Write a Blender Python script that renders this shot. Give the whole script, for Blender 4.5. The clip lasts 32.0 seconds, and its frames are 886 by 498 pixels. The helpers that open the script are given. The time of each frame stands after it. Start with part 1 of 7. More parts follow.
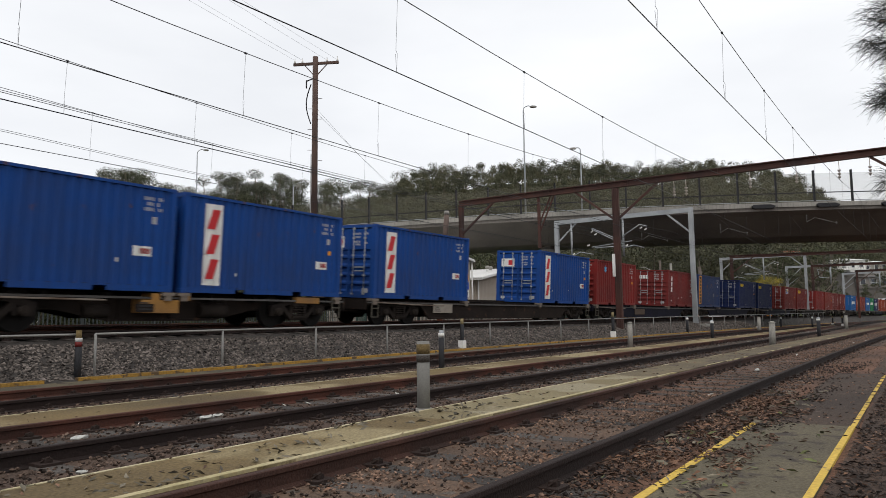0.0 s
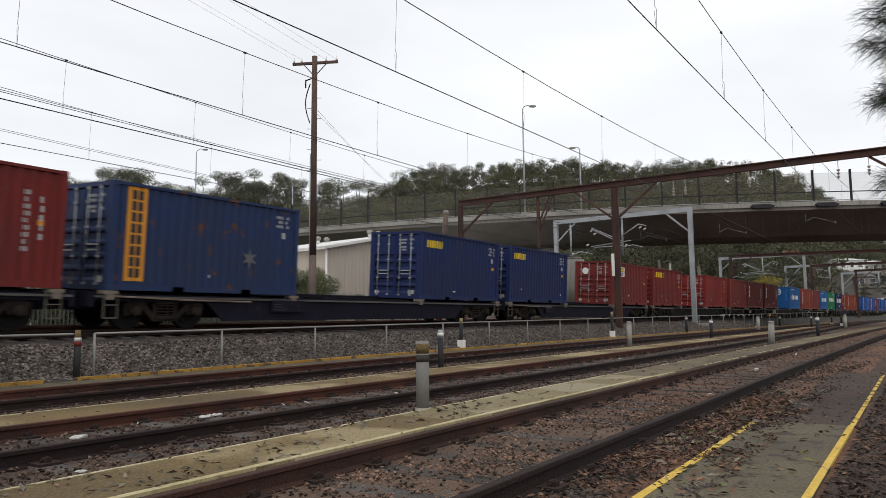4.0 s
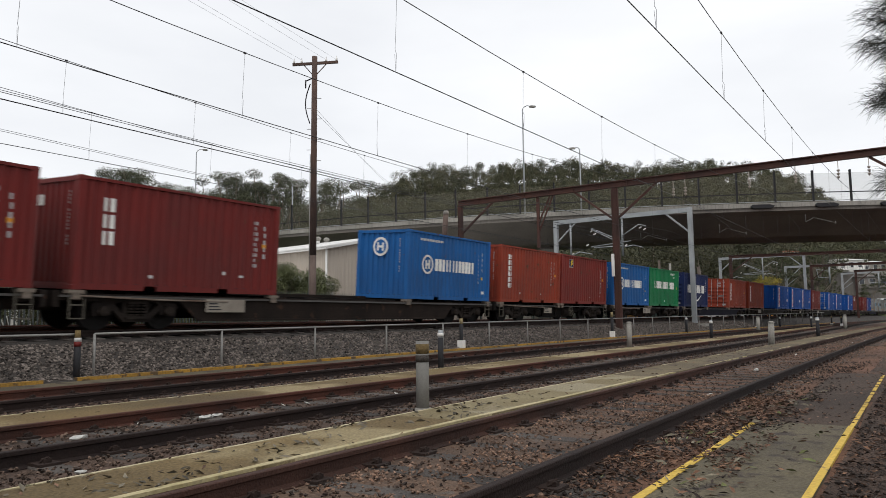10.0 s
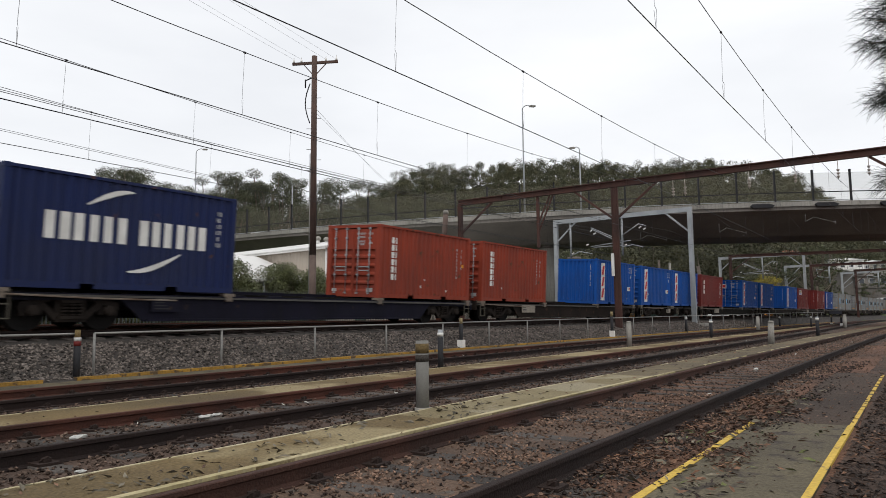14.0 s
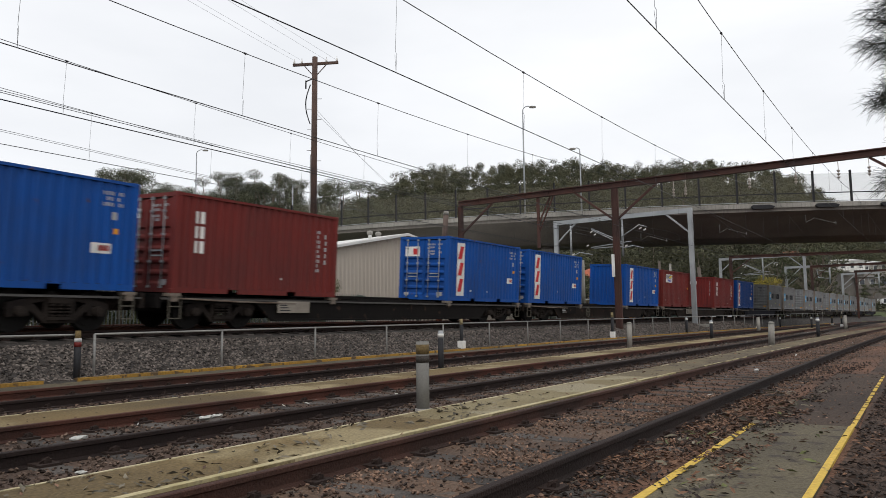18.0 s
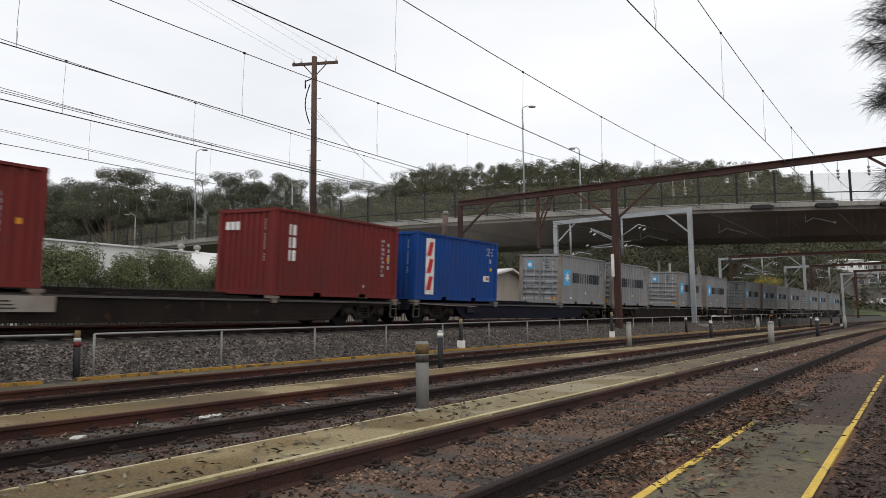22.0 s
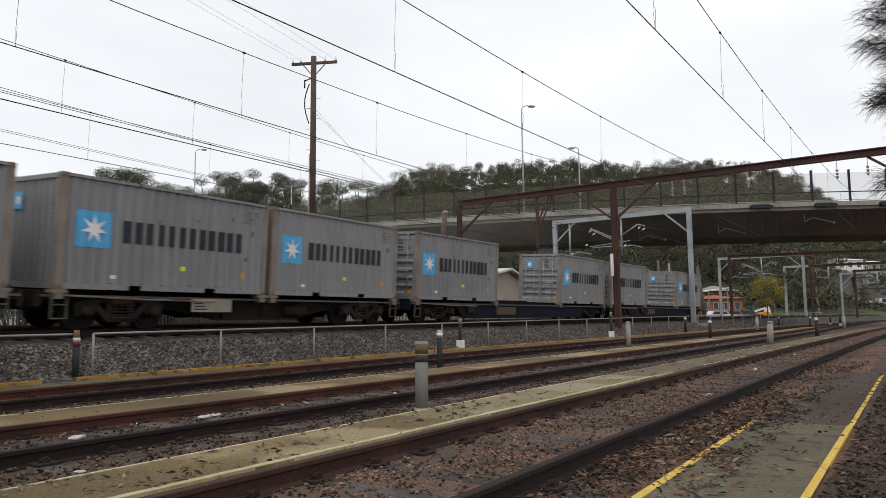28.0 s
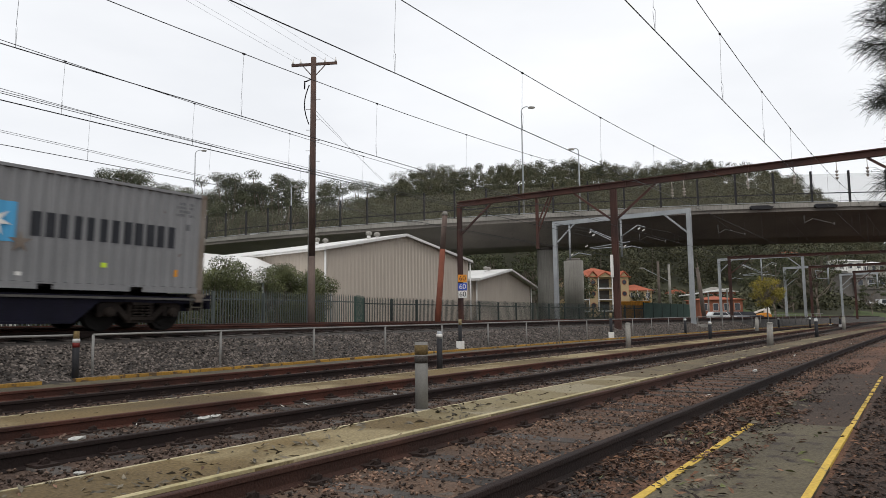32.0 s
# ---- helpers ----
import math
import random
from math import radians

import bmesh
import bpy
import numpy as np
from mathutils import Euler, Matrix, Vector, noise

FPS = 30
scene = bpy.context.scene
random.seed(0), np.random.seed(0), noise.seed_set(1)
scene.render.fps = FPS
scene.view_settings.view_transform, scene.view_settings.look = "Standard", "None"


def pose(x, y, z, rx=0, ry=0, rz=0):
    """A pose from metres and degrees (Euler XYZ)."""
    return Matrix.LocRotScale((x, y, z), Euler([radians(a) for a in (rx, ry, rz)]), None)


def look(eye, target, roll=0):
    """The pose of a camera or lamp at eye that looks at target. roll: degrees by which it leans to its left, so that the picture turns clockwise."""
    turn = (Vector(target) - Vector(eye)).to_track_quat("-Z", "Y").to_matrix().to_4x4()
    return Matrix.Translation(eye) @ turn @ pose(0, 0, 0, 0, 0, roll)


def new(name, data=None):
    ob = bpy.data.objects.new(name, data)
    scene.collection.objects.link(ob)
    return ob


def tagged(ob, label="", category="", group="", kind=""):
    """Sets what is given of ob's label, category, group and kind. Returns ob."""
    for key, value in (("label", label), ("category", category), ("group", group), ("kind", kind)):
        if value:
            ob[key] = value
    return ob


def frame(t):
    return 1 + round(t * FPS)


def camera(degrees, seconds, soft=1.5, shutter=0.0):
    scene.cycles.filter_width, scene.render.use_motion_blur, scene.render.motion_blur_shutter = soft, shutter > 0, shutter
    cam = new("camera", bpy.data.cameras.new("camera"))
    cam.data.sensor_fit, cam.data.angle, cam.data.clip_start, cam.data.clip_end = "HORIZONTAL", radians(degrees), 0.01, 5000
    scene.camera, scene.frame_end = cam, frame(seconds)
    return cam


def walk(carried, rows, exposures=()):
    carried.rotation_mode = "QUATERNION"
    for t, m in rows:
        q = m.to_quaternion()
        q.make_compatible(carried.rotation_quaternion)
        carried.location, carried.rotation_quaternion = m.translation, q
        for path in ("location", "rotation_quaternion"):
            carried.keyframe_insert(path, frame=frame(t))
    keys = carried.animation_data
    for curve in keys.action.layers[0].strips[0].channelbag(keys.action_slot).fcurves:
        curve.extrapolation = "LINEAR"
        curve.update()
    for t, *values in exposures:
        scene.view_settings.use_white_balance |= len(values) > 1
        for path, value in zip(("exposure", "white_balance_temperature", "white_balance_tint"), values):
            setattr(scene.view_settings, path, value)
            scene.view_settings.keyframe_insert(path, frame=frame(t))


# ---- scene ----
cam = camera(63.19, 32.0, soft=.8, shutter=0.25)

# ---- the camera: on a low stand beside the sidings, with a slight drift ----
EYE = Vector((0, 0, 1.13))
YAW, PITCH, ROLL, FOCAL = radians(31.40), radians(5.65), radians(-0.755), 1274.7


def view(dx, dy):
    a, b = YAW + dx / FOCAL, PITCH + dy / FOCAL
    f = Vector((math.cos(b) * math.cos(a), math.cos(b) * math.sin(a), math.sin(b)))
    r = Vector((math.sin(a), -math.cos(a), 0))
    u = r.cross(f)
    r, u = r * math.cos(ROLL) + u * math.sin(ROLL), u * math.cos(ROLL) - r * math.sin(ROLL)
    m = Matrix((r, u, -f)).transposed().to_4x4()
    m.translation = EYE
    return m


walk(cam, [(t, view(a, b)) for t, a, b in (
    (0, 0, 0), (1, -1, 0), (2, -1.2, 0), (3, -1.2, -.8), (3.5, -1.3, -.9), (5.5, -1.3, 0), (8.5, -.9, 0), (9.5, -1.3, 0),
    (10.5, -1.5, -.6), (12, -1.9, -1), (14.5, -1.6, -1), (16.5, -1.3, .1), (17.5, -.9, .7), (19, -1.9, 0), (20.5, -2.2, -.1),
    (22.5, -1.8, .1), (25, -2.1, 0), (27.5, -3, -.7), (28.5, -3, -.2), (30, -2.7, 0), (31, -2.7, .6), (32, -3.3, 1.3))],
    exposures=((0, 0.0), (32, 0.0)))

# ---- light: an overcast sky ----
world = bpy.data.worlds.new("sky")
scene.world = world
world.use_nodes = True
wn, wl = world.node_tree.nodes, world.node_tree.links
wn.clear()
sky = wn.new("ShaderNodeTexSky")
sky.sky_type, sky.sun_disc = "NISHITA", False
sky.sun_elevation, sky.sun_rotation = radians(57), radians(243)
sky.air_density, sky.dust_density, sky.ozone_density = 1.0, 4.0, 1.0
wc, wmp, wno, wrp, wmx = (wn.new("ShaderNode" + k) for k in ("TexCoord", "Mapping", "TexNoise", "ValToRGB", "MixRGB"))
wmp.inputs["Scale"].default_value = (1.3, 1.3, 4.0)
wno.inputs["Scale"].default_value, wno.inputs["Detail"].default_value = 1.6, 6
wrp.color_ramp.elements[0].color, wrp.color_ramp.elements[0].position = (9.15, 9.3, 9.6, 1), .3
wrp.color_ramp.elements[1].color, wrp.color_ramp.elements[1].position = (10.6, 10.7, 10.9, 1), .62
wmx.inputs[0].default_value = 0.88
wbg, wout = wn.new("ShaderNodeBackground"), wn.new("ShaderNodeOutputWorld")
wbg.inputs[1].default_value = 0.105
wl.new(wc.outputs["Generated"], wmp.inputs[0]), wl.new(wmp.outputs[0], wno.inputs[0]), wl.new(wno.outputs["Fac"], wrp.inputs[0])
wl.new(sky.outputs[0], wmx.inputs[1]), wl.new(wrp.outputs[0], wmx.inputs[2])
wl.new(wmx.outputs[0], wbg.inputs[0]), wl.new(wbg.outputs[0], wout.inputs[0])
sun = new("sun", bpy.data.lights.new("sun", "SUN"))
sun.data.energy, sun.data.angle, sun.data.color = 0.9, radians(30), (1, .97, .93)
sun.matrix_world = look((0, 0, 60), (35, 18, 0))


# ---- materials ----
def material(name, colour, rough=.8, metal=0.0, var=.25, scale=6.0, fine=60.0, bump=.0, dark=None, spots=None, streak=0.0, spec=.3, rnd=0.0, gen=False):
    """A surface with broad stains and fine grain. dark: the stains' colour; spots: (colour, scale, threshold); streak: vertical runs."""
    m = bpy.data.materials.new(name)
    m.use_nodes = True
    n, l = m.node_tree.nodes, m.node_tree.links
    b = n["Principled BSDF"]
    b.inputs["Roughness"].default_value, b.inputs["Metallic"].default_value = rough, metal
    b.inputs["Specular IOR Level"].default_value = spec
    tc, geo = n.new("ShaderNodeTexCoord"), n.new("ShaderNodeNewGeometry")
    src = tc.outputs["Object"] if not gen else geo.outputs["Position"]
    big, small = n.new("ShaderNodeTexNoise"), n.new("ShaderNodeTexNoise")
    for t, s, d in ((big, scale / 6, 5), (small, fine, 3)):
        t.inputs["Scale"].default_value, t.inputs["Detail"].default_value = s, d
        l.new(src, t.inputs["Vector"])
    dark = dark or [c * (1 - var) for c in colour]
    mix = n.new("ShaderNodeMixRGB")
    mix.inputs[1].default_value, mix.inputs[2].default_value = (*colour, 1), (*dark, 1)
    rp = n.new("ShaderNodeValToRGB")
    rp.color_ramp.elements[0].position, rp.color_ramp.elements[1].position = .38, .68
    l.new(big.outputs["Fac"], rp.inputs[0]), l.new(rp.outputs[0], mix.inputs[0])
    last = mix.outputs[0]
    if streak:
        mp, sn, sr, sm = n.new("ShaderNodeMapping"), n.new("ShaderNodeTexNoise"), n.new("ShaderNodeValToRGB"), n.new("ShaderNodeMixRGB")
        mp.inputs["Scale"].default_value = (7, 7, .35)
        sn.inputs["Scale"].default_value, sn.inputs["Detail"].default_value = 1.5, 5
        sr.color_ramp.elements[0].position, sr.color_ramp.elements[1].position = .45, .8
        sm.inputs[2].default_value = (*[c * .45 + .01 for c in dark], 1)
        ml = n.new("ShaderNodeMath")
        ml.operation, ml.inputs[1].default_value = "MULTIPLY", streak
        l.new(src, mp.inputs[0]), l.new(mp.outputs[0], sn.inputs[0]), l.new(sn.outputs["Fac"], sr.inputs[0])
        l.new(sr.outputs[0], ml.inputs[0]), l.new(ml.outputs[0], sm.inputs[0]), l.new(last, sm.inputs[1])
        last = sm.outputs[0]
    if spots:
        pn, pr, pm = n.new("ShaderNodeTexNoise"), n.new("ShaderNodeValToRGB"), n.new("ShaderNodeMixRGB")
        pn.inputs["Scale"].default_value, pn.inputs["Detail"].default_value = spots[1], 6
        pr.color_ramp.elements[0].position, pr.color_ramp.elements[1].position = spots[2], spots[2] + .06
        pm.inputs[2].default_value = (*spots[0], 1)
        l.new(src, pn.inputs["Vector"]), l.new(pn.outputs["Fac"], pr.inputs[0]), l.new(pr.outputs[0], pm.inputs[0]), l.new(last, pm.inputs[1])
        last = pm.outputs[0]
    gm = n.new("ShaderNodeMixRGB")
    gm.blend_type = "MULTIPLY"
    gm.inputs[0].default_value = 1.0
    gr = n.new("ShaderNodeMapRange")
    gr.inputs[1].default_value, gr.inputs[2].default_value = .3, .7
    gr.inputs[3].default_value, gr.inputs[4].default_value = 1 - var * .8, 1 + var * .5
    l.new(small.outputs["Fac"], gr.inputs[0]), l.new(last, gm.inputs[1]), l.new(gr.outputs[0], gm.inputs[2])
    last = gm.outputs[0]
    if rnd:
        oi, hm, mr = n.new("ShaderNodeObjectInfo"), n.new("ShaderNodeMixRGB"), n.new("ShaderNodeMapRange")
        ad = n.new("ShaderNodeMath")
        ad.operation = "ADD"
        fr = n.new("ShaderNodeMath")
        fr.operation = "FRACT"
        hm.blend_type, hm.inputs[0].default_value = "MULTIPLY", 1.0
        mr.inputs[3].default_value, mr.inputs[4].default_value = 1 - rnd, 1 + rnd
        l.new(oi.outputs["Random"], ad.inputs[0]), l.new(geo.outputs["Random Per Island"], ad.inputs[1]), l.new(ad.outputs[0], fr.inputs[0])
        l.new(fr.outputs[0], mr.inputs[0]), l.new(last, hm.inputs[1]), l.new(mr.outputs[0], hm.inputs[2])
        last = hm.outputs[0]
    l.new(last, b.inputs["Base Color"])
    if bump:
        bp = n.new("ShaderNodeBump")
        bp.inputs["Strength"].default_value, bp.inputs["Distance"].default_value = min(1, bump), .02
        l.new(small.outputs["Fac"], bp.inputs["Height"]), l.new(bp.outputs[0], b.inputs["Normal"])
    return m


def paint(name, c, streak=.5, rust=.68, rough=.55, fade=.3):
    return material(name, c, rough, 0, .18, 4, 90, .0, [x * (1 - fade) + .01 for x in c], ((.10, .045, .025), 2.6, rust), streak, .16)


M = {}
M["ground"] = material("ground", (.148, .074, .044), .95, 0, .6, 2.2, 35, 1, (.058, .035, .025), ((.135, .090, .066), 11, .64), gen=True)
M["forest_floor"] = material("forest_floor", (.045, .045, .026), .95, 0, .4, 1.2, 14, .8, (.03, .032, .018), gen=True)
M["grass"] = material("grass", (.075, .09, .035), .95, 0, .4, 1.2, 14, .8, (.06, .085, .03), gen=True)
# bed under the loose stones, darkened so the gaps between them look shaded
M["ballast"] = material("ballast", (.038, .033, .029), .95, 0, .5, 5, 28, 1, (.025, .021, .019), ((.04, .035, .03), 25, .6), gen=True, rnd=.35)
M["stone"] = material("stone", (.140, .119, .105), .95, 0, .4, 12, 60, .6, (.070, .060, .053), rnd=.85, spec=.15)
M["brown_stone"] = material("brown_stone", (.195, .124, .088), .95, 0, .4, 12, 60, .6, (.078, .050, .037), rnd=.75)
M["dirty_stone"] = material("dirty_stone", (.112, .078, .060), .95, 0, .4, 12, 60, .6, (.050, .035, .028), rnd=.85, spec=.15)
M["grey_dirt"] = material("grey_dirt", (.086, .055, .040), .95, 0, .5, 4, 40, 1, (.044, .030, .023), gen=True)
M["mulch"] = material("mulch", (.085, .052, .036), .95, 0, .6, 4, 45, 1, (.036, .025, .020), gen=True)
M["old_timber"] = material("old_timber", (.13, .105, .088), .9, 0, .3, 5, 60, .3)
M["brown_bed"] = material("brown_bed", (.08, .054, .042), .95, 0, .5, 6, 30, .9, (.05, .038, .03), gen=True)
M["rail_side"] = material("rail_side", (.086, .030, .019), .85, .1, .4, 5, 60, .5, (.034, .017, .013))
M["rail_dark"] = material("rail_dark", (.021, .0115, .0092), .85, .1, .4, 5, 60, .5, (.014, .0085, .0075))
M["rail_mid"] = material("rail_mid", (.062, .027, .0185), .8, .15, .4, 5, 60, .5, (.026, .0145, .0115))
M["rail_bright"] = material("rail_bright", (.42, .41, .40), .3, .8, .15, 5, 60, .05, (.3, .29, .28))
M["rail_head"] = material("rail_head", (.17, .14, .135), .38, .5, .3, 5, 60, .1, (.08, .06, .055))
M["iron"] = material("iron", (.042, .026, .021), .85, .2, .4, 10, 80, .4)
M["sleeper"] = material("sleeper", (.074, .064, .057), .9, 0, .45, 6, 60, .8, (.040, .034, .030), rnd=.35)
M["slab"] = material("slab", (.160, .112, .047), .92, 0, .45, 3, 40, .5, (.084, .060, .030), ((.25, .200, .108), .42, .50), gen=True)
M["slab_grey"] = material("slab_grey", (.118, .098, .060), .85, 0, .4, 3, 40, .5, (.06, .05, .034), ((.045, .034, .027), 4, .57), gen=True)
M["slab_dirt"] = material("slab_dirt", (.060, .040, .029), .95, 0, .4, 3, 40, .6, (.037, .026, .020), ((.078, .056, .042), 3, .62), gen=True)
M["line"] = material("line", (.44, .375, .225), .85, 0, .3, 9, 30, .2, (.32, .27, .13), ((.20, .17, .11), 9, .60), gen=True)
M["line_pale"] = material("line_pale", (.46, .40, .27), .85, 0, .3, 9, 30, .2, (.36, .31, .17), ((.20, .18, .11), 9, .58), gen=True)
M["line_strong"] = material("line_strong", (.58, .39, .07), .8, 0, .25, 9, 30, .2, (.5, .34, .06), ((.25, .18, .08), 8, .62), gen=True)
M["kerb_yellow"] = material("kerb_yellow", (.38, .21, .033), .85, 0, .4, 6, 30, .4, (.24, .135, .03), ((.10, .065, .035), 5, .54), gen=True)
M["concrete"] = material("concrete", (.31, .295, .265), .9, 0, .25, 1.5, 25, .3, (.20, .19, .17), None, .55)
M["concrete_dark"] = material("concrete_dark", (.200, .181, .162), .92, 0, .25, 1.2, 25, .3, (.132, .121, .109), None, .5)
M["galv"] = material("galv", (.34, .355, .365), .55, .35, .15, 5, 40, .1, (.25, .265, .275))
M["galv_dull"] = material("galv_dull", (.27, .265, .25), .6, .2, .2, 5, 40, .1, (.19, .185, .175))
M["pipe_grey"] = material("pipe_grey", (.21, .205, .19), .75, 0, .15, 6, 50, .15, (.15, .147, .135))
M["rust_steel"] = material("rust_steel", (.082, .041, .033), .85, 0, .35, 4, 50, .3, (.052, .033, .030), spec=.2)
M["timber"] = material("timber", (.118, .073, .058), .9, 0, .35, 5, 70, .5, (.066, .047, .042), None, .4)
M["red_timber"] = material("red_timber", (.23, .075, .045), .85, 0, .3, 5, 70, .4, (.16, .055, .035), ((.42, .38, .34), 2.2, .66))
M["wire"] = material("wire", (.035, .035, .038), .6, .3, .1)
M["black"] = material("black", (.022, .022, .025), .7, 0, .3, 8, 50, .2)
M["white"] = material("white", (.74, .73, .70), .7, 0, .12, 8, 60, .0, (.6, .59, .56))
M["white_mark"] = material("white_mark", (.46, .45, .44), .7, 0, .15, 8, 60, .0, (.5, .5, .49))
M["porcelain"] = material("porcelain", (.30, .26, .23), .3, 0, .1)
M["beige"] = material("beige", (.44, .385, .325), .75, 0, .08, 1.5, 20, .1, (.40, .35, .295), None, .18)
M["roof_white"] = material("roof_white", (.66, .65, .63), .6, 0, .1, 2, 30, .1, (.56, .55, .53))
M["roof_red"] = material("roof_red", (.36, .10, .05), .85, 0, .25, 3, 12, .6, (.26, .075, .04))
M["cream"] = material("cream", (.42, .31, .175), .85, 0, .15, 2, 30, .2, (.36, .27, .15))
M["brick_red"] = material("brick_red", (.30, .11, .065), .9, 0, .25, 3, 30, .3)
M["recess_shade"] = material("recess_shade", (.05, .042, .036), .8, 0, .3, 3, 10, 0)
M["glass"] = material("glass", (.03, .035, .045), .12, 0, .2, 3, 10, 0, spec=.6)
M["green_mesh"] = material("green_mesh", (.05, .085, .07), .9, 0, .3, 4, 60, .2)
M["fence_dark"] = material("fence_dark", (.035, .045, .042), .7, 0, .3, 6, 40, .1)
M["fence_pale"] = material("fence_pale", (.085, .098, .092), .6, .1, .25, 6, 40, .1)
M["skip"] = paint("skip", (.55, .24, .03))
M["orange"] = material("orange", (.72, .28, .03), .6, 0, .1)
M["sign_blue"] = material("sign_blue", (.03, .08, .42), .6, 0, .1)
M["tyre"] = material("tyre", (.02, .02, .02), .85, 0, .2)
M["car_white"] = material("car_white", (.7, .7, .7), .3, 0, .06)
M["car_silver"] = material("car_silver", (.35, .37, .40), .3, .4, .06)
M["car_dark"] = material("car_dark", (.05, .055, .07), .3, .2, .06)
M["bark"] = material("bark", (.20, .165, .13), .95, 0, .4, 5, 40, .6, (.09, .075, .06))
M["leaf"] = material("leaf", (.084, .088, .050), .75, 0, .25, 3, 9, 0, (.050, .057, .034), rnd=.3)
M["leaf_far"] = material("leaf_far", (.104, .100, .054), .85, 0, .3, 1.3, 3, 0, (.040, .047, .027), rnd=.15, gen=True)
M["leaf_bush"] = material("leaf_bush", (.128, .140, .058), .75, 0, .3, 6, 9, 0, (.058, .068, .032), rnd=.35)
M["leaf_yellow"] = material("leaf_yellow", (.33, .265, .045), .8, 0, .3, 3, 9, 0, (.17, .15, .03), rnd=.4)
M["needle"] = material("needle", (.032, .038, .029), .8, 0, .3, 3, 9, 0, rnd=.4)
M["dead_leaf"] = material("dead_leaf", (.155, .085, .052), .85, 0, .3, 8, 40, 0, (.07, .042, .03), rnd=.75)
M["dark_leaf"] = material("dark_leaf", (.040, .028, .022), .85, 0, .3, 8, 40, 0, (.026, .019, .016), rnd=.7)
M["green_leaf"] = material("green_leaf", (.115, .125, .048), .8, 0, .3, 8, 40, 0, rnd=.5)
M["litter"] = material("litter", (.46, .46, .44), .6, 0, .25, 30, 60, .0, (.36, .35, .31))
# train
M["blue_a"] = paint("blue_a", (.005, .052, .235))
M["blue_b"] = paint("blue_b", (.005, .072, .315), .45)
M["sky_blue"] = paint("sky_blue", (.014, .110, .33))
M["navy"] = paint("navy", (.011, .020, .080), .4)
M["navy_b"] = paint("navy_b", (.011, .022, .088), .45)
M["slate_blue"] = paint("slate_blue", (.017, .034, .098), .5, .62)
M["red_a"] = paint("red_a", (.200, .0205, .0175))
M["red_b"] = paint("red_b", (.156, .0200, .0175), .45)
M["red_c"] = paint("red_c", (.198, .028, .021), .5, .64)
M["red_d"] = paint("red_d", (.162, .024, .020), .5)
M["rust_red"] = paint("rust_red", (.268, .044, .022), .5, .64)
M["green"] = paint("green", (.012, .185, .068), .4, .70)
M["grey"] = paint("grey", (.238, .239, .243), .35, .70, fade=.15)
M["grey_b"] = paint("grey_b", (.228, .230, .236), .45, .67, fade=.2)
M["board_beige"] = material("board_beige", (.30, .27, .225), .8, 0, .25, 6, 50, .1, (.2, .17, .14))
# the next two leaf tones are darkened for shade around the bridge and slope foot
M["leaf_dark"] = material("leaf_dark", (.072, .078, .036), .75, 0, .3, 3, 9, 0, (.042, .050, .024), rnd=.6)
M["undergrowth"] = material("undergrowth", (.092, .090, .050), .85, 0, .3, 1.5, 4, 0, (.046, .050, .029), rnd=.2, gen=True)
M["letter_red"] = material("letter_red", (.50, .025, .03), .6, 0, .1)
M["letter_dark"] = material("letter_dark", (.022, .024, .03), .6, 0, .1)
M["letter_yellow"] = material("letter_yellow", (.72, .50, .02), .6, 0, .1)
M["letter_orange"] = material("letter_orange", (.60, .25, .02), .6, 0, .12)
M["panel_blue"] = material("panel_blue", (.085, .36, .62), .6, 0, .08)
M["lime"] = material("lime", (.55, .72, .05), .6, 0, .1)
M["wagon_brown"] = material("wagon_brown", (.024, .0175, .0145), .9, 0, .35, 5, 50, .1, (.013, .0105, .009), ((.05, .028, .019), 3, .62), .4, .1)
M["wagon_navy"] = material("wagon_navy", (.0105, .0100, .0205), .8, 0, .35, 5, 50, .1, (.007, .007, .012), ((.030, .021, .019), 3, .66), .4, .12)
M["wagon_black"] = material("wagon_black", (.012, .0105, .0095), .9, 0, .35, 5, 50, .1, (.009, .008, .0075), ((.045, .027, .020), 3, .63), .4, .1)
M["bogie"] = material("bogie", (.028, .022, .018), .9, 0, .4, 8, 50, .4, (.014, .011, .010), spec=.15)
M["wheel"] = material("wheel", (.013, .012, .0115), .8, .1, .3, 8, 50, .2, spec=.15)
M["step_yellow"] = material("step_yellow", (.10, .09, .07), .8, 0, .3, 8, 40, .1)
M["rust_post"] = material("rust_post", (.235, .205, .175), .8, 0, .3, 5, 50, .2, (.14, .10, .075))
M["near_dirt"] = material("near_dirt", (.128, .082, .056), .95, 0, .5, 4, 40, 1, (.064, .043, .032), ((.105, .085, .070), 5, .60), gen=True)
M["writing_grey"] = material("writing_grey", (.115, .118, .125), .7, 0, .15)
M["slab_far"] = material("slab_far", (.152, .120, .068), .92, 0, .45, 3, 40, .5, (.084, .065, .042), ((.075, .054, .039), 1.6, .57), gen=True)
M["slab_pale"] = material("slab_pale", (.215, .178, .100), .92, 0, .4, 3, 40, .5, (.150, .115, .056), ((.25, .215, .14), .8, .52), gen=True)
M["writing_dim"] = material("writing_dim", (.36, .36, .365), .7, 0, .15)
M["flat_leaf"] = material("flat_leaf", (.155, .135, .098), .85, 0, .3, 8, 40, 0, (.08, .068, .05), rnd=.6)
M["grey_timber"] = material("grey_timber", (.17, .125, .105), .9, 0, .35, 5, 70, .4, (.10, .072, .062), None, .4)
M["bolster"] = material("bolster", (.20, .17, .14), .85, 0, .4, 8, 40, .3, (.11, .07, .05))


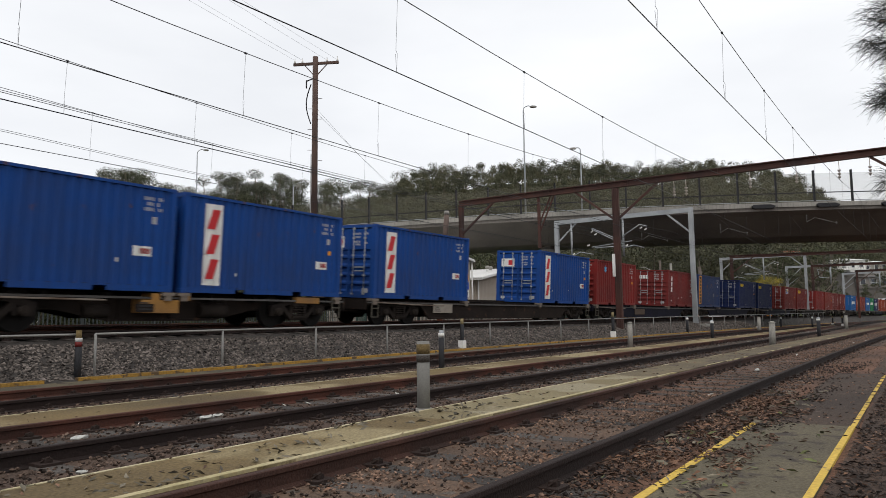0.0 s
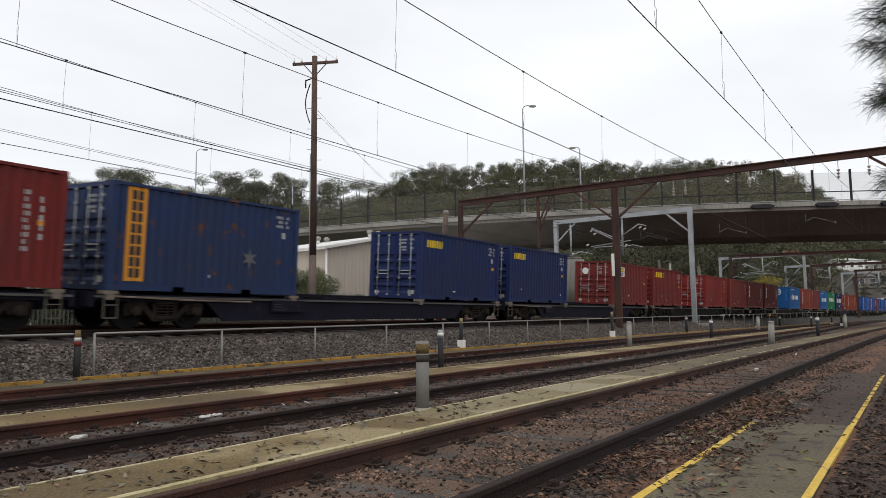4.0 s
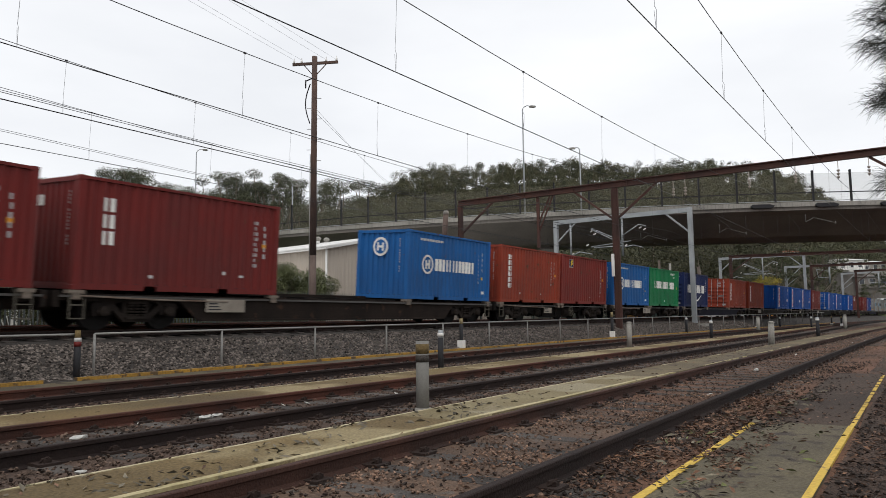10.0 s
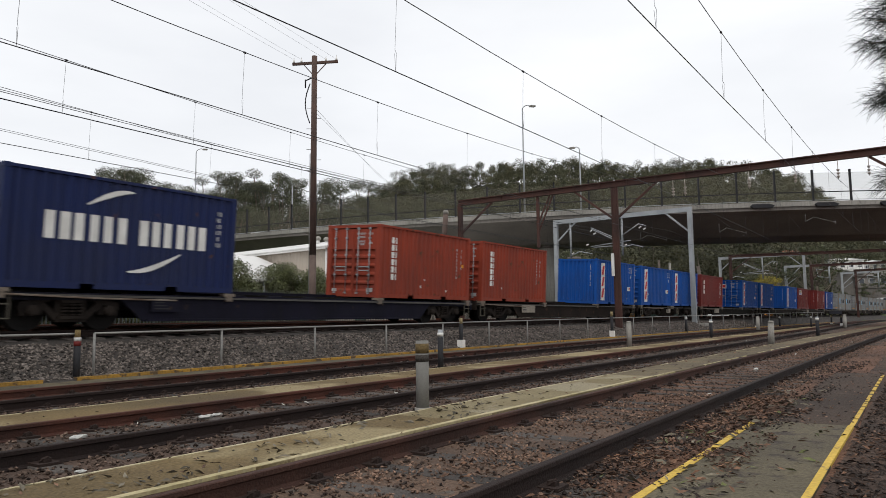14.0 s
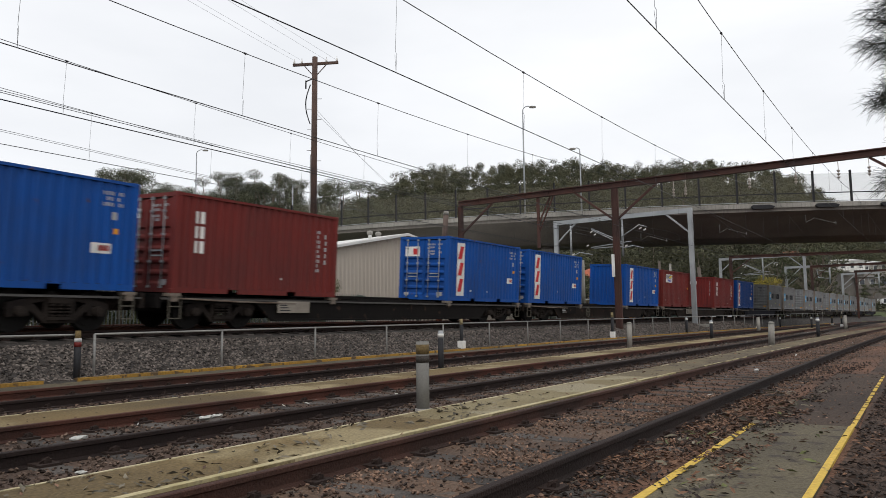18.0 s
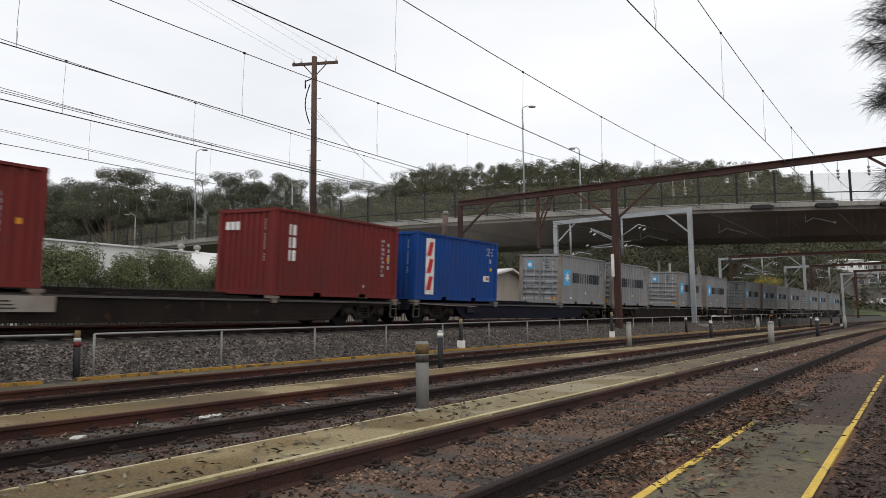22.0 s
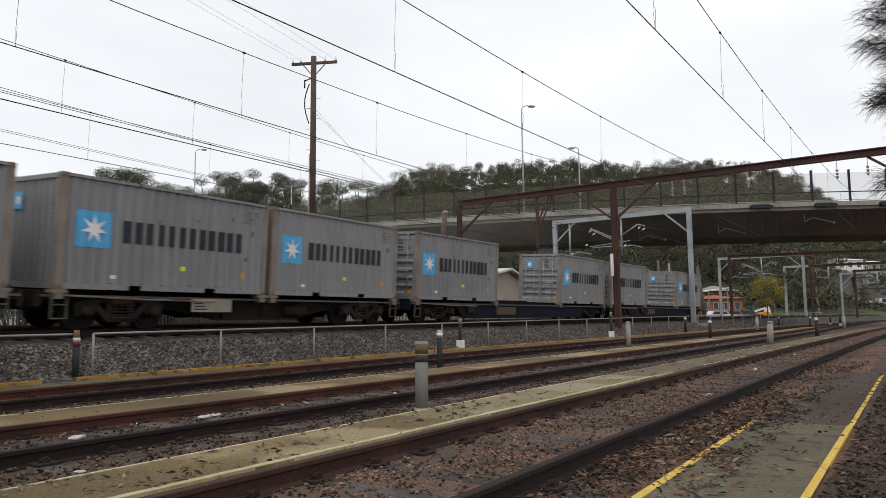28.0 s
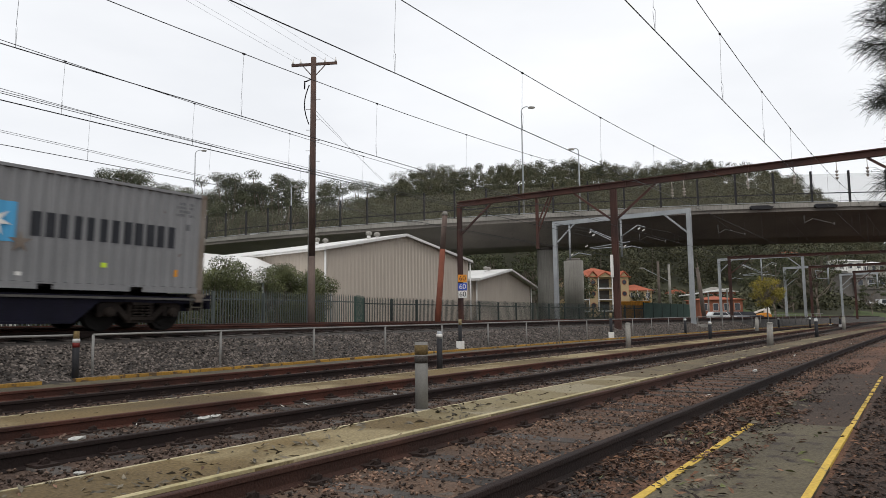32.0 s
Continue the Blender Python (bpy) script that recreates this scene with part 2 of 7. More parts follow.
# ---- mesh helpers ----
def box(bm, x0, x1, y0, y1, z0, z1, m=None):
    v = [bm.verts.new(Vector(c) if m is None else m @ Vector(c)) for c in
         ((x0, y0, z0), (x1, y0, z0), (x1, y1, z0), (x0, y1, z0), (x0, y0, z1), (x1, y0, z1), (x1, y1, z1), (x0, y1, z1))]
    for f in ((3, 2, 1, 0), (4, 5, 6, 7), (0, 1, 5, 4), (1, 2, 6, 5), (2, 3, 7, 6), (3, 0, 4, 7)):
        bm.faces.new([v[i] for i in f])
    return bm


def rod(bm, a, b, r, n=6, r2=None, caps=True):
    a, b = Vector(a), Vector(b)
    d = b - a
    q = d.to_track_quat("Z", "Y").to_matrix()
    rings = []
    for p, rr in ((a, r), (b, r if r2 is None else r2)):
        rings.append([bm.verts.new(p + q @ Vector((rr * math.cos(2 * math.pi * i / n), rr * math.sin(2 * math.pi * i / n), 0))) for i in range(n)])
    for i in range(n):
        f = bm.faces.new((rings[0][i], rings[0][(i + 1) % n], rings[1][(i + 1) % n], rings[1][i]))
        f.smooth = n > 5
    if caps:
        bm.faces.new(rings[0][::-1]), bm.faces.new(rings[1])
    return bm


def beam(bm, a, b, w, h):
    """A square bar from a to b, w wide and h high."""
    a, b = Vector(a), Vector(b)
    d = b - a
    q = d.to_track_quat("X", "Z").to_matrix().to_4x4()
    return box(bm, 0, d.length, -w / 2, w / 2, -h / 2, h / 2, Matrix.Translation(a) @ q)


def prism(bm, pts, y0, y1, m=None):
    """Extrudes an outline in x, z from y0 to y1."""
    n = len(pts)
    vs = [[bm.verts.new(Vector((x, y, z)) if m is None else m @ Vector((x, y, z))) for x, z in pts] for y in (y0, y1)]
    bm.faces.new(vs[0]), bm.faces.new(vs[1][::-1])
    for i in range(n):
        bm.faces.new((vs[0][(i + 1) % n], vs[0][i], vs[1][i], vs[1][(i + 1) % n]))
    return bm


def B(fn, *a, **k):
    bm = bmesh.new()
    fn(bm, *a, **k)
    return bm


def mesh_of(name, bm, mat, smooth=False):
    bmesh.ops.recalc_face_normals(bm, faces=bm.faces)
    me = bpy.data.meshes.new(name)
    bm.to_mesh(me)
    bm.free()
    if smooth:
        for f in me.polygons:
            f.use_smooth = True
    for x in mat if isinstance(mat, (list, tuple)) else [mat]:
        me.materials.append(x)
    return me


def part(name, bm, mat, parent=None, label="", at=None):
    """Links a bmesh, or a mesh that is shared, as one object under parent."""
    me = bm if isinstance(bm, bpy.types.Mesh) else mesh_of(name, bm, mat)
    ob = new(name, me)
    ob.parent = parent
    if at is not None:
        ob.matrix_basis = at
    if label:
        ob["label"] = label
    return ob


def thing(name, label, category, m=None, group="", kind=""):
    ob = new(name)
    ob.empty_display_size = .2
    if m is not None:
        ob.matrix_basis = m
    return tagged(ob, label, category, group, kind)


def solo(name, bm, mat, label, category, kind="", group=""):
    return tagged(part(name, bm, mat), label, category, group, kind)


# ---- lines in plan ----
def heading(l):
    l = min(max(l, 0), 90)
    return -2.00929e-3 * l + 2.22858e-5 * l * l / 2


STEP = 1.0
PLAN = {0: (0.0, 15.3565)}
for sgn in (1, -1):
    px_, py_ = PLAN[0]
    for i in range(1, 481):
        h_ = heading(sgn * (i - .5) * STEP)
        px_, py_ = px_ + sgn * math.cos(h_) * STEP, py_ + sgn * math.sin(h_) * STEP
        PLAN[sgn * i] = (px_, py_)


def main_at(l, lat=0.0, z=0.0):
    """A point of the main line: l along it, lat across it from the wagons' near side, z up."""
    i = math.floor(l)
    f = l - i
    a, b = PLAN[max(-480, min(480, i))], PLAN[max(-480, min(480, i + 1))]
    h = heading(l)
    return Vector((a[0] + (b[0] - a[0]) * f - lat * math.sin(h), a[1] + (b[1] - a[1]) * f + lat * math.cos(h), z))


def near_at(x):
    return Vector((x, 2.98 - .0405 * x - .00029 * x * x, 0))


def middle_at(x):
    return Vector((x, 6.85 - .0585 * x + (.0002 * x * x if x < 80 else 1.28 + .02 * (x - 80) - .0004 * (x - 80) ** 2), 0))


def far_at(l):
    return main_at(l, -4.70)


def sweep(bm, line, profile, closed=False, smooth=False):
    """Carries an outline (across, up) along a line of points."""
    rows = []
    for i, pnt in enumerate(line):
        d = line[min(i + 1, len(line) - 1)] - line[max(i - 1, 0)]
        s = Vector((-d.y, d.x, 0)).normalized()
        rows.append([bm.verts.new(pnt + s * a + Vector((0, 0, u))) for a, u in profile])
    n = len(profile)
    for a, b in zip(rows, rows[1:]):
        for k in range(n if closed else n - 1):
            f = bm.faces.new((a[k], b[k], b[(k + 1) % n], a[(k + 1) % n]))
            f.smooth = smooth
    if closed:
        bm.faces.new(rows[0]), bm.faces.new(rows[-1][::-1])
    return bm


RAIL = [(-.07, 0), (.07, 0), (.07, .012), (.012, .03), (.010, .105), (.034, .118), (.034, .148), (.026, .154), (-.026, .154), (-.034, .148), (-.034, .118), (-.010, .105), (-.012, .03), (-.07, .012)]


def spread(a, b, fine_a, fine_b, fine, coarse):
    xs, x = [], a
    while x < b:
        xs.append(x)
        x += fine if fine_a <= x < fine_b else coarse
    return xs + [b]


# ---- ground ----
CY, SY = math.cos(YAW), math.sin(YAW)


def smooth01(t):
    t = max(0.0, min(1.0, t))
    return t * t * (3 - 2 * t)


HILL = ((-3, .10), (-.62, .16), (-.4, .20), (-.18, .56), (-.12, .72), (-.07, .86), (-.005, .97), (.03, .915), (.053, .94), (.1, .965), (.2, .97), (.27, .93), (.334, .955), (.38, .955), (.43, .93), (.5, .85), (.535, .74), (.58, .5), (.64, .3), (3, .2))


def hill_factor(s):
    for (a, u), (b, v) in zip(HILL, HILL[1:]):
        if a <= s <= b:
            return u + (v - u) * (s - a) / (b - a)
    return .2


def main_lat(x, y):
    """How far a place lies beyond the wagons' near side."""
    l = max(-470, min(470, x))
    q = main_at(l)
    return (y - q.y) * math.cos(heading(l))


def ground_z(x, y):
    d, q = x * CY + y * SY, x * SY - y * CY
    lat = main_lat(x, y)
    z = .45 * smooth01((lat + 2.5) / 4.0)
    if d > 60:
        z += 71 * hill_factor(q / d) * smooth01((d - 150) / 230)
    return z


def build_ground():
    bm = bmesh.new()
    xs = [-1500, -700, -300, -120, -60, -30, -15] + [float(i) for i in range(-5, 60, 3)] + [65, 75, 85, 100, 115, 130, 150, 170, 190, 210, 230, 250, 275, 300, 330, 360, 400, 450, 500, 600, 800, 1100, 1600]
    ys = [-1500, -700, -300, -120, -60, -30, -15, -8, -4] + [float(i) for i in range(0, 36, 2)] + [40, 46, 54, 62, 72, 84, 100, 115, 130, 150, 170, 190, 210, 230, 250, 275, 300, 330, 360, 400, 450, 500, 600, 800, 1100, 1600]
    g = [[bm.verts.new((x, y, ground_z(x, y))) for y in ys] for x in xs]
    for i in range(len(xs) - 1):
        for j in range(len(ys) - 1):
            f = bm.faces.new((g[i][j], g[i + 1][j], g[i + 1][j + 1], g[i][j + 1]))
            f.smooth = True
            cx, cy = (xs[i] + xs[i + 1]) / 2, (ys[j] + ys[j + 1]) / 2
            dd = cx * CY + cy * SY
            qq = cx * SY - cy * CY
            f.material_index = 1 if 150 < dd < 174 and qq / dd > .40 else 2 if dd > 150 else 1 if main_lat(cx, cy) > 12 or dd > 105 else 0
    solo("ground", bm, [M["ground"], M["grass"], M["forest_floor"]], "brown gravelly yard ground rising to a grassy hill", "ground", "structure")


build_ground()
MAIN_Z = 1.047          # rail plane of the main line, at its middle
CANT = radians(3.24)
TAN = math.tan(CANT)
MID = 1.27              # from the wagons' near side to the track's middle
NEAR, MIDDLE, FAR = 3.05, 6.93, 10.75
LONG = spread(-470, 470, -10, 140, 3, 12)


def build_beds():
    line = [main_at(l) for l in LONG]
    bed = [(-2.6, .02), (-2.28, .12), (-.75, .61), (-.3, .70), (.05, .772), (.3, .792), (1.27, .84), (2.85, .90), (5.2, .90), (7.9, .84), (8.5, .7), (9.3, .38)]
    solo("ballast_bed", B(sweep, line, bed), M["ballast"], "grey crushed stone ballast bed under the main line", "ballast", "structure")
    top = [(.0, .688), (.15, .712), (1.27, .846), (2.6, .915), (2.75, .905)]
    solo("oily_ballast", B(sweep, line, [(a, u + .012) for a, u in top]), M["brown_bed"], "dark oily ballast between the running rails", "ballast", "structure")


build_beds()


def track(name, at, mid_z, roll, lo, hi, label, mats=("rail_dark", "rail_side", "rail_head")):
    t = thing(name, label, "track", kind="structure")
    line = spread(lo, hi, -10, 110, 2, 10)
    for side in (-1, 1):
        prof = [(side * .7525 + a, u - .154 + side * .7525 * roll) for a, u in RAIL]
        bm = B(sweep, [at(x) + Vector((0, 0, mid_z)) for x in line], prof, True)
        for f in bm.faces:
            f.material_index = 1 if f.calc_center_median().z - at(f.calc_center_median().x).z > 0 and abs(f.normal.z) > .7 else 0
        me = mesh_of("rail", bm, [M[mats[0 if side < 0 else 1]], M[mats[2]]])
        part("rail", me, None, t)
    return t


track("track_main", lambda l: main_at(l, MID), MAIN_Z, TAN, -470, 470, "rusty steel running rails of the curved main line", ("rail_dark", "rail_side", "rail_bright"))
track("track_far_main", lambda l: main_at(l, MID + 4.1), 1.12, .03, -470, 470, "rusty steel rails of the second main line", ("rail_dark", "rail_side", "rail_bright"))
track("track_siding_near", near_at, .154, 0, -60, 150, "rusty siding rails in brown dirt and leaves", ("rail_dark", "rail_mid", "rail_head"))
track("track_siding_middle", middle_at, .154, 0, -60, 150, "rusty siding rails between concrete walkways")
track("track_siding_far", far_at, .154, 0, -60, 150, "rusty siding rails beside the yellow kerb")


def strip(name, at, a, b, z, mat, lo, hi, label, lines=(), thick=.12):
    """A concrete walkway or kerb along a track, with painted edges."""
    line = [at(x) for x in spread(lo, hi, -4, 80, 1, 10)]
    rr = random.Random(name)
    bm = bmesh.new()
    rows = []
    for i, pnt in enumerate(line):
        d = line[min(i + 1, len(line) - 1)] - line[max(i - 1, 0)]
        n = Vector((-d.y, d.x, 0)).normalized()
        a2, b2 = a + rr.uniform(-.018, .018), b + rr.uniform(-.018, .018)
        rows.append([bm.verts.new(pnt + n * c + Vector((0, 0, u))) for c, u in ((a2, z - thick), (b2, z - thick), (b2, z), (a2, z))])
    for p, q in zip(rows, rows[1:]):
        for k in range(4):
            bm.faces.new((p[k], q[k], q[(k + 1) % 4], p[(k + 1) % 4]))
    bm.faces.new(rows[0]), bm.faces.new(rows[-1][::-1])
    ob = solo(name, bm, mat, label, "walkway", "structure")
    for (u, w, mm) in lines:
        part("painted_line", B(sweep, line, [(u, z - .02), (u + w, z - .02), (u + w, z + .005), (u, z + .005)], True), mm, ob)
    return ob


strip("middle_bed", middle_at, -1.75, 1.28, .004, M["grey_dirt"], -20, 110, "grey-brown dirt bed of the middle siding", thick=.08)
strip("far_bed", far_at, -1.6, 1.25, .004, M["grey_dirt"], -20, 110, "grey-brown dirt bed of the far siding", thick=.08)
strip("near_bed", near_at, -.70, .70, .0035, M["near_dirt"], -14, 8.6, "grey-brown trodden dirt between the siding rails", thick=.06)
strip("walkway_near", near_at, 1.15, 2.04, .08, M["slab"], -12, 6.6, "mossy concrete walkway with worn yellow edge lines", ((1.15, .07, M["line"]), (2.0, .035, M["line_pale"])))
strip("walkway_near_pale", near_at, 1.15, 2.04, .0805, M["slab_pale"], 6.6, 13.0, "pale worn concrete walkway with yellow edge lines", ((1.15, .07, M["line"]), (2.0, .035, M["line_pale"])))
wf_ = strip("walkway_near_worn", near_at, 1.15, 2.04, .078, M["slab_far"], 13.0, 90, "dirty worn end of the concrete walkway")


def dashes(parent, at, u, w, z, lo, hi, mat, seed, gone):
    """What is left of a painted edge: short pieces, fewer the further they lie."""
    r = random.Random(seed)
    x = lo
    while x < hi:
        n = r.uniform(.3, 1.6)
        if r.random() > gone:
            part("painted_line", B(sweep, [at(x), at(x + n / 2), at(x + n)], [(u, z - .02), (u + w * r.uniform(.6, 1), z - .02), (u + w * r.uniform(.6, 1), z + .004), (u, z + .004)], True), mat, parent)
        x += n + r.uniform(.08, .5)


dashes(wf_, near_at, 1.15, .06, .078, 13.1, 44, M["line"], 5, .25)
dashes(wf_, near_at, 2.0, .035, .078, 13.1, 44, M["line_pale"], 6, .5)
strip("walkway_middle", middle_at, 1.3, 2.32, .08, M["slab"], -12, 90, "weathered concrete walkway between two sidings", ((2.285, .035, M["line_pale"]),))
strip("walkway_far", lambda l: main_at(l, -3.1), -.35, .68, .09, M["slab_grey"], -12, 95, "pale concrete strip beside the far siding")
strip("kerb", lambda l: main_at(l, -2.42), 0, .16, .15, M["kerb_yellow"], 8.08, 110, "yellow painted timber kerb below the ballast bank", thick=.2)
strip("kerb_end", lambda l: main_at(l, -2.42), 0, .16, .15, M["kerb_yellow"], -12, 7.43, "yellow painted timber kerb below the ballast bank", thick=.2)


def slab_at(x):
    return Vector((x, 1.05 - .036 * x, 0))


strip("slab", slab_at, -.42, .52, .02, M["slab_grey"], -6, 8.4, "grey concrete slab edged with yellow lines", ((-.42, .052, M["line_strong"]), (.455, .062, M["line_strong"])))
strip("leaf_mulch", slab_at, -14, -.46, .008, M["mulch"], -6, 10.9, "dark bare soil mixed with rotten leaves", thick=.06)
strip("yard_mulch", slab_at, -14, -.15, .005, M["mulch"], 11, 75, "dark trodden soil beside the siding", thick=.06)
strip("slab_worn", slab_at, -.42, .40, .012, M["slab_dirt"], 8.45, 16, "dirty worn end of a concrete slab")
rl = random.Random(3)
xl = 8.46
while xl < 15.5:
    nl = rl.uniform(.25, .9) * (1.3 - .07 * (xl - 8))
    part("painted_line", B(sweep, [slab_at(xl), slab_at(xl + nl)], [(-.42, -.004), (-.42 + rl.uniform(.032, .05), -.004), (-.375, .016), (-.42, .016)], True), M["line_strong"], bpy.data.objects["slab_worn"])
    xl += nl + rl.uniform(.04, .16) * (1 + .12 * (xl - 8))


# ---- the train ----
CL, CW, CH = 6.058, 2.438, 2.591
DECK = .93


def wave(x, pitch, depth):
    """Trapezoid corrugation: how far the sheet stands in at x."""
    f = (x / pitch) % 1.0
    if f < .35:
        return 0.0
    if f < .5:
        return depth * (f - .35) / .15
    if f < .85:
        return depth
    return depth * (1 - (f - .85) / .15)


def breaks(x0, x1, pitch):
    out, k = [x0], math.floor(x0 / pitch)
    while k * pitch < x1 + pitch:
        for f in (0, .35, .5, .85):
            x = (k + f) * pitch
            if x0 + 1e-4 < x < x1 - 1e-4:
                out.append(x)
        k += 1
    return out + [x1]


PITCH_S, DEEP_S = .278, .036


def side_sheet(bm, y, out, x0, x1, z0, z1, lift=0.0, pitch=PITCH_S, deep=DEEP_S, notch=0.0):
    """A corrugated sheet in the plane y; out is the sign of its outer side."""
    xs = breaks(x0, x1, pitch)
    lo = [bm.verts.new((x, y - out * (wave(x, pitch, deep) - lift), z0)) for x in xs]
    # notch opens made-up gaps whose dark inside draws shadow dashes below the rail
    hi = [bm.verts.new((x, y - out * (wave(x, pitch, deep) - lift), z1 - (notch if wave(x, pitch, deep) > deep * .9 else 0))) for x in xs]
    for i in range(len(xs) - 1):
        bm.faces.new((lo[i], lo[i + 1], hi[i + 1], hi[i]))
    return bm


def end_sheet(bm, x, out, y0, y1, z0, z1, pitch=.25, deep=.05, lift=0.0):
    ys = breaks(y0, y1, pitch)
    lo = [bm.verts.new((x - out * (wave(y, pitch, deep) - lift), y, z0)) for y in ys]
    hi = [bm.verts.new((x - out * (wave(y, pitch, deep) - lift), y, z1)) for y in ys]
    for i in range(len(ys) - 1):
        bm.faces.new((lo[i], lo[i + 1], hi[i + 1], hi[i]))
    return bm


CACHE = {}


def cached(key, fn, mat, name):
    k = (key, mat.name)
    if k not in CACHE:
        CACHE[k] = mesh_of(name, fn(), mat)
    return CACHE[k]


HALF = CW / 2


def door_leaf(y0, y1):
    """A door leaf in the plane x = .03 with horizontal pressings."""
    bm = bmesh.new()
    zs, xs = [.16], [.03]
    n = 5
    h = 1.53 / n
    for i in range(n):
        z = .20 + i * h
        for a, d in ((.03, 0), (.10, .06), (h - .07, .06), (h - .02, 0)):
            zs.append(z + a), xs.append(.03 + d)
    zs.append(CH - .16), xs.append(.03)
    a = [bm.verts.new((x, y0, z)) for x, z in zip(xs, zs)]
    b = [bm.verts.new((x, y1, z)) for x, z in zip(xs, zs)]
    for i in range(len(zs) - 1):
        bm.faces.new((a[i], a[i + 1], b[i + 1], b[i]))
    for y, s in ((y0, 1), (y1, -1)):
        box(bm, .012, .05, min(y, y + s * .05), max(y, y + s * .05), .16, CH - .16)
    return bm


def container(m, paintmat, label, doors=True, marks=(), rusty=False):
    """A 20-foot freight container; x runs along it, its near side lies at y = -1.219. marks: (kind, material, ...) laid on its near side."""
    c = thing("shipping_container", label, "container", m, "containers on the train")
    g = M["galv"]
    for sg in (-1, 1):
        part("top_rail", cached(("toprail", sg), lambda: B(box, 0, CL, sg * HALF - (.07 if sg > 0 else 0), sg * HALF + (.07 if sg < 0 else 0), CH - .08, CH - .012), paintmat, "top_rail"), None, c)
    for sg in (-1, 1):
        part("bottom_rail", cached(("botrail", sg), lambda: rails_low(sg), paintmat, "bottom_rail"), None, c)
    pm2 = M["rust_post"] if rusty else paintmat
    post = cached("post", lambda: B(box, -.08, .08, -.085, .085, .1, CH - .1), pm2, "corner_post")
    cast = cached("cast", lambda: corner_block(), M["bolster"] if rusty else paintmat, "corner_casting")
    for x in (.08, CL - .08):
        for y in (-HALF + .085, HALF - .085):
            part("corner_post", post, None, c, at=pose(x, y, 0))
            for z in (.0, CH - .118):
                part("corner_casting", cast, None, c, at=pose(x, y, z))
    part("side_panel", cached("side-", lambda: B(side_sheet, -HALF + .025, -1, .155, CL - .155, .15, CH - .075, notch=.018), paintmat, "side_panel"), None, c)
    part("side_panel", cached("side+", lambda: B(side_sheet, HALF - .025, 1, .155, CL - .155, .15, CH - .075), paintmat, "side_panel"), None, c)
    part("roof_panel", cached("roof", lambda: roof_sheet(), paintmat, "roof_panel"), None, c)
    part("floor", cached("floor", lambda: B(box, .05, CL - .05, -HALF + .06, HALF - .06, .13, .17), M["black"], "floor"), None, c)
    part("end_panel", cached("endr", lambda: B(end_sheet, CL - .03, 1, -HALF + .16, HALF - .16, .15, CH - .11), paintmat, "end_panel"), None, c)
    for k in range(4):
        part("end_sill" if k < 2 else "end_header", cached(("sill", k), lambda: B(box, *((.005, .09) if k % 2 == 0 else (CL - .09, CL - .005)), -HALF + .16, HALF - .16, *((.012, .16) if k < 2 else (CH - .12, CH - .014))), paintmat, "end_sill"), None, c)
    if doors:
        for y0, y1 in ((-HALF + .17, -.012), (.012, HALF - .17)):
            d = part("door", cached(("door", y0), lambda: door_leaf(y0, y1), paintmat, "door"), None, c)
            for k in (.28, .78):
                y = y0 + (y1 - y0) * k
                part("lock_rod", cached("lockrod", lambda: lockrod(), g, "lock_rod"), None, d, at=pose(-.012, y, 0))
            for z in (.95, 1.08):
                part("door_handle", cached("handle", lambda: B(box, -.03, -.012, -.22, .22, -.02, .02), g, "door_handle"), None, d, at=pose(0, (y0 + y1) / 2, z))
        dm = bmesh.new()
        for y0, n, z in ((-.86, 4, 2.26), (-.52, 7, 2.26), (-.50, 5, 2.14), (-.84, 3, 1.93), (-.50, 6, 1.98), (-.50, 4, 1.88)):
            for q in range(n):
                box(dm, .024, .027, y0 + q * .055, y0 + q * .055 + .036, z - .035, z + .035)
        part("writing", dm, M["letter_dark"] if rusty else M["writing_dim"], c, "rows of small writing")["kind"] = "stuff"
        part("plate", B(box, .012, .018, -.93, -.66, .19, .34), M["letter_orange"] if rusty else M["writing_dim"], c, "small plate low on the door")
        part("plate", B(box, .012, .018, .74, .95, .19, .30), M["white_mark"], c, "small white plate low on the door")
    else:
        part("end_panel", cached("endf", lambda: B(end_sheet, .03, -1, -HALF + .16, HALF - .16, .15, CH - .11), paintmat, "end_panel"), None, c)
        dm = bmesh.new()
        for q in range(15):
            if q not in (4, 11):
                box(dm, .022, .0245, -.825, -.785, 2.2 - q * .085, 2.255 - q * .085)
        part("writing", dm, M["writing_dim"], c, "a column of small white writing")["kind"] = "stuff"
    for mk in marks:
        decal(c, *mk)
    return c


def rails_low(sg):
    """A bottom side rail with two fork pockets, cut as one outline."""
    y0, y1 = (-HALF, -HALF + .05) if sg < 0 else (HALF - .05, HALF)
    pts = [(.16, .015), (1.75, .015), (1.75, .13), (2.1, .13), (2.1, .015), (3.95, .015), (3.95, .13), (4.3, .13), (4.3, .015), (CL - .16, .015), (CL - .16, .16), (.16, .16)]
    return B(prism, pts, y0, y1)


def corner_block():
    bm = B(box, -.089, .089, -.09, .09, 0, .118)
    bmesh.ops.bevel(bm, geom=bm.edges[:], offset=.012, segments=1, affect="EDGES")
    return bm


def roof_sheet():
    bm = bmesh.new()
    xs = breaks(.05, CL - .05, .21)
    a = [bm.verts.new((x, -HALF + .05, CH - .012 - wave(x, .21, .02))) for x in xs]
    b = [bm.verts.new((x, HALF - .05, CH - .012 - wave(x, .21, .02))) for x in xs]
    for i in range(len(xs) - 1):
        bm.faces.new((a[i], a[i + 1], b[i + 1], b[i]))
    return bm


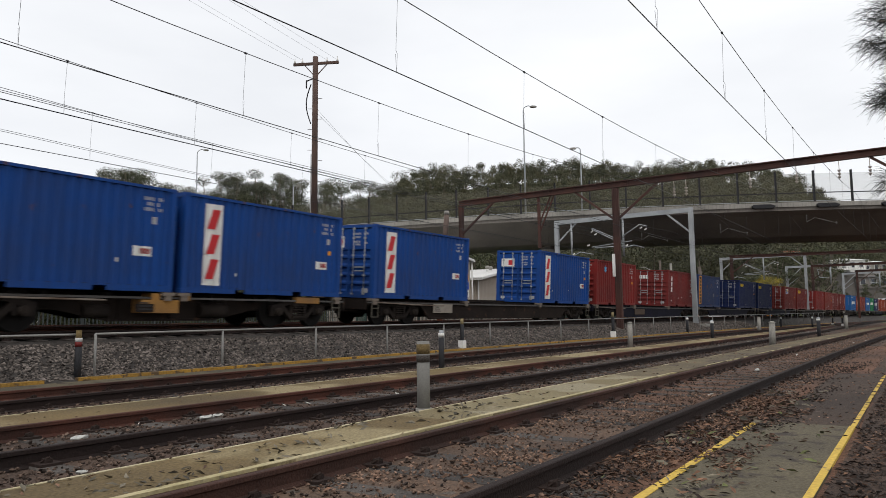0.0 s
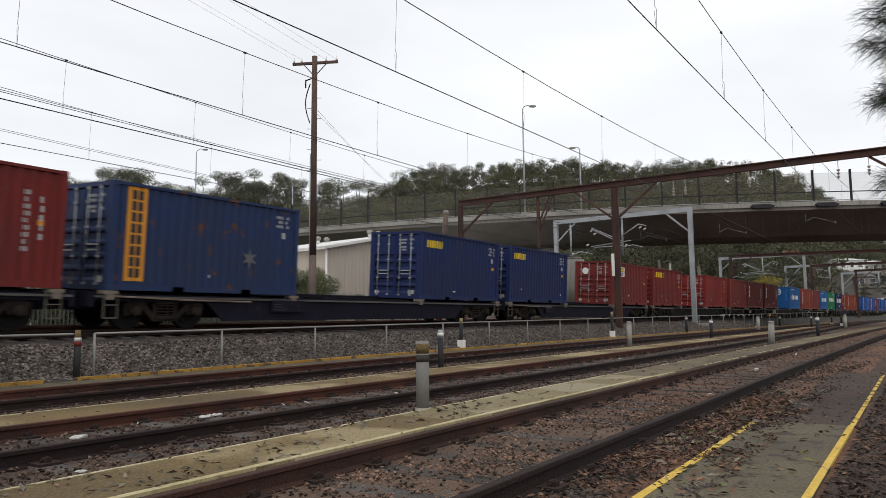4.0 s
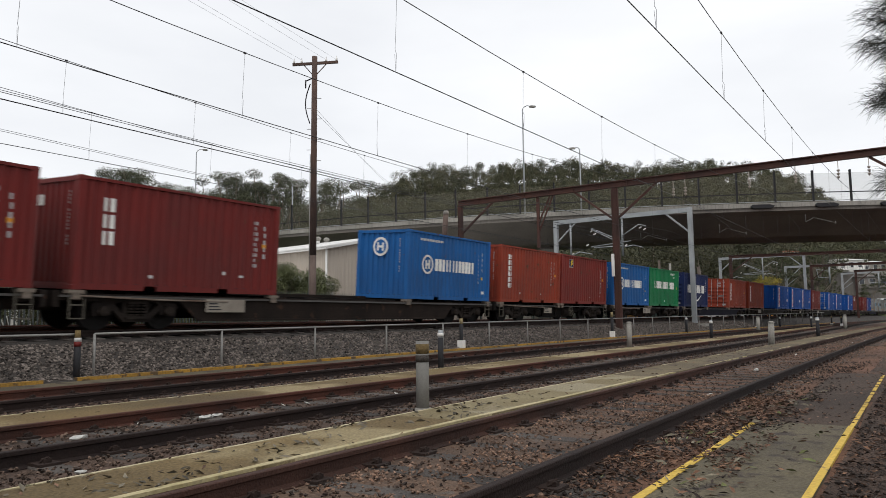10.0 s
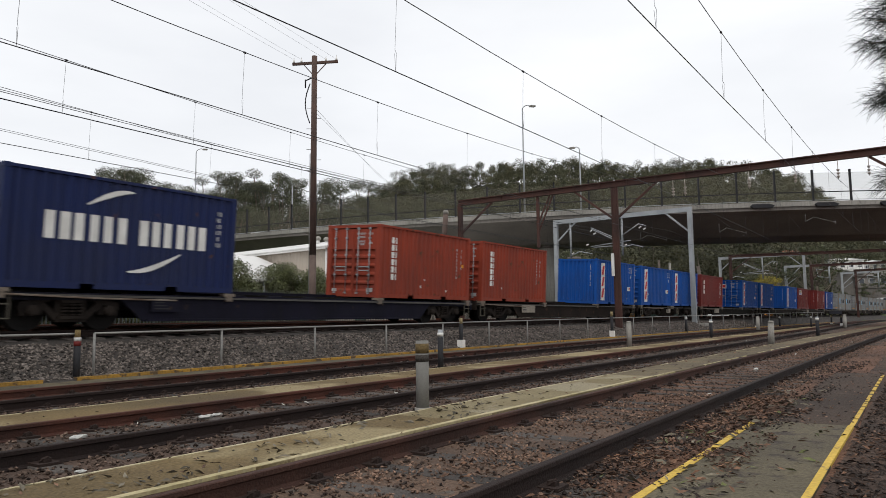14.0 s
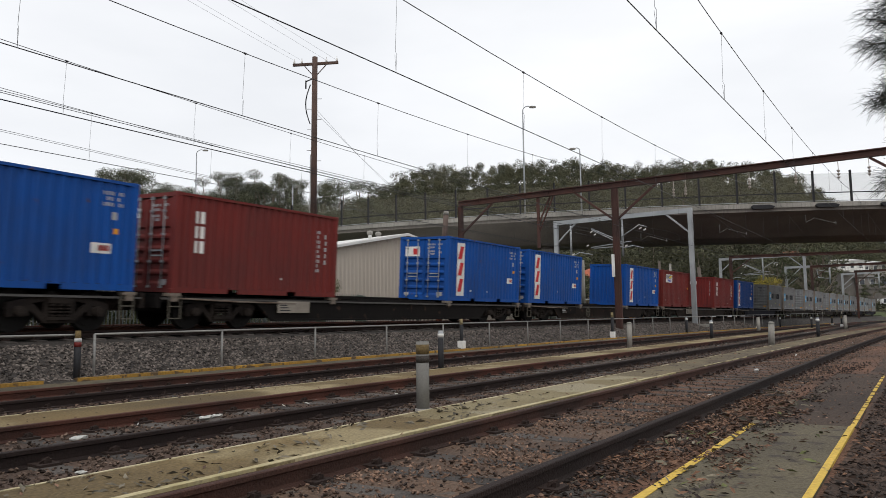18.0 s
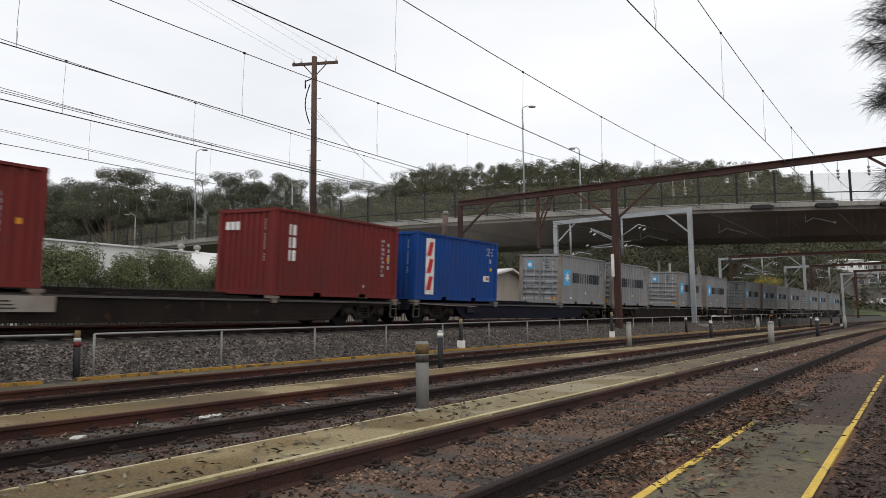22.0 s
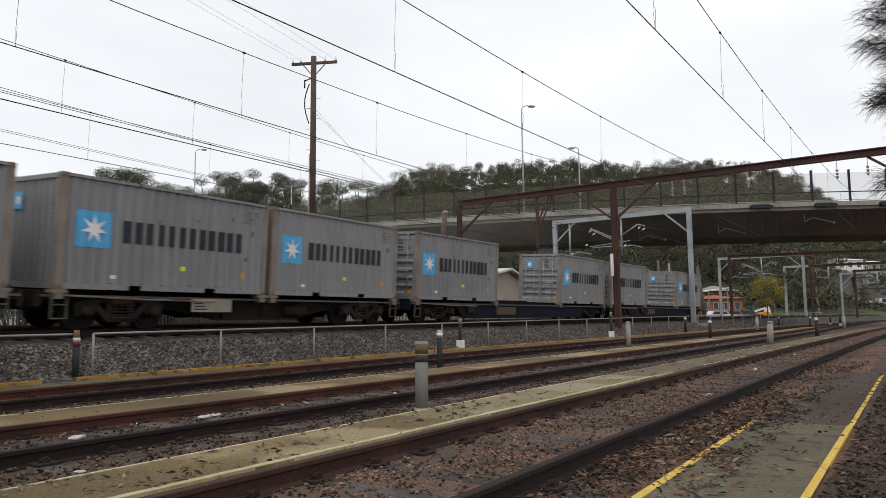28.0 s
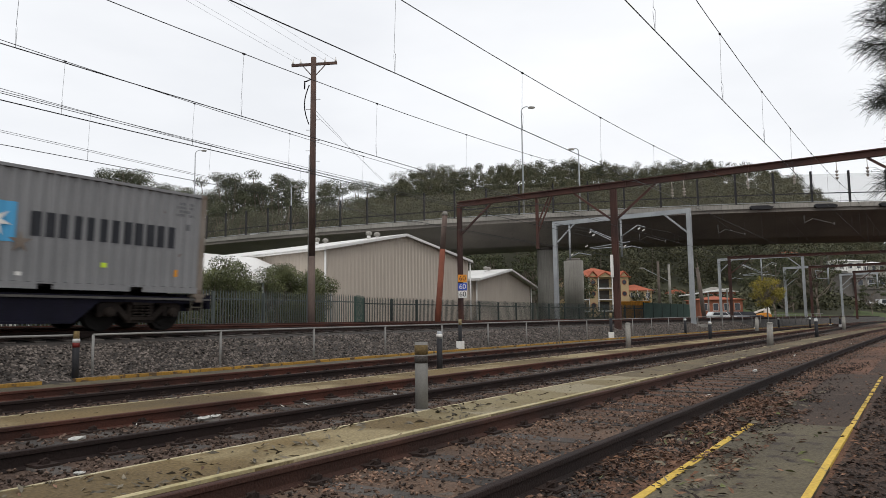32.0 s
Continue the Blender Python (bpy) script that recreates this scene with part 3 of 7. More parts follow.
def lockrod():
    bm = B(rod, (0, 0, .12), (0, 0, CH - .1), .017, 6)
    for z in (.15, .8, 1.5, 2.1, CH - .16):
        box(bm, -.03, .025, -.04, .04, z - .03, z + .03)
    return bm


YS = -HALF + .025


def decal(c, kind, mat, x0, x1, z0, z1, n=0, label=""):
    """Paint on the near side: 'rect' a patch, 'row' n upright blocks, 'column' n blocks below one another, 'slant' n leaning blocks, 'star', 'ring', 'arc', 'lines' n thin rows."""
    bm = bmesh.new()
    lift = .007 if kind == "rect" else .010
    if kind == "rect":
        side_sheet(bm, YS, -1, x0, x1, z0, z1, lift)
    elif kind == "row" and n in (1, 14):
        w = (x1 - x0) / n
        for i in range(n):
            side_sheet(bm, YS, -1, x0 + w * (i + .09), x0 + w * (i + .91), z0, z1, lift)
    elif kind in ("row", "column"):
        for i in range(n):
            lb = bmesh.new()
            if kind == "row":
                w = (x1 - x0) / n
                for f0, f1 in ((.06, .38), (.58, .90)):
                    side_sheet(lb, YS, -1, x0 + w * (i + f0), x0 + w * (i + f1), z0, z1, lift)
            else:
                h = (z1 - z0) / n
                for f0, f1 in ((0, .38), (.62, 1)):
                    side_sheet(lb, YS, -1, x0 + (x1 - x0) * f0, x0 + (x1 - x0) * f1, z0 + h * (i + .09), z0 + h * (i + .91), lift)
            part("lettering_block", lb, mat, c, label[:-1] if label.endswith("blocks") else label)
        bm.free()
        return
    elif kind == "lines":
        h = (z1 - z0) / n
        for i in range(n):
            xa, xb = x0 + ((x1 - x0) * .15 if i % 2 else 0), x1 - ((x1 - x0) * .2 if i % 3 == 1 else 0)
            q = max(1, round((xb - xa) / .075))
            for j in range(q):
                if q > 4 and j == (3 if i % 2 else 4):
                    continue
                side_sheet(bm, YS, -1, xa + (xb - xa) * (j + .12) / q, xa + (xb - xa) * (j + .66) / q, z0 + h * (i + .15), z0 + h * (i + .80), lift)
    elif kind == "slant":
        h = (z1 - z0) / n
        for i in range(n):
            a, b = z0 + h * (i + .1), z0 + h * (i + .9)
            lb = bmesh.new()
            lb.faces.new([lb.verts.new((x, YS - .012, z)) for x, z in ((x0, a), (x0 + (x1 - x0) * .62, a), (x1, b), (x0 + (x1 - x0) * .38, b))])
            part("lettering_block", lb, mat, c, label[:-1] if label.endswith("blocks") else label)
        bm.free()
        return
    elif kind == "star":
        cx, cz, r = (x0 + x1) / 2, (z0 + z1) / 2, (x1 - x0) / 2
        v = [bm.verts.new((cx + (r if i % 2 == 0 else r * .36) * math.sin(math.pi * i / n), YS - .013, cz + (r if i % 2 == 0 else r * .36) * math.cos(math.pi * i / n))) for i in range(2 * n)]
        bm.faces.new(v)
    elif kind == "ring":
        cx, cz, r = (x0 + x1) / 2, (z0 + z1) / 2, (x1 - x0) / 2
        for r0, r1, k0, k1 in ((r * .78, r, 0, 24),):
            o = [bm.verts.new((cx + r1 * math.cos(2 * math.pi * i / 24), YS - .013, cz + r1 * math.sin(2 * math.pi * i / 24))) for i in range(24)]
            q = [bm.verts.new((cx + r0 * math.cos(2 * math.pi * i / 24), YS - .013, cz + r0 * math.sin(2 * math.pi * i / 24))) for i in range(24)]
            for i in range(24):
                bm.faces.new((o[i], o[(i + 1) % 24], q[(i + 1) % 24], q[i]))
        for a, b, e, f in ((-.42, -.12, -.5, .45), (.12, .42, -.45, .5), (-.12, .12, -.12, .12)):
            v = [bm.verts.new((cx + r * x, YS - .013, cz + r * z)) for x, z in ((a, e), (b, e), (b, f), (a, f))]
            bm.faces.new(v)
    elif kind == "arc":
        pts = [(i / 12, math.sin(math.pi / 2 * i / 12)) for i in range(13)]
        s = n
        o, q = [], []
        for i, (f, g) in enumerate(pts):
            th = .028 + .10 * math.sin(math.pi * i / 12)
            f2, g2 = (f, g) if s > 0 else (1 - f, 1 - g)
            x, z = x0 + (x1 - x0) * f2, z0 + (z1 - z0) * g2
            o.append(bm.verts.new((x, YS - .013, z + th / 2))), q.append(bm.verts.new((x, YS - .013, z - th / 2)))
        for i in range(12):
            bm.faces.new((o[i], o[i + 1], q[i + 1], q[i]))
    mk = part("marking", bm, mat, c, label)
    if kind in ("lines", "row"):
        mk["kind"] = "stuff"


def small_marks(seed):
    """Rows of small writing near the tail, stickers and worn patches."""
    r = random.Random(seed)
    out = [("lines", M["writing_dim"], 5.17, 5.70, 1.95, 2.34, 3, "small white writing"), ("rect", M["writing_dim"], 5.42, 5.54, 1.66, 1.84, 0, "small pale badge")]
    if r.random() < .7:
        out.append(("rect", M["letter_orange"], 5.48, 5.59, 1.33, 1.46))
    for i in range(r.randint(1, 3)):
        x, z = r.uniform(.5, 5.3), r.uniform(.3, .7)
        out.append(("rect", M["white_mark"], x, x + r.uniform(.05, .14), z, z + r.uniform(.05, .1), 0, "pale patch"))
    return out


def marks_for(style, i):
    w, d = M["white"], M["letter_dark"]
    if style == "bars":      # white upright panel with three red letters' blocks
        return [("rect", w, .64, 1.22, .22, 2.38, 0, "white upright panel"), ("slant", M["letter_red"], .72, 1.14, .32, 2.3, 3, "red leaning blocks"),
                ("rect", w, 4.95, 5.45, .86, 1.1, 0, "white sticker"), ("rect", M["letter_red"], 5.1, 5.4, .92, 1.05), *small_marks(i)]
    if style == "star":      # pale blue square with a white star and six dark blocks
        return [("rect", M["panel_blue"], .38, 1.26, .97, 1.80, 0, "pale blue square"), ("star", w, .48, 1.16, 1.05, 1.73, 7, "white star"),
                ("row", d, 1.52, 5.22, 1.13, 1.66, 6, "dark lettering blocks"), ("rect", M["lime"], 3.2, 3.33, .55, .66), ("lines", M["writing_grey"], 5.17, 5.68, 1.95, 2.34, 4), ("rect", M["writing_grey"], 5.48, 5.58, 1.62, 1.78),
                ("rect", w, 1.3, 1.42, .28, .36), ("rect", M["letter_orange"], 5.2, 5.28, .42, .6)]
    if style == "stack":     # three white blocks below one another
        return [("column", w, .62, .90, 1.02, 2.18, 3, "white lettering blocks"), ("lines", M["writing_dim"], 5.15, 5.3, .75, 2.1, 9, "a column of small white writing"), ("lines", M["writing_dim"], 5.5, 5.6, 1.0, 2.0, 5), *small_marks(i)[2:]]
    if style == "column":    # six white blocks below one another
        return [("column", w, .74, 1.04, .64, 2.2, 6, "white lettering blocks"), ("lines", M["writing_dim"], 5.0, 5.12, .85, 2.1, 9), ("lines", M["writing_dim"], 5.4, 5.5, 1.2, 2.1, 4), *small_marks(i)[2:]]
    if style == "ring":      # a ring emblem and six white blocks
        return [("ring", w, .92, 1.66, 1.0, 1.7, 0, "white ring emblem"), ("row", w, 1.82, 4.76, 1.13, 1.6, 6, "white lettering blocks"),
                ("row", M["white_mark"], .8, 2.4, 2.24, 2.33, 14), ("lines", M["writing_dim"], 5.1, 5.22, .7, 2.0, 8), ("lines", M["writing_dim"], 5.4, 5.52, 1.2, 2.1, 4), ("rect", M["letter_yellow"], 5.4, 5.52, .9, 1.02), ("rect", w, 5.45, 5.6, .3, .42)]
    if style == "wide":      # nine white blocks
        return [("row", w, .88, 5.05, 1.22, 1.7, 9, "white lettering blocks"), ("row", w, 4.3, 5.2, 2.22, 2.36, 6), ("row", w, 4.8, 5.2, 2.02, 2.12, 3), ("rect", w, 3.0, 3.12, .3, .4), ("rect", M["letter_yellow"], 5.6, 5.7, 1.2, 1.4)]
    if style == "arcs":      # two groups of three white blocks between two arcs
        return [("row", w, .86, 2.9, 1.09, 1.7, 3, "white lettering blocks"), ("row", w, 3.15, 5.18, 1.09, 1.7, 3, "white lettering blocks"), ("arc", w, 1.83, 2.98, 1.92, 2.33, 1, "white arc"), ("arc", w, 2.9, 4.36, .45, .95, -1, "white arc"), ("lines", M["writing_dim"], 5.45, 5.6, 1.2, 2.2, 6)]
    if style == "yellow":    # yellow blocks high up
        return [("row", M["letter_yellow"], .45, 1.5, 2.0, 2.28, 5, "yellow lettering blocks"), *small_marks(i)]
    if style == "gold":
        return [("row", M["letter_yellow"], .35, 2.1, 1.96, 2.31, 5, "yellow lettering blocks"), *small_marks(i)]
    if style == "band":      # orange upright band with dark blocks
        return [("rect", M["letter_orange"], .42, .92, .24, 2.5, 0, "orange upright band"), ("column", d, .53, .82, .3, 2.44, 8, "dark lettering blocks"), ("star", M["writing_grey"], 3.9, 4.5, .7, 1.3, 6), *small_marks(i)]
    if style == "board":     # pale board with a yellow corner
        return [("rect", w, .74, 1.96, 1.73, 2.3, 0, "pale board"), ("rect", M["slate"], .8, 1.9, 2.0, 2.25), ("row", M["sign_blue"], 1.0, 1.8, 1.78, 1.95, 6), ("slant", M["letter_yellow"], 1.2, 1.88, 2.02, 2.22, 1), ("lines", M["writing_dim"], 5.1, 5.2, .8, 2.0, 8), *small_marks(i)[2:]]
    if style == "plain":
        return [("lines", M["writing_dim"], 5.15, 5.25, .8, 2.1, 9), *small_marks(i)]
    if style == "badge":
        return [("star", M["panel_blue"], 1.0, 1.5, 1.85, 2.3, 6, "round blue badge"), ("lines", M["writing_dim"], 5.1, 5.2, .8, 2.0, 8), *small_marks(i)]
    if style == "tag":
        return [("rect", M["white_mark"], .98, 1.44, 1.93, 2.37, 0, "square emblem with a pale rim"), ("row", M["navy"], .965, 1.455, 1.97, 2.35, 1), ("slant", M["letter_yellow"], 1.06, 1.38, 2.02, 2.18, 1), ("slant", M["letter_yellow"], 1.06, 1.40, 2.17, 2.33, 1), ("lines", M["writing_dim"], 5.2, 5.3, .6, 2.0, 8), *small_marks(i)[2:]]
    return small_marks(i)


M["orange_rust"] = material("orange_rust", (.34, .17, .04), .85, 0, .35, 5, 40, .2, (.18, .10, .045))
M["slate"] = material("slate", (.10, .16, .20), .6, 0, .2)


def end_marks(c, style, doors):
    bm = bmesh.new()
    if style == "bars" and doors:
        box(bm, .006, .012, .22, .95, 1.78, 2.18)
        part("sticker", bm, M["white"], c, "white sticker")
        r = bmesh.new()
        box(r, .002, .006, .28, .55, 1.85, 2.1)
        part("sticker", r, M["letter_red"], c)
    elif style == "star":
        box(bm, .006, .012, .42, .78, 1.82, 2.22)
        st_ = part("sticker", bm, M["panel_blue"], c, "pale blue sticker")
        part("emblem", B(rod, (.002, .6, 2.02), (.006, .6, 2.02), .11, 7), M["white"], st_)
    elif style == "stack":
        for k in range(3):
            box(bm, .008, .013, .28 + k * .22, .46 + k * .22, 1.95, 2.2)
        part("lettering", bm, M["white"], c, "white lettering blocks")
    elif style == "ring":
        rod(bm, (.008, 0.1, 1.95), (.014, 0.1, 1.95), .36, 20)
        k = part("emblem", bm, M["white"], c, "round white emblem")
        r = bmesh.new()
        rod(r, (.002, .1, 1.95), (.008, .1, 1.95), .27, 20)
        part("emblem", r, M["sky_blue"], k)
        for y0, y1, z0, z1 in ((-.06, .02, 1.79, 2.1), (.18, .26, 1.8, 2.11), (.022, .178, 1.91, 1.99)):
            part("emblem_bar", B(box, -.004, .002, y0, y1, z0, z1), M["white"], k)
    elif style == "board":
        rod(bm, (.008, .55, 2.0), (.013, .55, 2.0), .2, 16)
        part("emblem", bm, M["white"], c, "round white emblem")
    else:
        bm.free()


def bogie_mesh():
    """Side frame of a three-piece bogie as one casting: top chord, slanting struts, columns and pedestals."""
    bm = bmesh.new()
    prism(bm, [(-1.14, .50), (-1.12, .64), (-.70, .74), (-.34, .82), (.34, .82), (.70, .74), (1.12, .64), (1.14, .50), (1.0, .50), (.72, .60), (.34, .69), (-.34, .69), (-.72, .60), (-1.0, .50)], -1.10, -.94)
    for s in (-1, 1):
        prism(bm, [(s * .76, .60), (s * .60, .64), (s * .22, .27), (s * .32, .20)], -1.09, -.95)
        prism(bm, [(s * .36, .70), (s * .24, .70), (s * .24, .26), (s * .33, .26)], -1.085, -.955)
        prism(bm, [(s * 1.12, .50), (s * .98, .50), (s * .98, .34), (s * 1.10, .34)], -1.085, -.955)
        prism(bm, [(s * .76, .60), (s * .62, .56), (s * .66, .36), (s * .76, .36)], -1.085, -.955)
    prism(bm, [(-.34, .20), (.34, .20), (.30, .30), (-.30, .30)], -1.11, -.93)
    return bm


def spring_mesh():
    bm = bmesh.new()
    for x in (-.17, 0, .17):
        for k in range(4):
            rod(bm, (x, -1.10, .34 + k * .075), (x, -1.10, .385 + k * .075), .068, 8)
    box(bm, -.3, .3, -1.17, -1.0, .27, .335), box(bm, -.28, .28, -1.16, -.9, .63, .74)
    return bm


def axlebox_mesh():
    bm = bmesh.new()
    rod(bm, (0, -1.2, .46), (0, -.95, .46), .115, 12), rod(bm, (0, -1.225, .46), (0, -1.2, .46), .075, 8)
    return bm


def wheel_mesh():
    bm = bmesh.new()
    for y0, y1, r in ((-.82, -.69, .46), (-.70, -.665, .49), (-.84, -.80, .36)):
        rod(bm, (0, y0, .46), (0, y1, .46), r, 24)
    rod(bm, (0, -.9, .46), (0, .9, .46), .08, 8)
    for y0, y1, r in ((.69, .82, .46), (.665, .70, .49)):
        rod(bm, (0, y0, .46), (0, y1, .46), r, 24)
    return bm


def handwheel():
    bm = bmesh.new()
    n, r = 20, .34
    for i in range(n):
        a, b = 2 * math.pi * i / n, 2 * math.pi * (i + 1) / n
        rod(bm, (r * math.cos(a), 0, r * math.sin(a)), (r * math.cos(b), 0, r * math.sin(b)), .025, 5)
    for i in range(5):
        a = 2 * math.pi * i / 5 + .3
        rod(bm, (0, 0, 0), (r * math.cos(a), 0, r * math.sin(a)), .02, 5)
    rod(bm, (0, -.04, 0), (0, .06, 0), .06, 8)
    return bm


M["plate_brown"] = material("plate_brown", (.095, .066, .047), .85, 0, .3, 4, 50, .1)
M["edge_grey"] = material("edge_grey", (.10, .096, .092), .8, 0, .5, 3, 30, .2, (.06, .055, .05))
WM = {}


def wm(key, fn, mat):
    if key not in WM:
        WM[key] = mesh_of(key, fn(), mat)
    return WM[key]


def wagon(m, length, body, style, k):
    """A container flat wagon; x runs along it from 0 to length, z from the rails."""
    r = random.Random(k)
    colour = {"brown": "dark brown", "navy": "dark navy", "black": "grimy black"}[style]
    w = thing("container_wagon", f"{colour} steel container flat wagon on two bogies", "wagon", m, "wagons of the train")
    b1, b2 = 2.1, length - 2.1
    sill = [(.15, .80), (length - .15, .80), (length - .15, .66), (b2 + 1.3, .60), (b2 - 1.0, .62), (b2 - 2.9, .22), (b1 + 2.9, .22), (b1 + 1.0, .62), (b1 - 1.3, .60), (.15, .66)]
    near_y = -.80
    flush = length > 15
    if flush:
        near_y = -1.17
        sill = [(.15, .85), (length - .15, .85), (length - .15, .70), (b2 + 1.3, .68), (b2 - 1.15, .70), (b2 - 1.75, .20), (b1 + 1.75, .20), (b1 + 1.15, .70), (b1 - 1.3, .68), (.15, .70)]
    for y0, y1 in ((near_y, near_y + .07), (.72, .80)):
        s = part("side_sill", B(prism, sill if y0 < 0 else [(.15, .985), (length - .15, .985)] + sill[2:], y0, y1), body, w)
        bm = bmesh.new()
        yo = y0 - .055 if y0 < 0 else y1
        fx = 1.8 if flush else 2.9
        box(bm, b1 + fx, b2 - fx, yo, yo + .055, .205, .26)
        part("flange", bm, body, s)
        x = b1 + 3.2
        while x < b2 - 2.9 and y0 < 0 and not flush:
            part("web_stiffener", B(box, x - .015, x + .015, yo + .004, yo + .055, .26, .78), body, s)
            x += 1.45
        e = (-1.232 if flush else -1.17) if y0 < 0 else 1.11
        part("edge_rail", B(box, .15, length - .15, e, e + .06, .765, .815), M["edge_grey"], w)
    part("centre_sill", B(box, .1, length - .1, -.25, .25, .45, .88), body, w)
    cb_ = wm("cross_beam", lambda: B(box, -.06, .06, -1.04, 1.04, .72, .9), M["wagon_black"])
    x = .4
    while x < length:
        part("cross_beam", cb_, None, w, at=pose(x, 0, 0))
        x += 1.5
    for x in (.05, length - .17):
        part("headstock", B(box, x, x + .12, -1.15, 1.15, .55, .91), body, w)
    cp = wm("coupler", lambda: box(box(B(box, -.34, .1, -.07, .07, -.09, .09), -.42, -.25, -.15, .15, -.15, .15), -.05, .1, -.2, .2, -.16, .16), M["bogie"])
    part("coupler", cp, None, w, at=pose(0, 0, .62)), part("coupler", cp, None, w, at=pose(length, 0, .62, 0, 0, 180))
    for bx in (b1, b2):
        for wx in (-.87, .87):
            part("wheelset", wm("wheelset", wheel_mesh, M["wheel"]), None, w, at=pose(bx + wx, 0, 0))
        for rz in (0, 180):
            f = part("bogie_frame", wm("bogie_frame", bogie_mesh, M["bogie"]), None, w, at=pose(bx, 0, 0, 0, 0, rz))
            part("spring_nest", wm("spring_nest", spring_mesh, M["bogie"]), None, f)
            for wx in (-.87, .87):
                part("axle_box", wm("axle_box", axlebox_mesh, M["bogie"]), None, f, at=pose(wx, 0, 0))
        part("bolster", wm("bogie_bolster", lambda: B(box, -.22, .22, -.95, .95, .42, .78), M["bogie"]), None, w, at=pose(bx, 0, 0))
    st = wm("corner_step", corner_step, M["step_yellow"])
    for x in (.35, length - .75):
        part("step", st, None, w, at=pose(x, -1.2, 0))
    if k in (2, 20, 21):
        part("side_plate", B(box, 6.5, 8.25, -1.20, -1.175, .36, .70), M["plate_brown"], w, "dull brown steel plate")
    bd = wm("board_" + ("long" if k % 2 else "short") + ("_dark" if style == "navy" else ""), lambda: B(box, 0, 1.3 if k % 2 else .8, -.02, 0, 0, .34 if k % 2 else .26), M["board_beige"] if style != "navy" else M["wagon_navy"])
    if k == 14:
        bd = wm("board_black", lambda: B(box, 0, 1.7, -.02, 0, 0, .36), M["wagon_black"])
    if k in (0, 5, 17):
        bd = wm("board_small", lambda: B(box, 0, .5, -.02, 0, 0, .2), M["wagon_brown"])
    bp = part("data_board", bd, None, w, "pale data board" if style != "navy" and k not in (0, 5, 14, 17) else "", at=pose({6: 7.3, 8: 4.8}.get(k, b1 + (1.9 if k % 3 else 3.4)), -1.24 if flush else -1.2, .44))
    bm = bmesh.new()
    for i in range(3):
        box(bm, .08, .5 - .07 * i, -.024, -.0205, .06 + i * .075, .09 + i * .075)
    part("writing", bm, M["white_mark"] if k == 14 else M["black"], bp)["kind"] = "stuff"
    if k == 4:
        part("hand_wheel", wm("hand_wheel", handwheel, M["step_yellow"]), None, w, "pale spoked hand wheel", at=pose(length - 6.2, -1.27, .52) @ Matrix.Scale(.72, 4))
    if k % 2 == 0 and k and style != "navy":
        part("hand_wheel", wm("hand_wheel", handwheel, M["step_yellow"]), None, w, "pale spoked hand wheel", at=pose({6: 5.1}.get(k, b1 + (5.2 if flush else 5.8)), -1.27 if flush else -1.22, .52) @ Matrix.Scale(.72, 4))
    bm = bmesh.new()
    rod(bm, (b1 + 1.2, -.75, .5), (b2 - 1.2, -.75, .5), .035, 6), rod(bm, (length / 2 + 1.0, -.8, .48), (length / 2 + 1.9, -.8, .48), .2, 12), rod(bm, (length / 2 - 2.2, -.8, .45), (length / 2 - 1.6, -.8, .45), .16, 12)
    part("brake_gear", bm, M["bogie"], w)
    for a, b in (((.6, -1.26, .80), (b1 + .4, -1.26, .74)), ((b1 + .4, -1.26, .74), (b1 + 2.6, -1.26, .72))):
        part("hand_rail", B(rod, a, b, .022, 5), M["bolster"], w)
    return w


def corner_step():
    bm = bmesh.new()
    for x in (0, .34):
        box(bm, x, x + .03, -.03, .0, .28, .9)
    for z in (.28, .58):
        box(bm, 0, .37, -.04, .0, z, z + .028)
    return bm


def rest_mesh():
    bm = bmesh.new()
    box(bm, -.17, .17, -.13, .13, .85, .93)
    box(bm, -.1, .1, -.12, .12, .72, .85)
    return bm


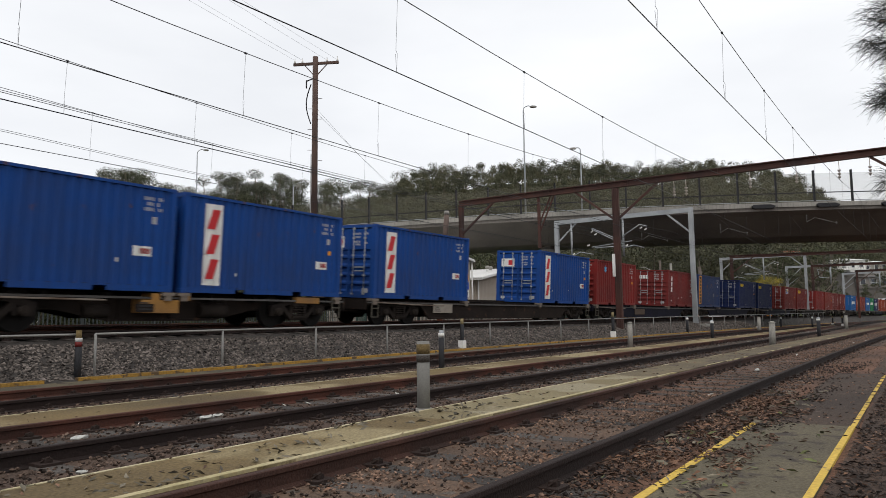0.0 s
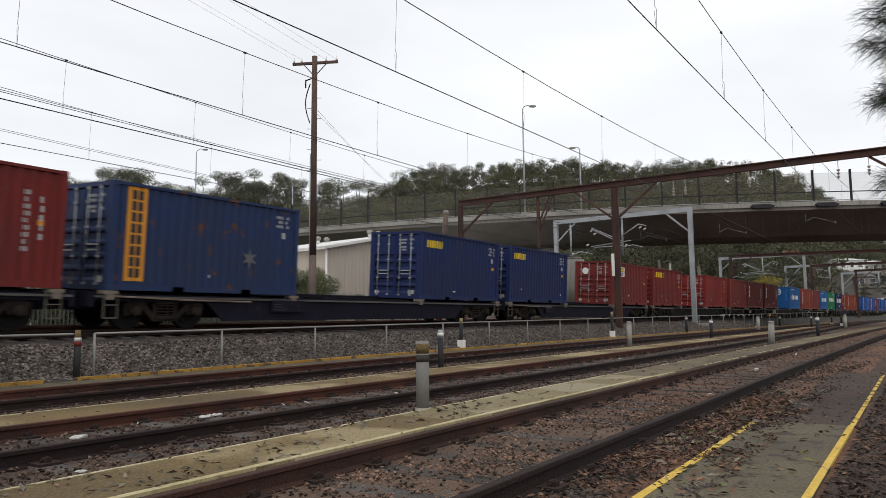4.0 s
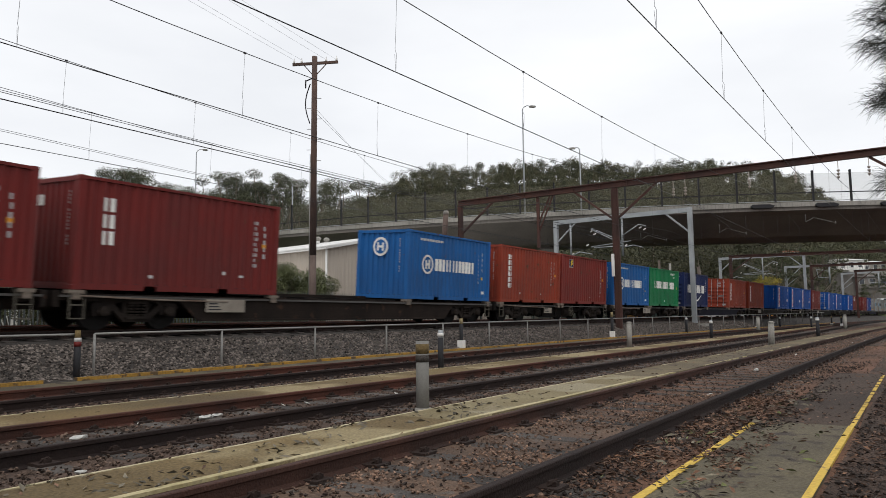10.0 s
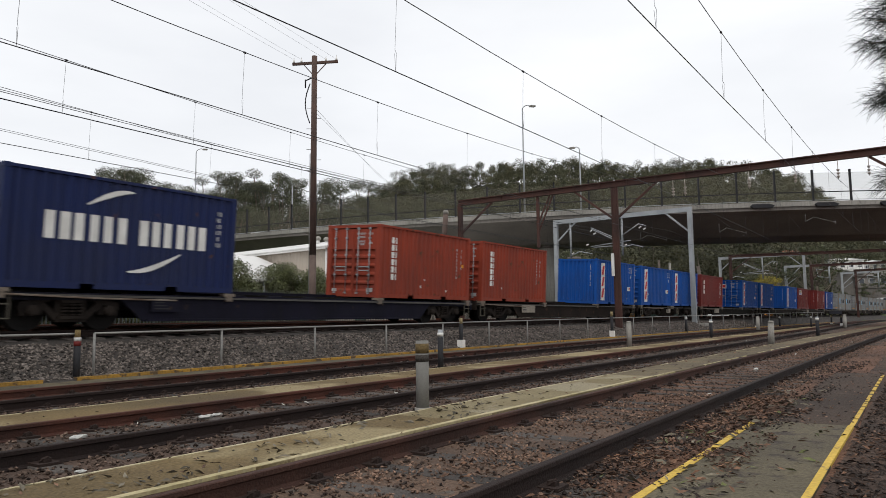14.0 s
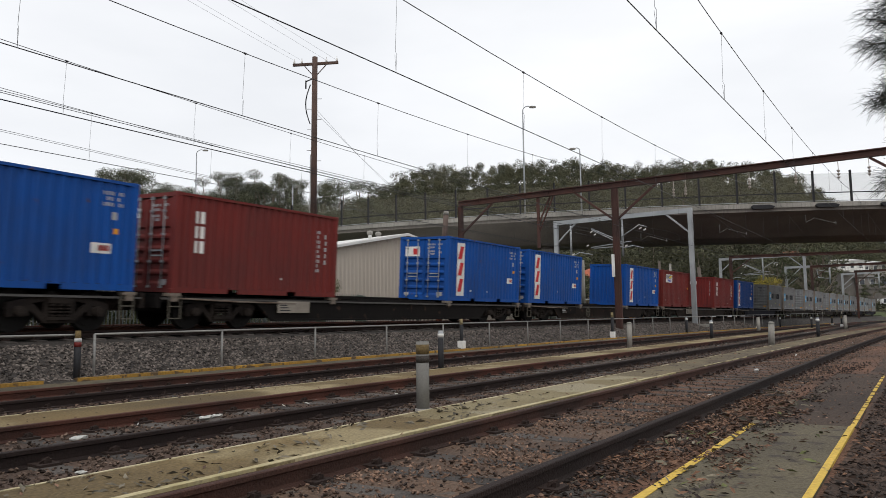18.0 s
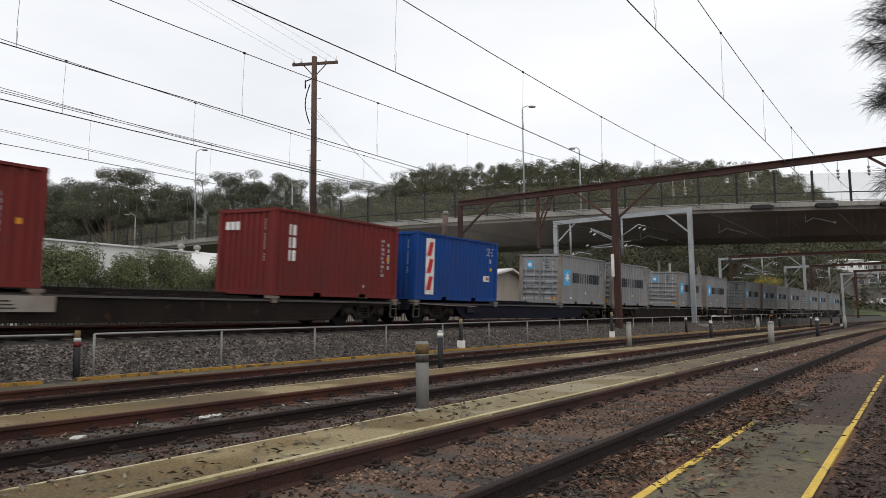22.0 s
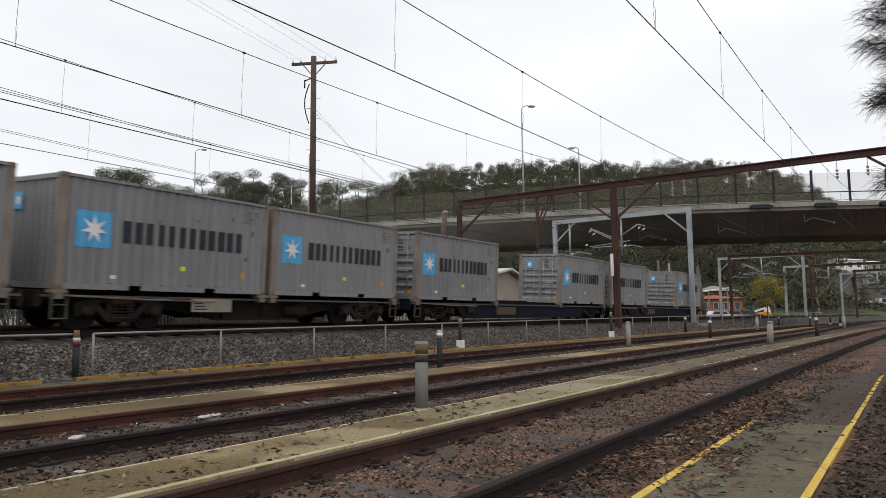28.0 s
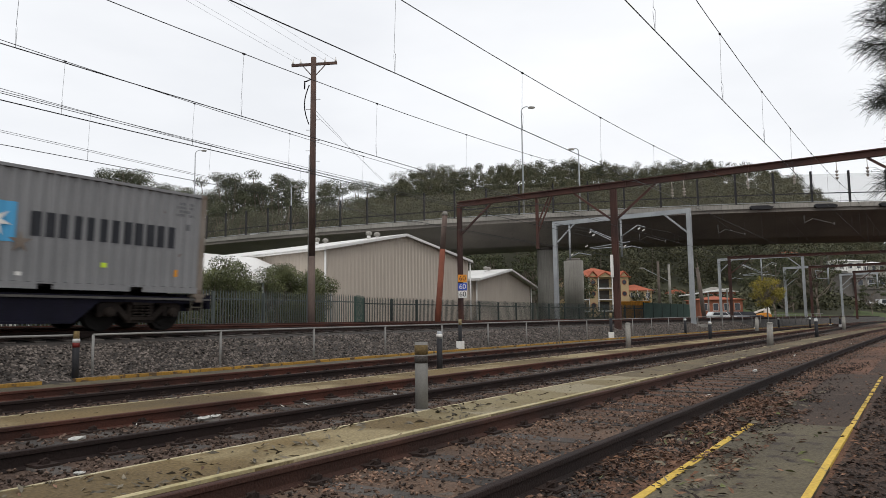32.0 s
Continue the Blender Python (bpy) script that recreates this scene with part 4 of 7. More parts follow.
# each wagon: colour and its containers (place along the train, paint, marks, doors in front, label)
BARS = "blue corrugated shipping container with a white and red upright panel"
GREY = "grey corrugated shipping container with a pale blue star panel"
TRAIN = (
    ("brown", (5.80, "blue_a", "bars", 0, BARS), (12.13, "blue_a", "bars", 0, BARS)),
    ("brown", (19.95, "blue_a", "bars", 1, BARS), (32.55, "blue_a", "bars", 1, BARS)),
    ("navy", (39.69, "red_a", "badge", 1, "dull red corrugated shipping container with a blue badge"), (52.15, "red_b", "stack", 1, "maroon shipping container with white upright lettering blocks")),
    ("navy", (59.30, "slate_blue", "band", 1, "slate blue shipping container with an orange upright band"), (71.78, "navy_b", "yellow", 1, "navy blue shipping container with small yellow marks")),
    ("navy", (78.85, "navy_b", "yellow", 1, "navy blue shipping container with small yellow marks"), (91.22, "red_d", "board", 1, "red corrugated shipping container with a pale board")),
    ("black", (98.40, "red_b", "gold", 1, "dark red shipping container with yellow lettering blocks"), (110.86, "red_a", "plain", 1, "dull red corrugated shipping container")),
    ("brown", (118.00, "red_c", "plain", 1, "weathered red corrugated shipping container"), (124.28, "red_b", "stack", 0, "maroon shipping container with white upright lettering blocks")),
    ("brown", (131.25, "red_b", "stack", 0, "maroon shipping container with white upright lettering blocks"), (143.75, "sky_blue", "ring", 0, "bright blue shipping container with a white ring emblem")),
    ("black", (150.78, "rust_red", "column", 0, "rusty red shipping container with a column of white blocks"), (157.05, "red_c", "tag", 0, "red corrugated shipping container with a small tag")),
    ("brown", (164.25, "sky_blue", "ring", 0, "bright blue shipping container with a white ring emblem"), (170.53, "green", "wide", 0, "green shipping container with broad white lettering blocks")),
    ("navy", (177.90, "navy", "arcs", 1, "dark navy shipping container with white arcs and blocks"), (190.36, "rust_red", "column", 1, "rusty red shipping container with a column of white blocks")),
    ("brown", (197.45, "rust_red", "column", 1, "rusty red shipping container with a column of white blocks"), (209.92, "blue_b", "bars", 0, BARS)),
    ("brown", (217.20, "blue_b", "bars", 1, BARS), (223.46, "blue_b", "bars", 0, BARS)),
    ("black", (230.60, "red_d", "stack", 1, "brownish red shipping container with white upright blocks"), (243.25, "blue_b", "bars", 1, BARS)),
    ("brown", (250.25, "blue_b", "bars", 1, BARS), (262.97, "blue_b", "bars", 0, BARS)),
    ("brown", (269.96, "red_d", "board", 0, "brownish red shipping container with a pale board"), (282.65, "red_b", "stack", 0, "maroon shipping container with white upright lettering blocks")),
    ("navy", (289.85, "blue_a", "bars", 0, BARS), (302.45, "grey", "star", 1, GREY)),
    ("brown", (309.65, "grey", "star", 1, GREY), (322.10, "grey", "star", 1, GREY)),
    ("brown", (329.30, "grey_b", "star", 1, GREY), (341.70, "grey", "star", 1, GREY)),
    ("brown", (348.75, "grey_b", "star", 0, GREY), (355.02, "grey", "star", 0, GREY)),
    ("navy", (362.35, "grey_b", "star", 1, GREY), (374.88, "grey", "star", 1, GREY)),
    ("navy", (381.80, "grey", "star", 1, GREY), (394.30, "grey", "star", 1, GREY)),
)
RIDES = []               # (object, place along the train, length of the wagon, place on the wagon)
for k, (style, ca, cb) in enumerate(TRAIN):
    u0, length = ca[0] - .42, cb[0] - ca[0] + CL + .84
    wg = wagon(Matrix(), length, M["wagon_" + style], style, k)
    RIDES.append((wg, u0, length, Matrix()))
    if k == 0:
        for x, z0, z1, a in ((6.2, .42, .74, .95), (6.05, .74, .9, .2), (6.95, .74, .9, .2), (11.4, .72, .9, .9)):
            part("bolster_box", B(box, x - a * .55, x + a * .55, -1.2, -.8, z0, z1), M["orange_rust"], wg, "worn orange bolster")
    rests = [.5, .42 + CL - .1, cb[0] - u0 + .1, cb[0] - u0 + CL - .1]
    for x in rests:
        for y in (-1.13, 1.13):
            part("container_rest", wm("container_rest", rest_mesh, M["bolster"]), None, wg, at=pose(x, y, 0))
    for i, (u, pm, st, dr, lb) in enumerate((ca, cb)):
        c = container(Matrix(), M[pm], lb, bool(dr), marks_for(st, k * 2 + i), st == "star")
        end_marks(c, st, bool(dr))
        if u == 394.30:
            decal(c, "star", M["rust_post"], 1.08, 1.6, .72, 1.24, 5, "torn grey-brown patch")
        RIDES.append((c, u0, length, pose(u - u0, 0, DECK)))


# ---- bridge ----
FWD, RGT = Vector((CY, SY, 0)), Vector((SY, -CY, 0))


def seen(s, depth, z=0.0):
    """A place at a depth before the camera and s metres to the right."""
    p = FWD * depth + RGT * s
    return Vector((p.x, p.y, z))


def road_line(s):
    """The near edge of the bridge, s metres to the right."""
    e = min(s, 41)
    return seen(s, 69.2 - .378 * e + .00444 * e * e)


M["mesh_screen"] = bpy.data.materials.new("mesh_screen")
M["mesh_screen"].use_nodes = True
mn, mlk = M["mesh_screen"].node_tree.nodes, M["mesh_screen"].node_tree.links
mt, mm_, mb = mn.new("ShaderNodeBsdfTransparent"), mn.new("ShaderNodeMixShader"), mn["Principled BSDF"]
mb.inputs["Base Color"].default_value, mb.inputs["Roughness"].default_value = (.155, .145, .105, 1), .8
mm_.inputs[0].default_value = .15
mlk.new(mt.outputs[0], mm_.inputs[1]), mlk.new(mb.outputs[0], mm_.inputs[2]), mlk.new(mm_.outputs[0], mn["Material Output"].inputs[0])


def build_bridge():
    br = thing("road_bridge", "grey concrete road bridge with a dark mesh fence", "bridge", kind="structure")
    line = [road_line(s) for s in [-150, -120, -100, -80] + list(range(-70, 82, 3)) + [90, 110, 140]]
    # deck concrete is toned darker to carry the shade of its underside
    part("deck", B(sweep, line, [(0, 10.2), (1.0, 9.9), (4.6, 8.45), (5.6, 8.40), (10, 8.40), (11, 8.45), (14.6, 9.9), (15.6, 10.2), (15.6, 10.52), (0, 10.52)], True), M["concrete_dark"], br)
    part("parapet", B(sweep, line, [(-.14, 10.5), (.2, 10.54), (.2, 10.9), (-.14, 10.9)], True), M["concrete"], br)
    part("parapet", B(sweep, line, [(15.4, 10.12), (15.74, 10.02), (15.74, 10.9), (15.4, 10.9)], True), M["concrete"], br)
    # posts and mesh panels, 3.1 m apart along the edge
    pts, s = [], -78.0
    last = None
    while s < 78:
        p = road_line(s)
        if last is None or (p - last).length >= 3.15:
            pts.append(p)
            last = p
        s += .05
    post = mesh_of("fence_post", B(box, -.07, .07, -.09, .09, 10.6, 13.65), M["black"])
    for p, q in zip(pts, pts[1:]):
        d = q - p
        m = Matrix.Translation(p) @ Matrix.Rotation(math.atan2(d.y, d.x), 4, "Z")
        f = part("fence_post", post, None, br, at=m)
        part("fence_rail", B(box, .07, d.length - .07, -.025, .025, 11.68, 11.76), M["black"], f)
        part("fence_rail", B(box, .07, d.length - .07, -.02, .02, 10.98, 11.03), M["galv"], f)
        part("mesh_panel", B(box, .07, d.length - .07, -.006, .006, 10.95, 13.4), M["mesh_screen"], f, "fine grey wire mesh")
    for s in (27.9, 33.2, 38.6):
        p = road_line(s)
        d = road_line(s + 1) - p
        part("drain_box", B(prism, [(-.85, 0), (-1.0, -.14), (-.8, -.34), (.8, -.34), (1.0, -.14), (.55, 0)], -.36, .02, Matrix.Translation((0, 0, 10.75))), M["black"], br, "dark box under the parapet", at=Matrix.Translation(p) @ Matrix.Rotation(math.atan2(d.y, d.x), 4, "Z"))
    for (x, y, top, r) in ((67.5, 28.7, 8.4, .98), (81.9, 31.4, 8.4, 1.15)):
        pier = thing("bridge_pier", "grey weathered concrete bridge pier", "pier", kind="structure")
        part("column", B(rod, (x, y, .3), (x, y, top - .3), r, 20), M["concrete"], pier)
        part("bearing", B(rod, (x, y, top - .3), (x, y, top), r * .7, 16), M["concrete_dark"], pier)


build_bridge()


def street_lamp(p, top, arm, side, group="street lamps"):
    """A tapered galvanised pole with a curved arm; arm metres towards side (+1 right of the view)."""
    t = thing("street_lamp", "tall galvanised street lamp with a curved arm", "street lamp", Matrix.Translation(p), group)
    part("pole", B(rod, (0, 0, 0), (0, 0, top), .11, 8, .06), M["galv"], t)
    bm = bmesh.new()
    last = Vector((0, 0, top))
    for i in range(1, 7):
        a = math.pi / 2 * i / 6
        q = RGT * side * arm * (1 - math.cos(a)) + Vector((0, 0, top + arm * .8 * math.sin(a)))
        rod(bm, last, q, .045, 6)
        last = q
    e = last + RGT * side * arm * .3 - Vector((0, 0, .12))
    rod(bm, last, e, .04, 6)
    part("arm", bm, M["galv"], t)
    m = Matrix.Translation(e) @ Matrix.Rotation(math.atan2(RGT.y * side, RGT.x * side), 4, "Z")
    part("lamp_head", B(prism, [(-.1, .05), (.12, .12), (.55, .08), (.6, -.02), (.4, -.09), (-.05, -.06)], -.13, .13, m), M["concrete"], t)


def soffit_bracket(s, depth, z, ln):
    """A short post under the bridge with a cranked arm that steadies a wire."""
    t = thing("wire_bracket", "pale cranked wire bracket under the bridge", "bracket", Matrix.Translation(seen(s, depth, z)), "wire brackets under the bridge")
    part("post", B(rod, (0, 0, .25), (0, 0, -.75), .04, 6), M["galv_dull"], t)
    bm = bmesh.new()
    rod(bm, (0, 0, -.72), tuple(RGT * ln * .28 + Vector((0, 0, -.34))), .035, 6), rod(bm, tuple(RGT * ln * .28 + Vector((0, 0, -.34))), tuple(RGT * ln + Vector((0, 0, -.82))), .035, 6)
    rod(bm, tuple(RGT * ln + Vector((0, 0, -.70))), tuple(RGT * ln + Vector((0, 0, -.95))), .05, 6)
    part("arm", bm, M["galv_dull"], t)


soffit_bracket(31.9, 62.6, 10.0, 2.6)
soffit_bracket(25.1, 64.7, 9.4, 2.4)
soffit_bracket(18.6, 67.0, 9.1, 2.4)
street_lamp(seen(8.4, 72, 10.4), 12.0, .6, 1)
street_lamp(seen(14.9, 76, 10.4), 8.7, .4, -1)
street_lamp(seen(-32.5, 94, 10.4), 13.2, .7, 1)
street_lamp(seen(-17.6, 84, 10.4), 6.6, .3, 1)
street_lamp(seen(-42.9, 100, 10.4), 5.6, .7, -1)


# ---- masts, portals and wires ----
def lattice_drop(t, x, y, z0, z1, mat):
    part("drop_post", B(beam, (x, y, z0), (x, y, z1), .16, .16), mat, t)
    for dy, z in ((-1.05, .9), (-.85, 1.5)):
        part("strut", B(beam, (x, y, z0 + z), (x, y + dy, z1), .08, .08), mat, t)


def insulator(x, y, z, n=2, parent=None, mat=None):
    bm = bmesh.new()
    for i in range(n):
        rod(bm, (x, y, z - .16 * i), (x, y, z - .16 * i - .09), .085, 10, .05)
    rod(bm, (x, y, z + .45), (x, y, z - .16 * n), .018, 6)
    return part("insulator", bm, M["porcelain"], parent)


def brown_portal(x, ys, masts, top, label, slope=.066):
    """A rusty rolled steel portal across the sidings; ys: its two ends; masts: (y, foot)."""
    t = thing("overhead_portal", label, "portal", group="overhead line portals")
    X = lambda y: x + slope * (y - 13)
    a, b = Vector((X(ys[0]), ys[0], top - .17)), Vector((X(ys[1]), ys[1], top - .17))
    prof = [(-.13, -.2), (.13, -.2), (.13, -.15), (.02, -.15), (.02, .12), (.13, .12), (.13, .17), (-.13, .17), (-.13, .12), (-.02, .12), (-.02, -.15), (-.13, -.15)]
    part("beam", B(sweep, [a, b], prof, True), M["rust_steel"], t)
    n = int((b - a).length / 1.6)
    for i in range(1, n):
        p = a.lerp(b, i / n)
        part("stiffener", B(box, p.x - .09, p.x + .09, p.y - .012, p.y + .012, p.z - .148, p.z + .118), M["rust_steel"], t)
    for y, foot in masts:
        m = part("mast", B(beam, (X(y), y, foot), (X(y), y, top - .4), .24 if y > 20 else .38, .2), M["rust_steel"], t)
        bm = bmesh.new()
        box(bm, X(y) - .15, X(y) + .15, y - .13, y - .11, foot, top - .34), box(bm, X(y) - .15, X(y) + .15, y + .11, y + .13, foot, top - .34)
        part("flange", bm, M["rust_steel"], m)
        for dy in (-2.5, 2.5):
            if ys[0] <= y + dy <= ys[1] or ys[1] <= y + dy <= ys[0]:
                part("brace", B(beam, (X(y), y, top - 2.3), (X(y + dy), y + dy, top - .36), .1, .12), M["rust_steel"], t)
    return t


bp = brown_portal(40.6, (23.9, -2.8), ((23.75, .5), (12.98, .15), (-2.3, 0)), 9.05, "rusty steel overhead line portal across the tracks")
part("mast_board", B(box, 40.35, 40.39, 13.06, 13.23, 3.5, 4.8), M["white"], bp, "narrow pale board beside the mast")
lattice_drop(bp, 41.0, 18.0, 5.5, 8.75, M["rust_steel"])
for y in (9.55, 8.9, 5.6, 3.4, 1.5, .2):
    insulator(40.5 + .066 * (y - 13), y, 8.2, 3, bp)
for z, nm in ((3.9, "orange"), (3.35, "sign_blue"), (2.85, "white")):
    sg = thing("speed_sign", "small square speed sign on the rusty mast", "sign", pose(41.05, 23.45, z, 0, 0, -58), "speed signs")
    part("plate", B(box, -.28, .28, -.012, .012, -.24, .24), M[nm], sg)
    cu = bpy.data.curves.new("digits", "FONT")
    cu.body, cu.size, cu.align_x, cu.align_y, cu.extrude = "60", .46, "CENTER", "CENTER", .003
    cu.materials.append(M["white"] if nm == "sign_blue" else M["black"])
    d = new("digits", cu)
    d.parent, d.matrix_basis = sg, pose(0, -.018, 0, 90, 0, 0)


def galv_portal(x, y0, y1, top, f0, f1, label):
    """A galvanised portal over the main lines with drop tubes and cantilevers."""
    t = thing("overhead_portal", label, "portal", group="overhead line portals")
    s = .08
    X = lambda y: x + s * (y - y0)
    for y, foot in ((y0, f0), (y1, f1)):
        part("mast", B(beam, (X(y), y, foot), (X(y), y, top), .34, .34), M["galv"], t)
        part("footing", B(box, X(y) - 1.0, X(y) + .8, y - .95, y + .6, foot - .5, foot + .06), M["concrete"], t)
    bm = bmesh.new()
    a, b = Vector((X(y0), y0, top - .18)), Vector((X(y1), y1, top - .18))
    beam(bm, a, b, .22, .36)
    part("beam", bm, M["galv"], t)
    for y, d in ((y0, 1), (y1, -1)):
        part("brace", B(beam, (X(y), y, top - 2.0), (X(y + d * 1.9), y + d * 1.9, top - .3), .12, .12), M["galv"], t)
    for k, y in enumerate((y0 + (y1 - y0) * .48, y0 + (y1 - y0) * .88)):
        d = part("drop_tube", B(rod, (X(y), y, top - 3.4), (X(y), y, top - .3), .09, 8), M["galv"], t)
        bm = bmesh.new()
        arms = (((.0, -2.25), (2.6, -.95)), ((.0, -2.45), (2.6, -1.05)), ((.0, -1.8), (-1.4, -.95)), ((-1.4, -.95), (-2.0, -1.15)), ((.0, -2.75), (-.9, -2.6)), ((-.9, -2.6), (-1.7, -2.85)), ((.0, -2.6), (2.4, -2.62))) if k == 0 else (((.0, -3.2), (-.8, -2.85)), ((-.8, -2.85), (-1.9, -3.1)), ((-1.8, -2.5), (-5.2, -2.2)))
        for (ya, za), (yb, zb) in arms:
            rod(bm, (X(y) - .1, y + ya, top + za), (X(y) - .1, y + yb, top + zb), .045, 6)
        part("cantilever", bm, M["galv"], d)
        for ya, za in ((2.5, -1.2), (2.2, -1.45), (-1.6, -1.2), (-1.95, -1.35), (-.4, -2.55)) if k == 0 else ((-.3, -2.95), (-1.6, -2.3)):
            ib = bmesh.new()
            for q in range(3):
                rod(ib, (X(y) - .1, y + ya + q * .07, top + za - q * .03), (X(y) - .1, y + ya + .04 + q * .07, top + za - q * .03), .062, 8)
            part("insulator", ib, M["white"], d)
    return t


galv_portal(57.0, 12.35, 23.8, 9.55, .55, .6, "galvanised steel overhead line portal over the main lines")
galv_portal(109, 8.9, 19.9, 9.6, .5, .5, "distant galvanised steel overhead line portal")


def galv_mast(x, y, top, reach):
    """A single galvanised mast that carries a beam over the tracks on one side."""
    t = thing("overhead_mast", "distant galvanised overhead line mast with a long beam", "mast", group="overhead line portals")
    part("mast", B(beam, (x, y, .5), (x, y, top), .4, .4), M["galv"], t)
    part("beam", B(beam, (x, y, top - .18), (x, y - reach, top - .12), .24, .36), M["galv"], t)
    part("brace", B(beam, (x, y, top - 2.6), (x, y - 2.3, top - .34), .14, .14), M["galv"], t)
    part("brace", B(beam, (x, y, top - 3.4), (x, y - 1.9, top - 1.9), .1, .1), M["galv"], t)
    d = part("drop_tube", B(rod, (x, y - reach + .25, top - 3.2), (x, y - reach + .25, top - .3), .13, 8), M["galv"], t)
    bm = bmesh.new()
    for (ya, za), (yb, zb) in (((0, -1.2), (1.9, -.75)), ((0, -2.3), (1.7, -2.1)), ((1.9, -.75), (1.7, -2.1))):
        rod(bm, (x, y - reach + .25 + ya, top + za), (x, y - reach + .25 + yb, top + zb), .05, 5)
    part("cantilever", bm, M["galv"], d)


galv_mast(136.7, 14.1, 9.6, 6.9)
galv_mast(166.8, 6.9, 9.6, 6.6)
brown_portal(99.5, (16.8, -8), ((16.6, .2), (-7.8, 0)), 9.0, "distant rusty steel overhead line portal", -.2)
brown_portal(126.9, (9.6, -14), ((9.4, .2), (-13.8, 0)), 9.0, "distant rusty steel overhead line portal", .06)
brown_portal(147, (4.2, -14), ((3.9, .2), (-13.8, 0)), 9.0, "distant rusty steel overhead line portal", .06)


def wire(name, pts, r, label, parent=None):
    cu = bpy.data.curves.new(name, "CURVE")
    cu.dimensions, cu.bevel_depth, cu.bevel_resolution = "3D", r, 1
    sp = cu.splines.new("POLY")
    sp.points.add(len(pts) - 1)
    for q, p in zip(sp.points, pts):
        q.co = (*p, 1)
    cu.materials.append(M["wire"])
    ob = new(name, cu)
    ob.parent = parent
    if label:
        ob["label"] = label
    return ob


def overhead(at, contact, cat, low, supports, label, r=.0085, gap=7.4, start=0.0, twin=0.0):
    """Contact wire, catenary and droppers over a track; supports: where portals hold it."""
    t = thing("overhead_line", label, "overhead wire", group="overhead wires")
    lo, hi = supports[0], supports[-1]

    def sag(x):
        for a, b in zip(supports, supports[1:]):
            if a <= x <= b:
                f = (x - a) / (b - a)
                return cat - low * 4 * f * (1 - f)
        return cat
    xs = spread(lo, hi, -30, 80, 2.5, 8)
    wire("contact_wire", [at(x) + Vector((0, 0, contact)) for x in xs], r, "", t)
    wire("catenary_wire", [at(x) + Vector((0, 0, sag(x))) for x in xs], r * .95, "", t)
    if twin:
        wire("contact_wire", [at(x) + Vector((.0, .1, contact + .02)) for x in xs], r, "", t)
    x = start
    while x < 60:
        a, b = at(x) + Vector((0, 0, contact)), at(x) + Vector((.04, 0, sag(x)))
        bm = bmesh.new()
        rod(bm, a + Vector((0, .012, .35)), b, .0032, 4), rod(bm, a, a + Vector((0, .02, .3)), .003, 4), rod(bm, a, a + Vector((0, -.015, .3)), .003, 4), rod(bm, a + Vector((0, -.015, .3)), a + Vector((0, .012, .36)), .003, 4)
        rod(bm, b - Vector((.03, 0, 0)), b + Vector((.03, 0, 0)), .022, 5)
        part("dropper", bm, M["wire"], t)
        x += gap
    return t


overhead(lambda x: near_at(x) + Vector((0, .02, 0)), 5.26, 7.10, .60, (-40, 3, 40.5, 92, 142), "two thin overhead wires above the near siding", gap=4.1, start=10.2)
overhead(middle_at, 5.03, 7.75, 1.5, (-13, 41, 92, 142), "two thin overhead wires above the middle siding", gap=4.25, start=9.05)
overhead(far_at, 5.20, 8.25, 1.78, (-27, 41, 92, 142), "two thin overhead wires above the far siding", gap=4.35, start=5.55)
overhead(lambda l: main_at(l, 1.15), 6.15, 7.84, .63, (-1, 57, 109, 150, 187, 240), "overhead wires above the main line", gap=3.75, start=9.6, twin=1)
overhead(lambda l: main_at(l, 5.2), 6.13, 8.13, .71, (-1, 57, 109, 150, 187, 240), "overhead wires above the second main line", gap=4.5, start=8.2, twin=1)
feeder = thing("feeder_line", "two feeder wires beside the main line", "overhead wire", group="overhead wires")
for lat, z in ((5.9, 8.08), (3.3, 7.2)):
    wire("feeder_wire", [main_at(l, lat, z - .00035 * (l - 57) * (l + 6) * -1 * .9 if 0 < l < 57 else z) for l in spread(-6, 200, 0, 60, 4, 10)], .009, "", feeder)


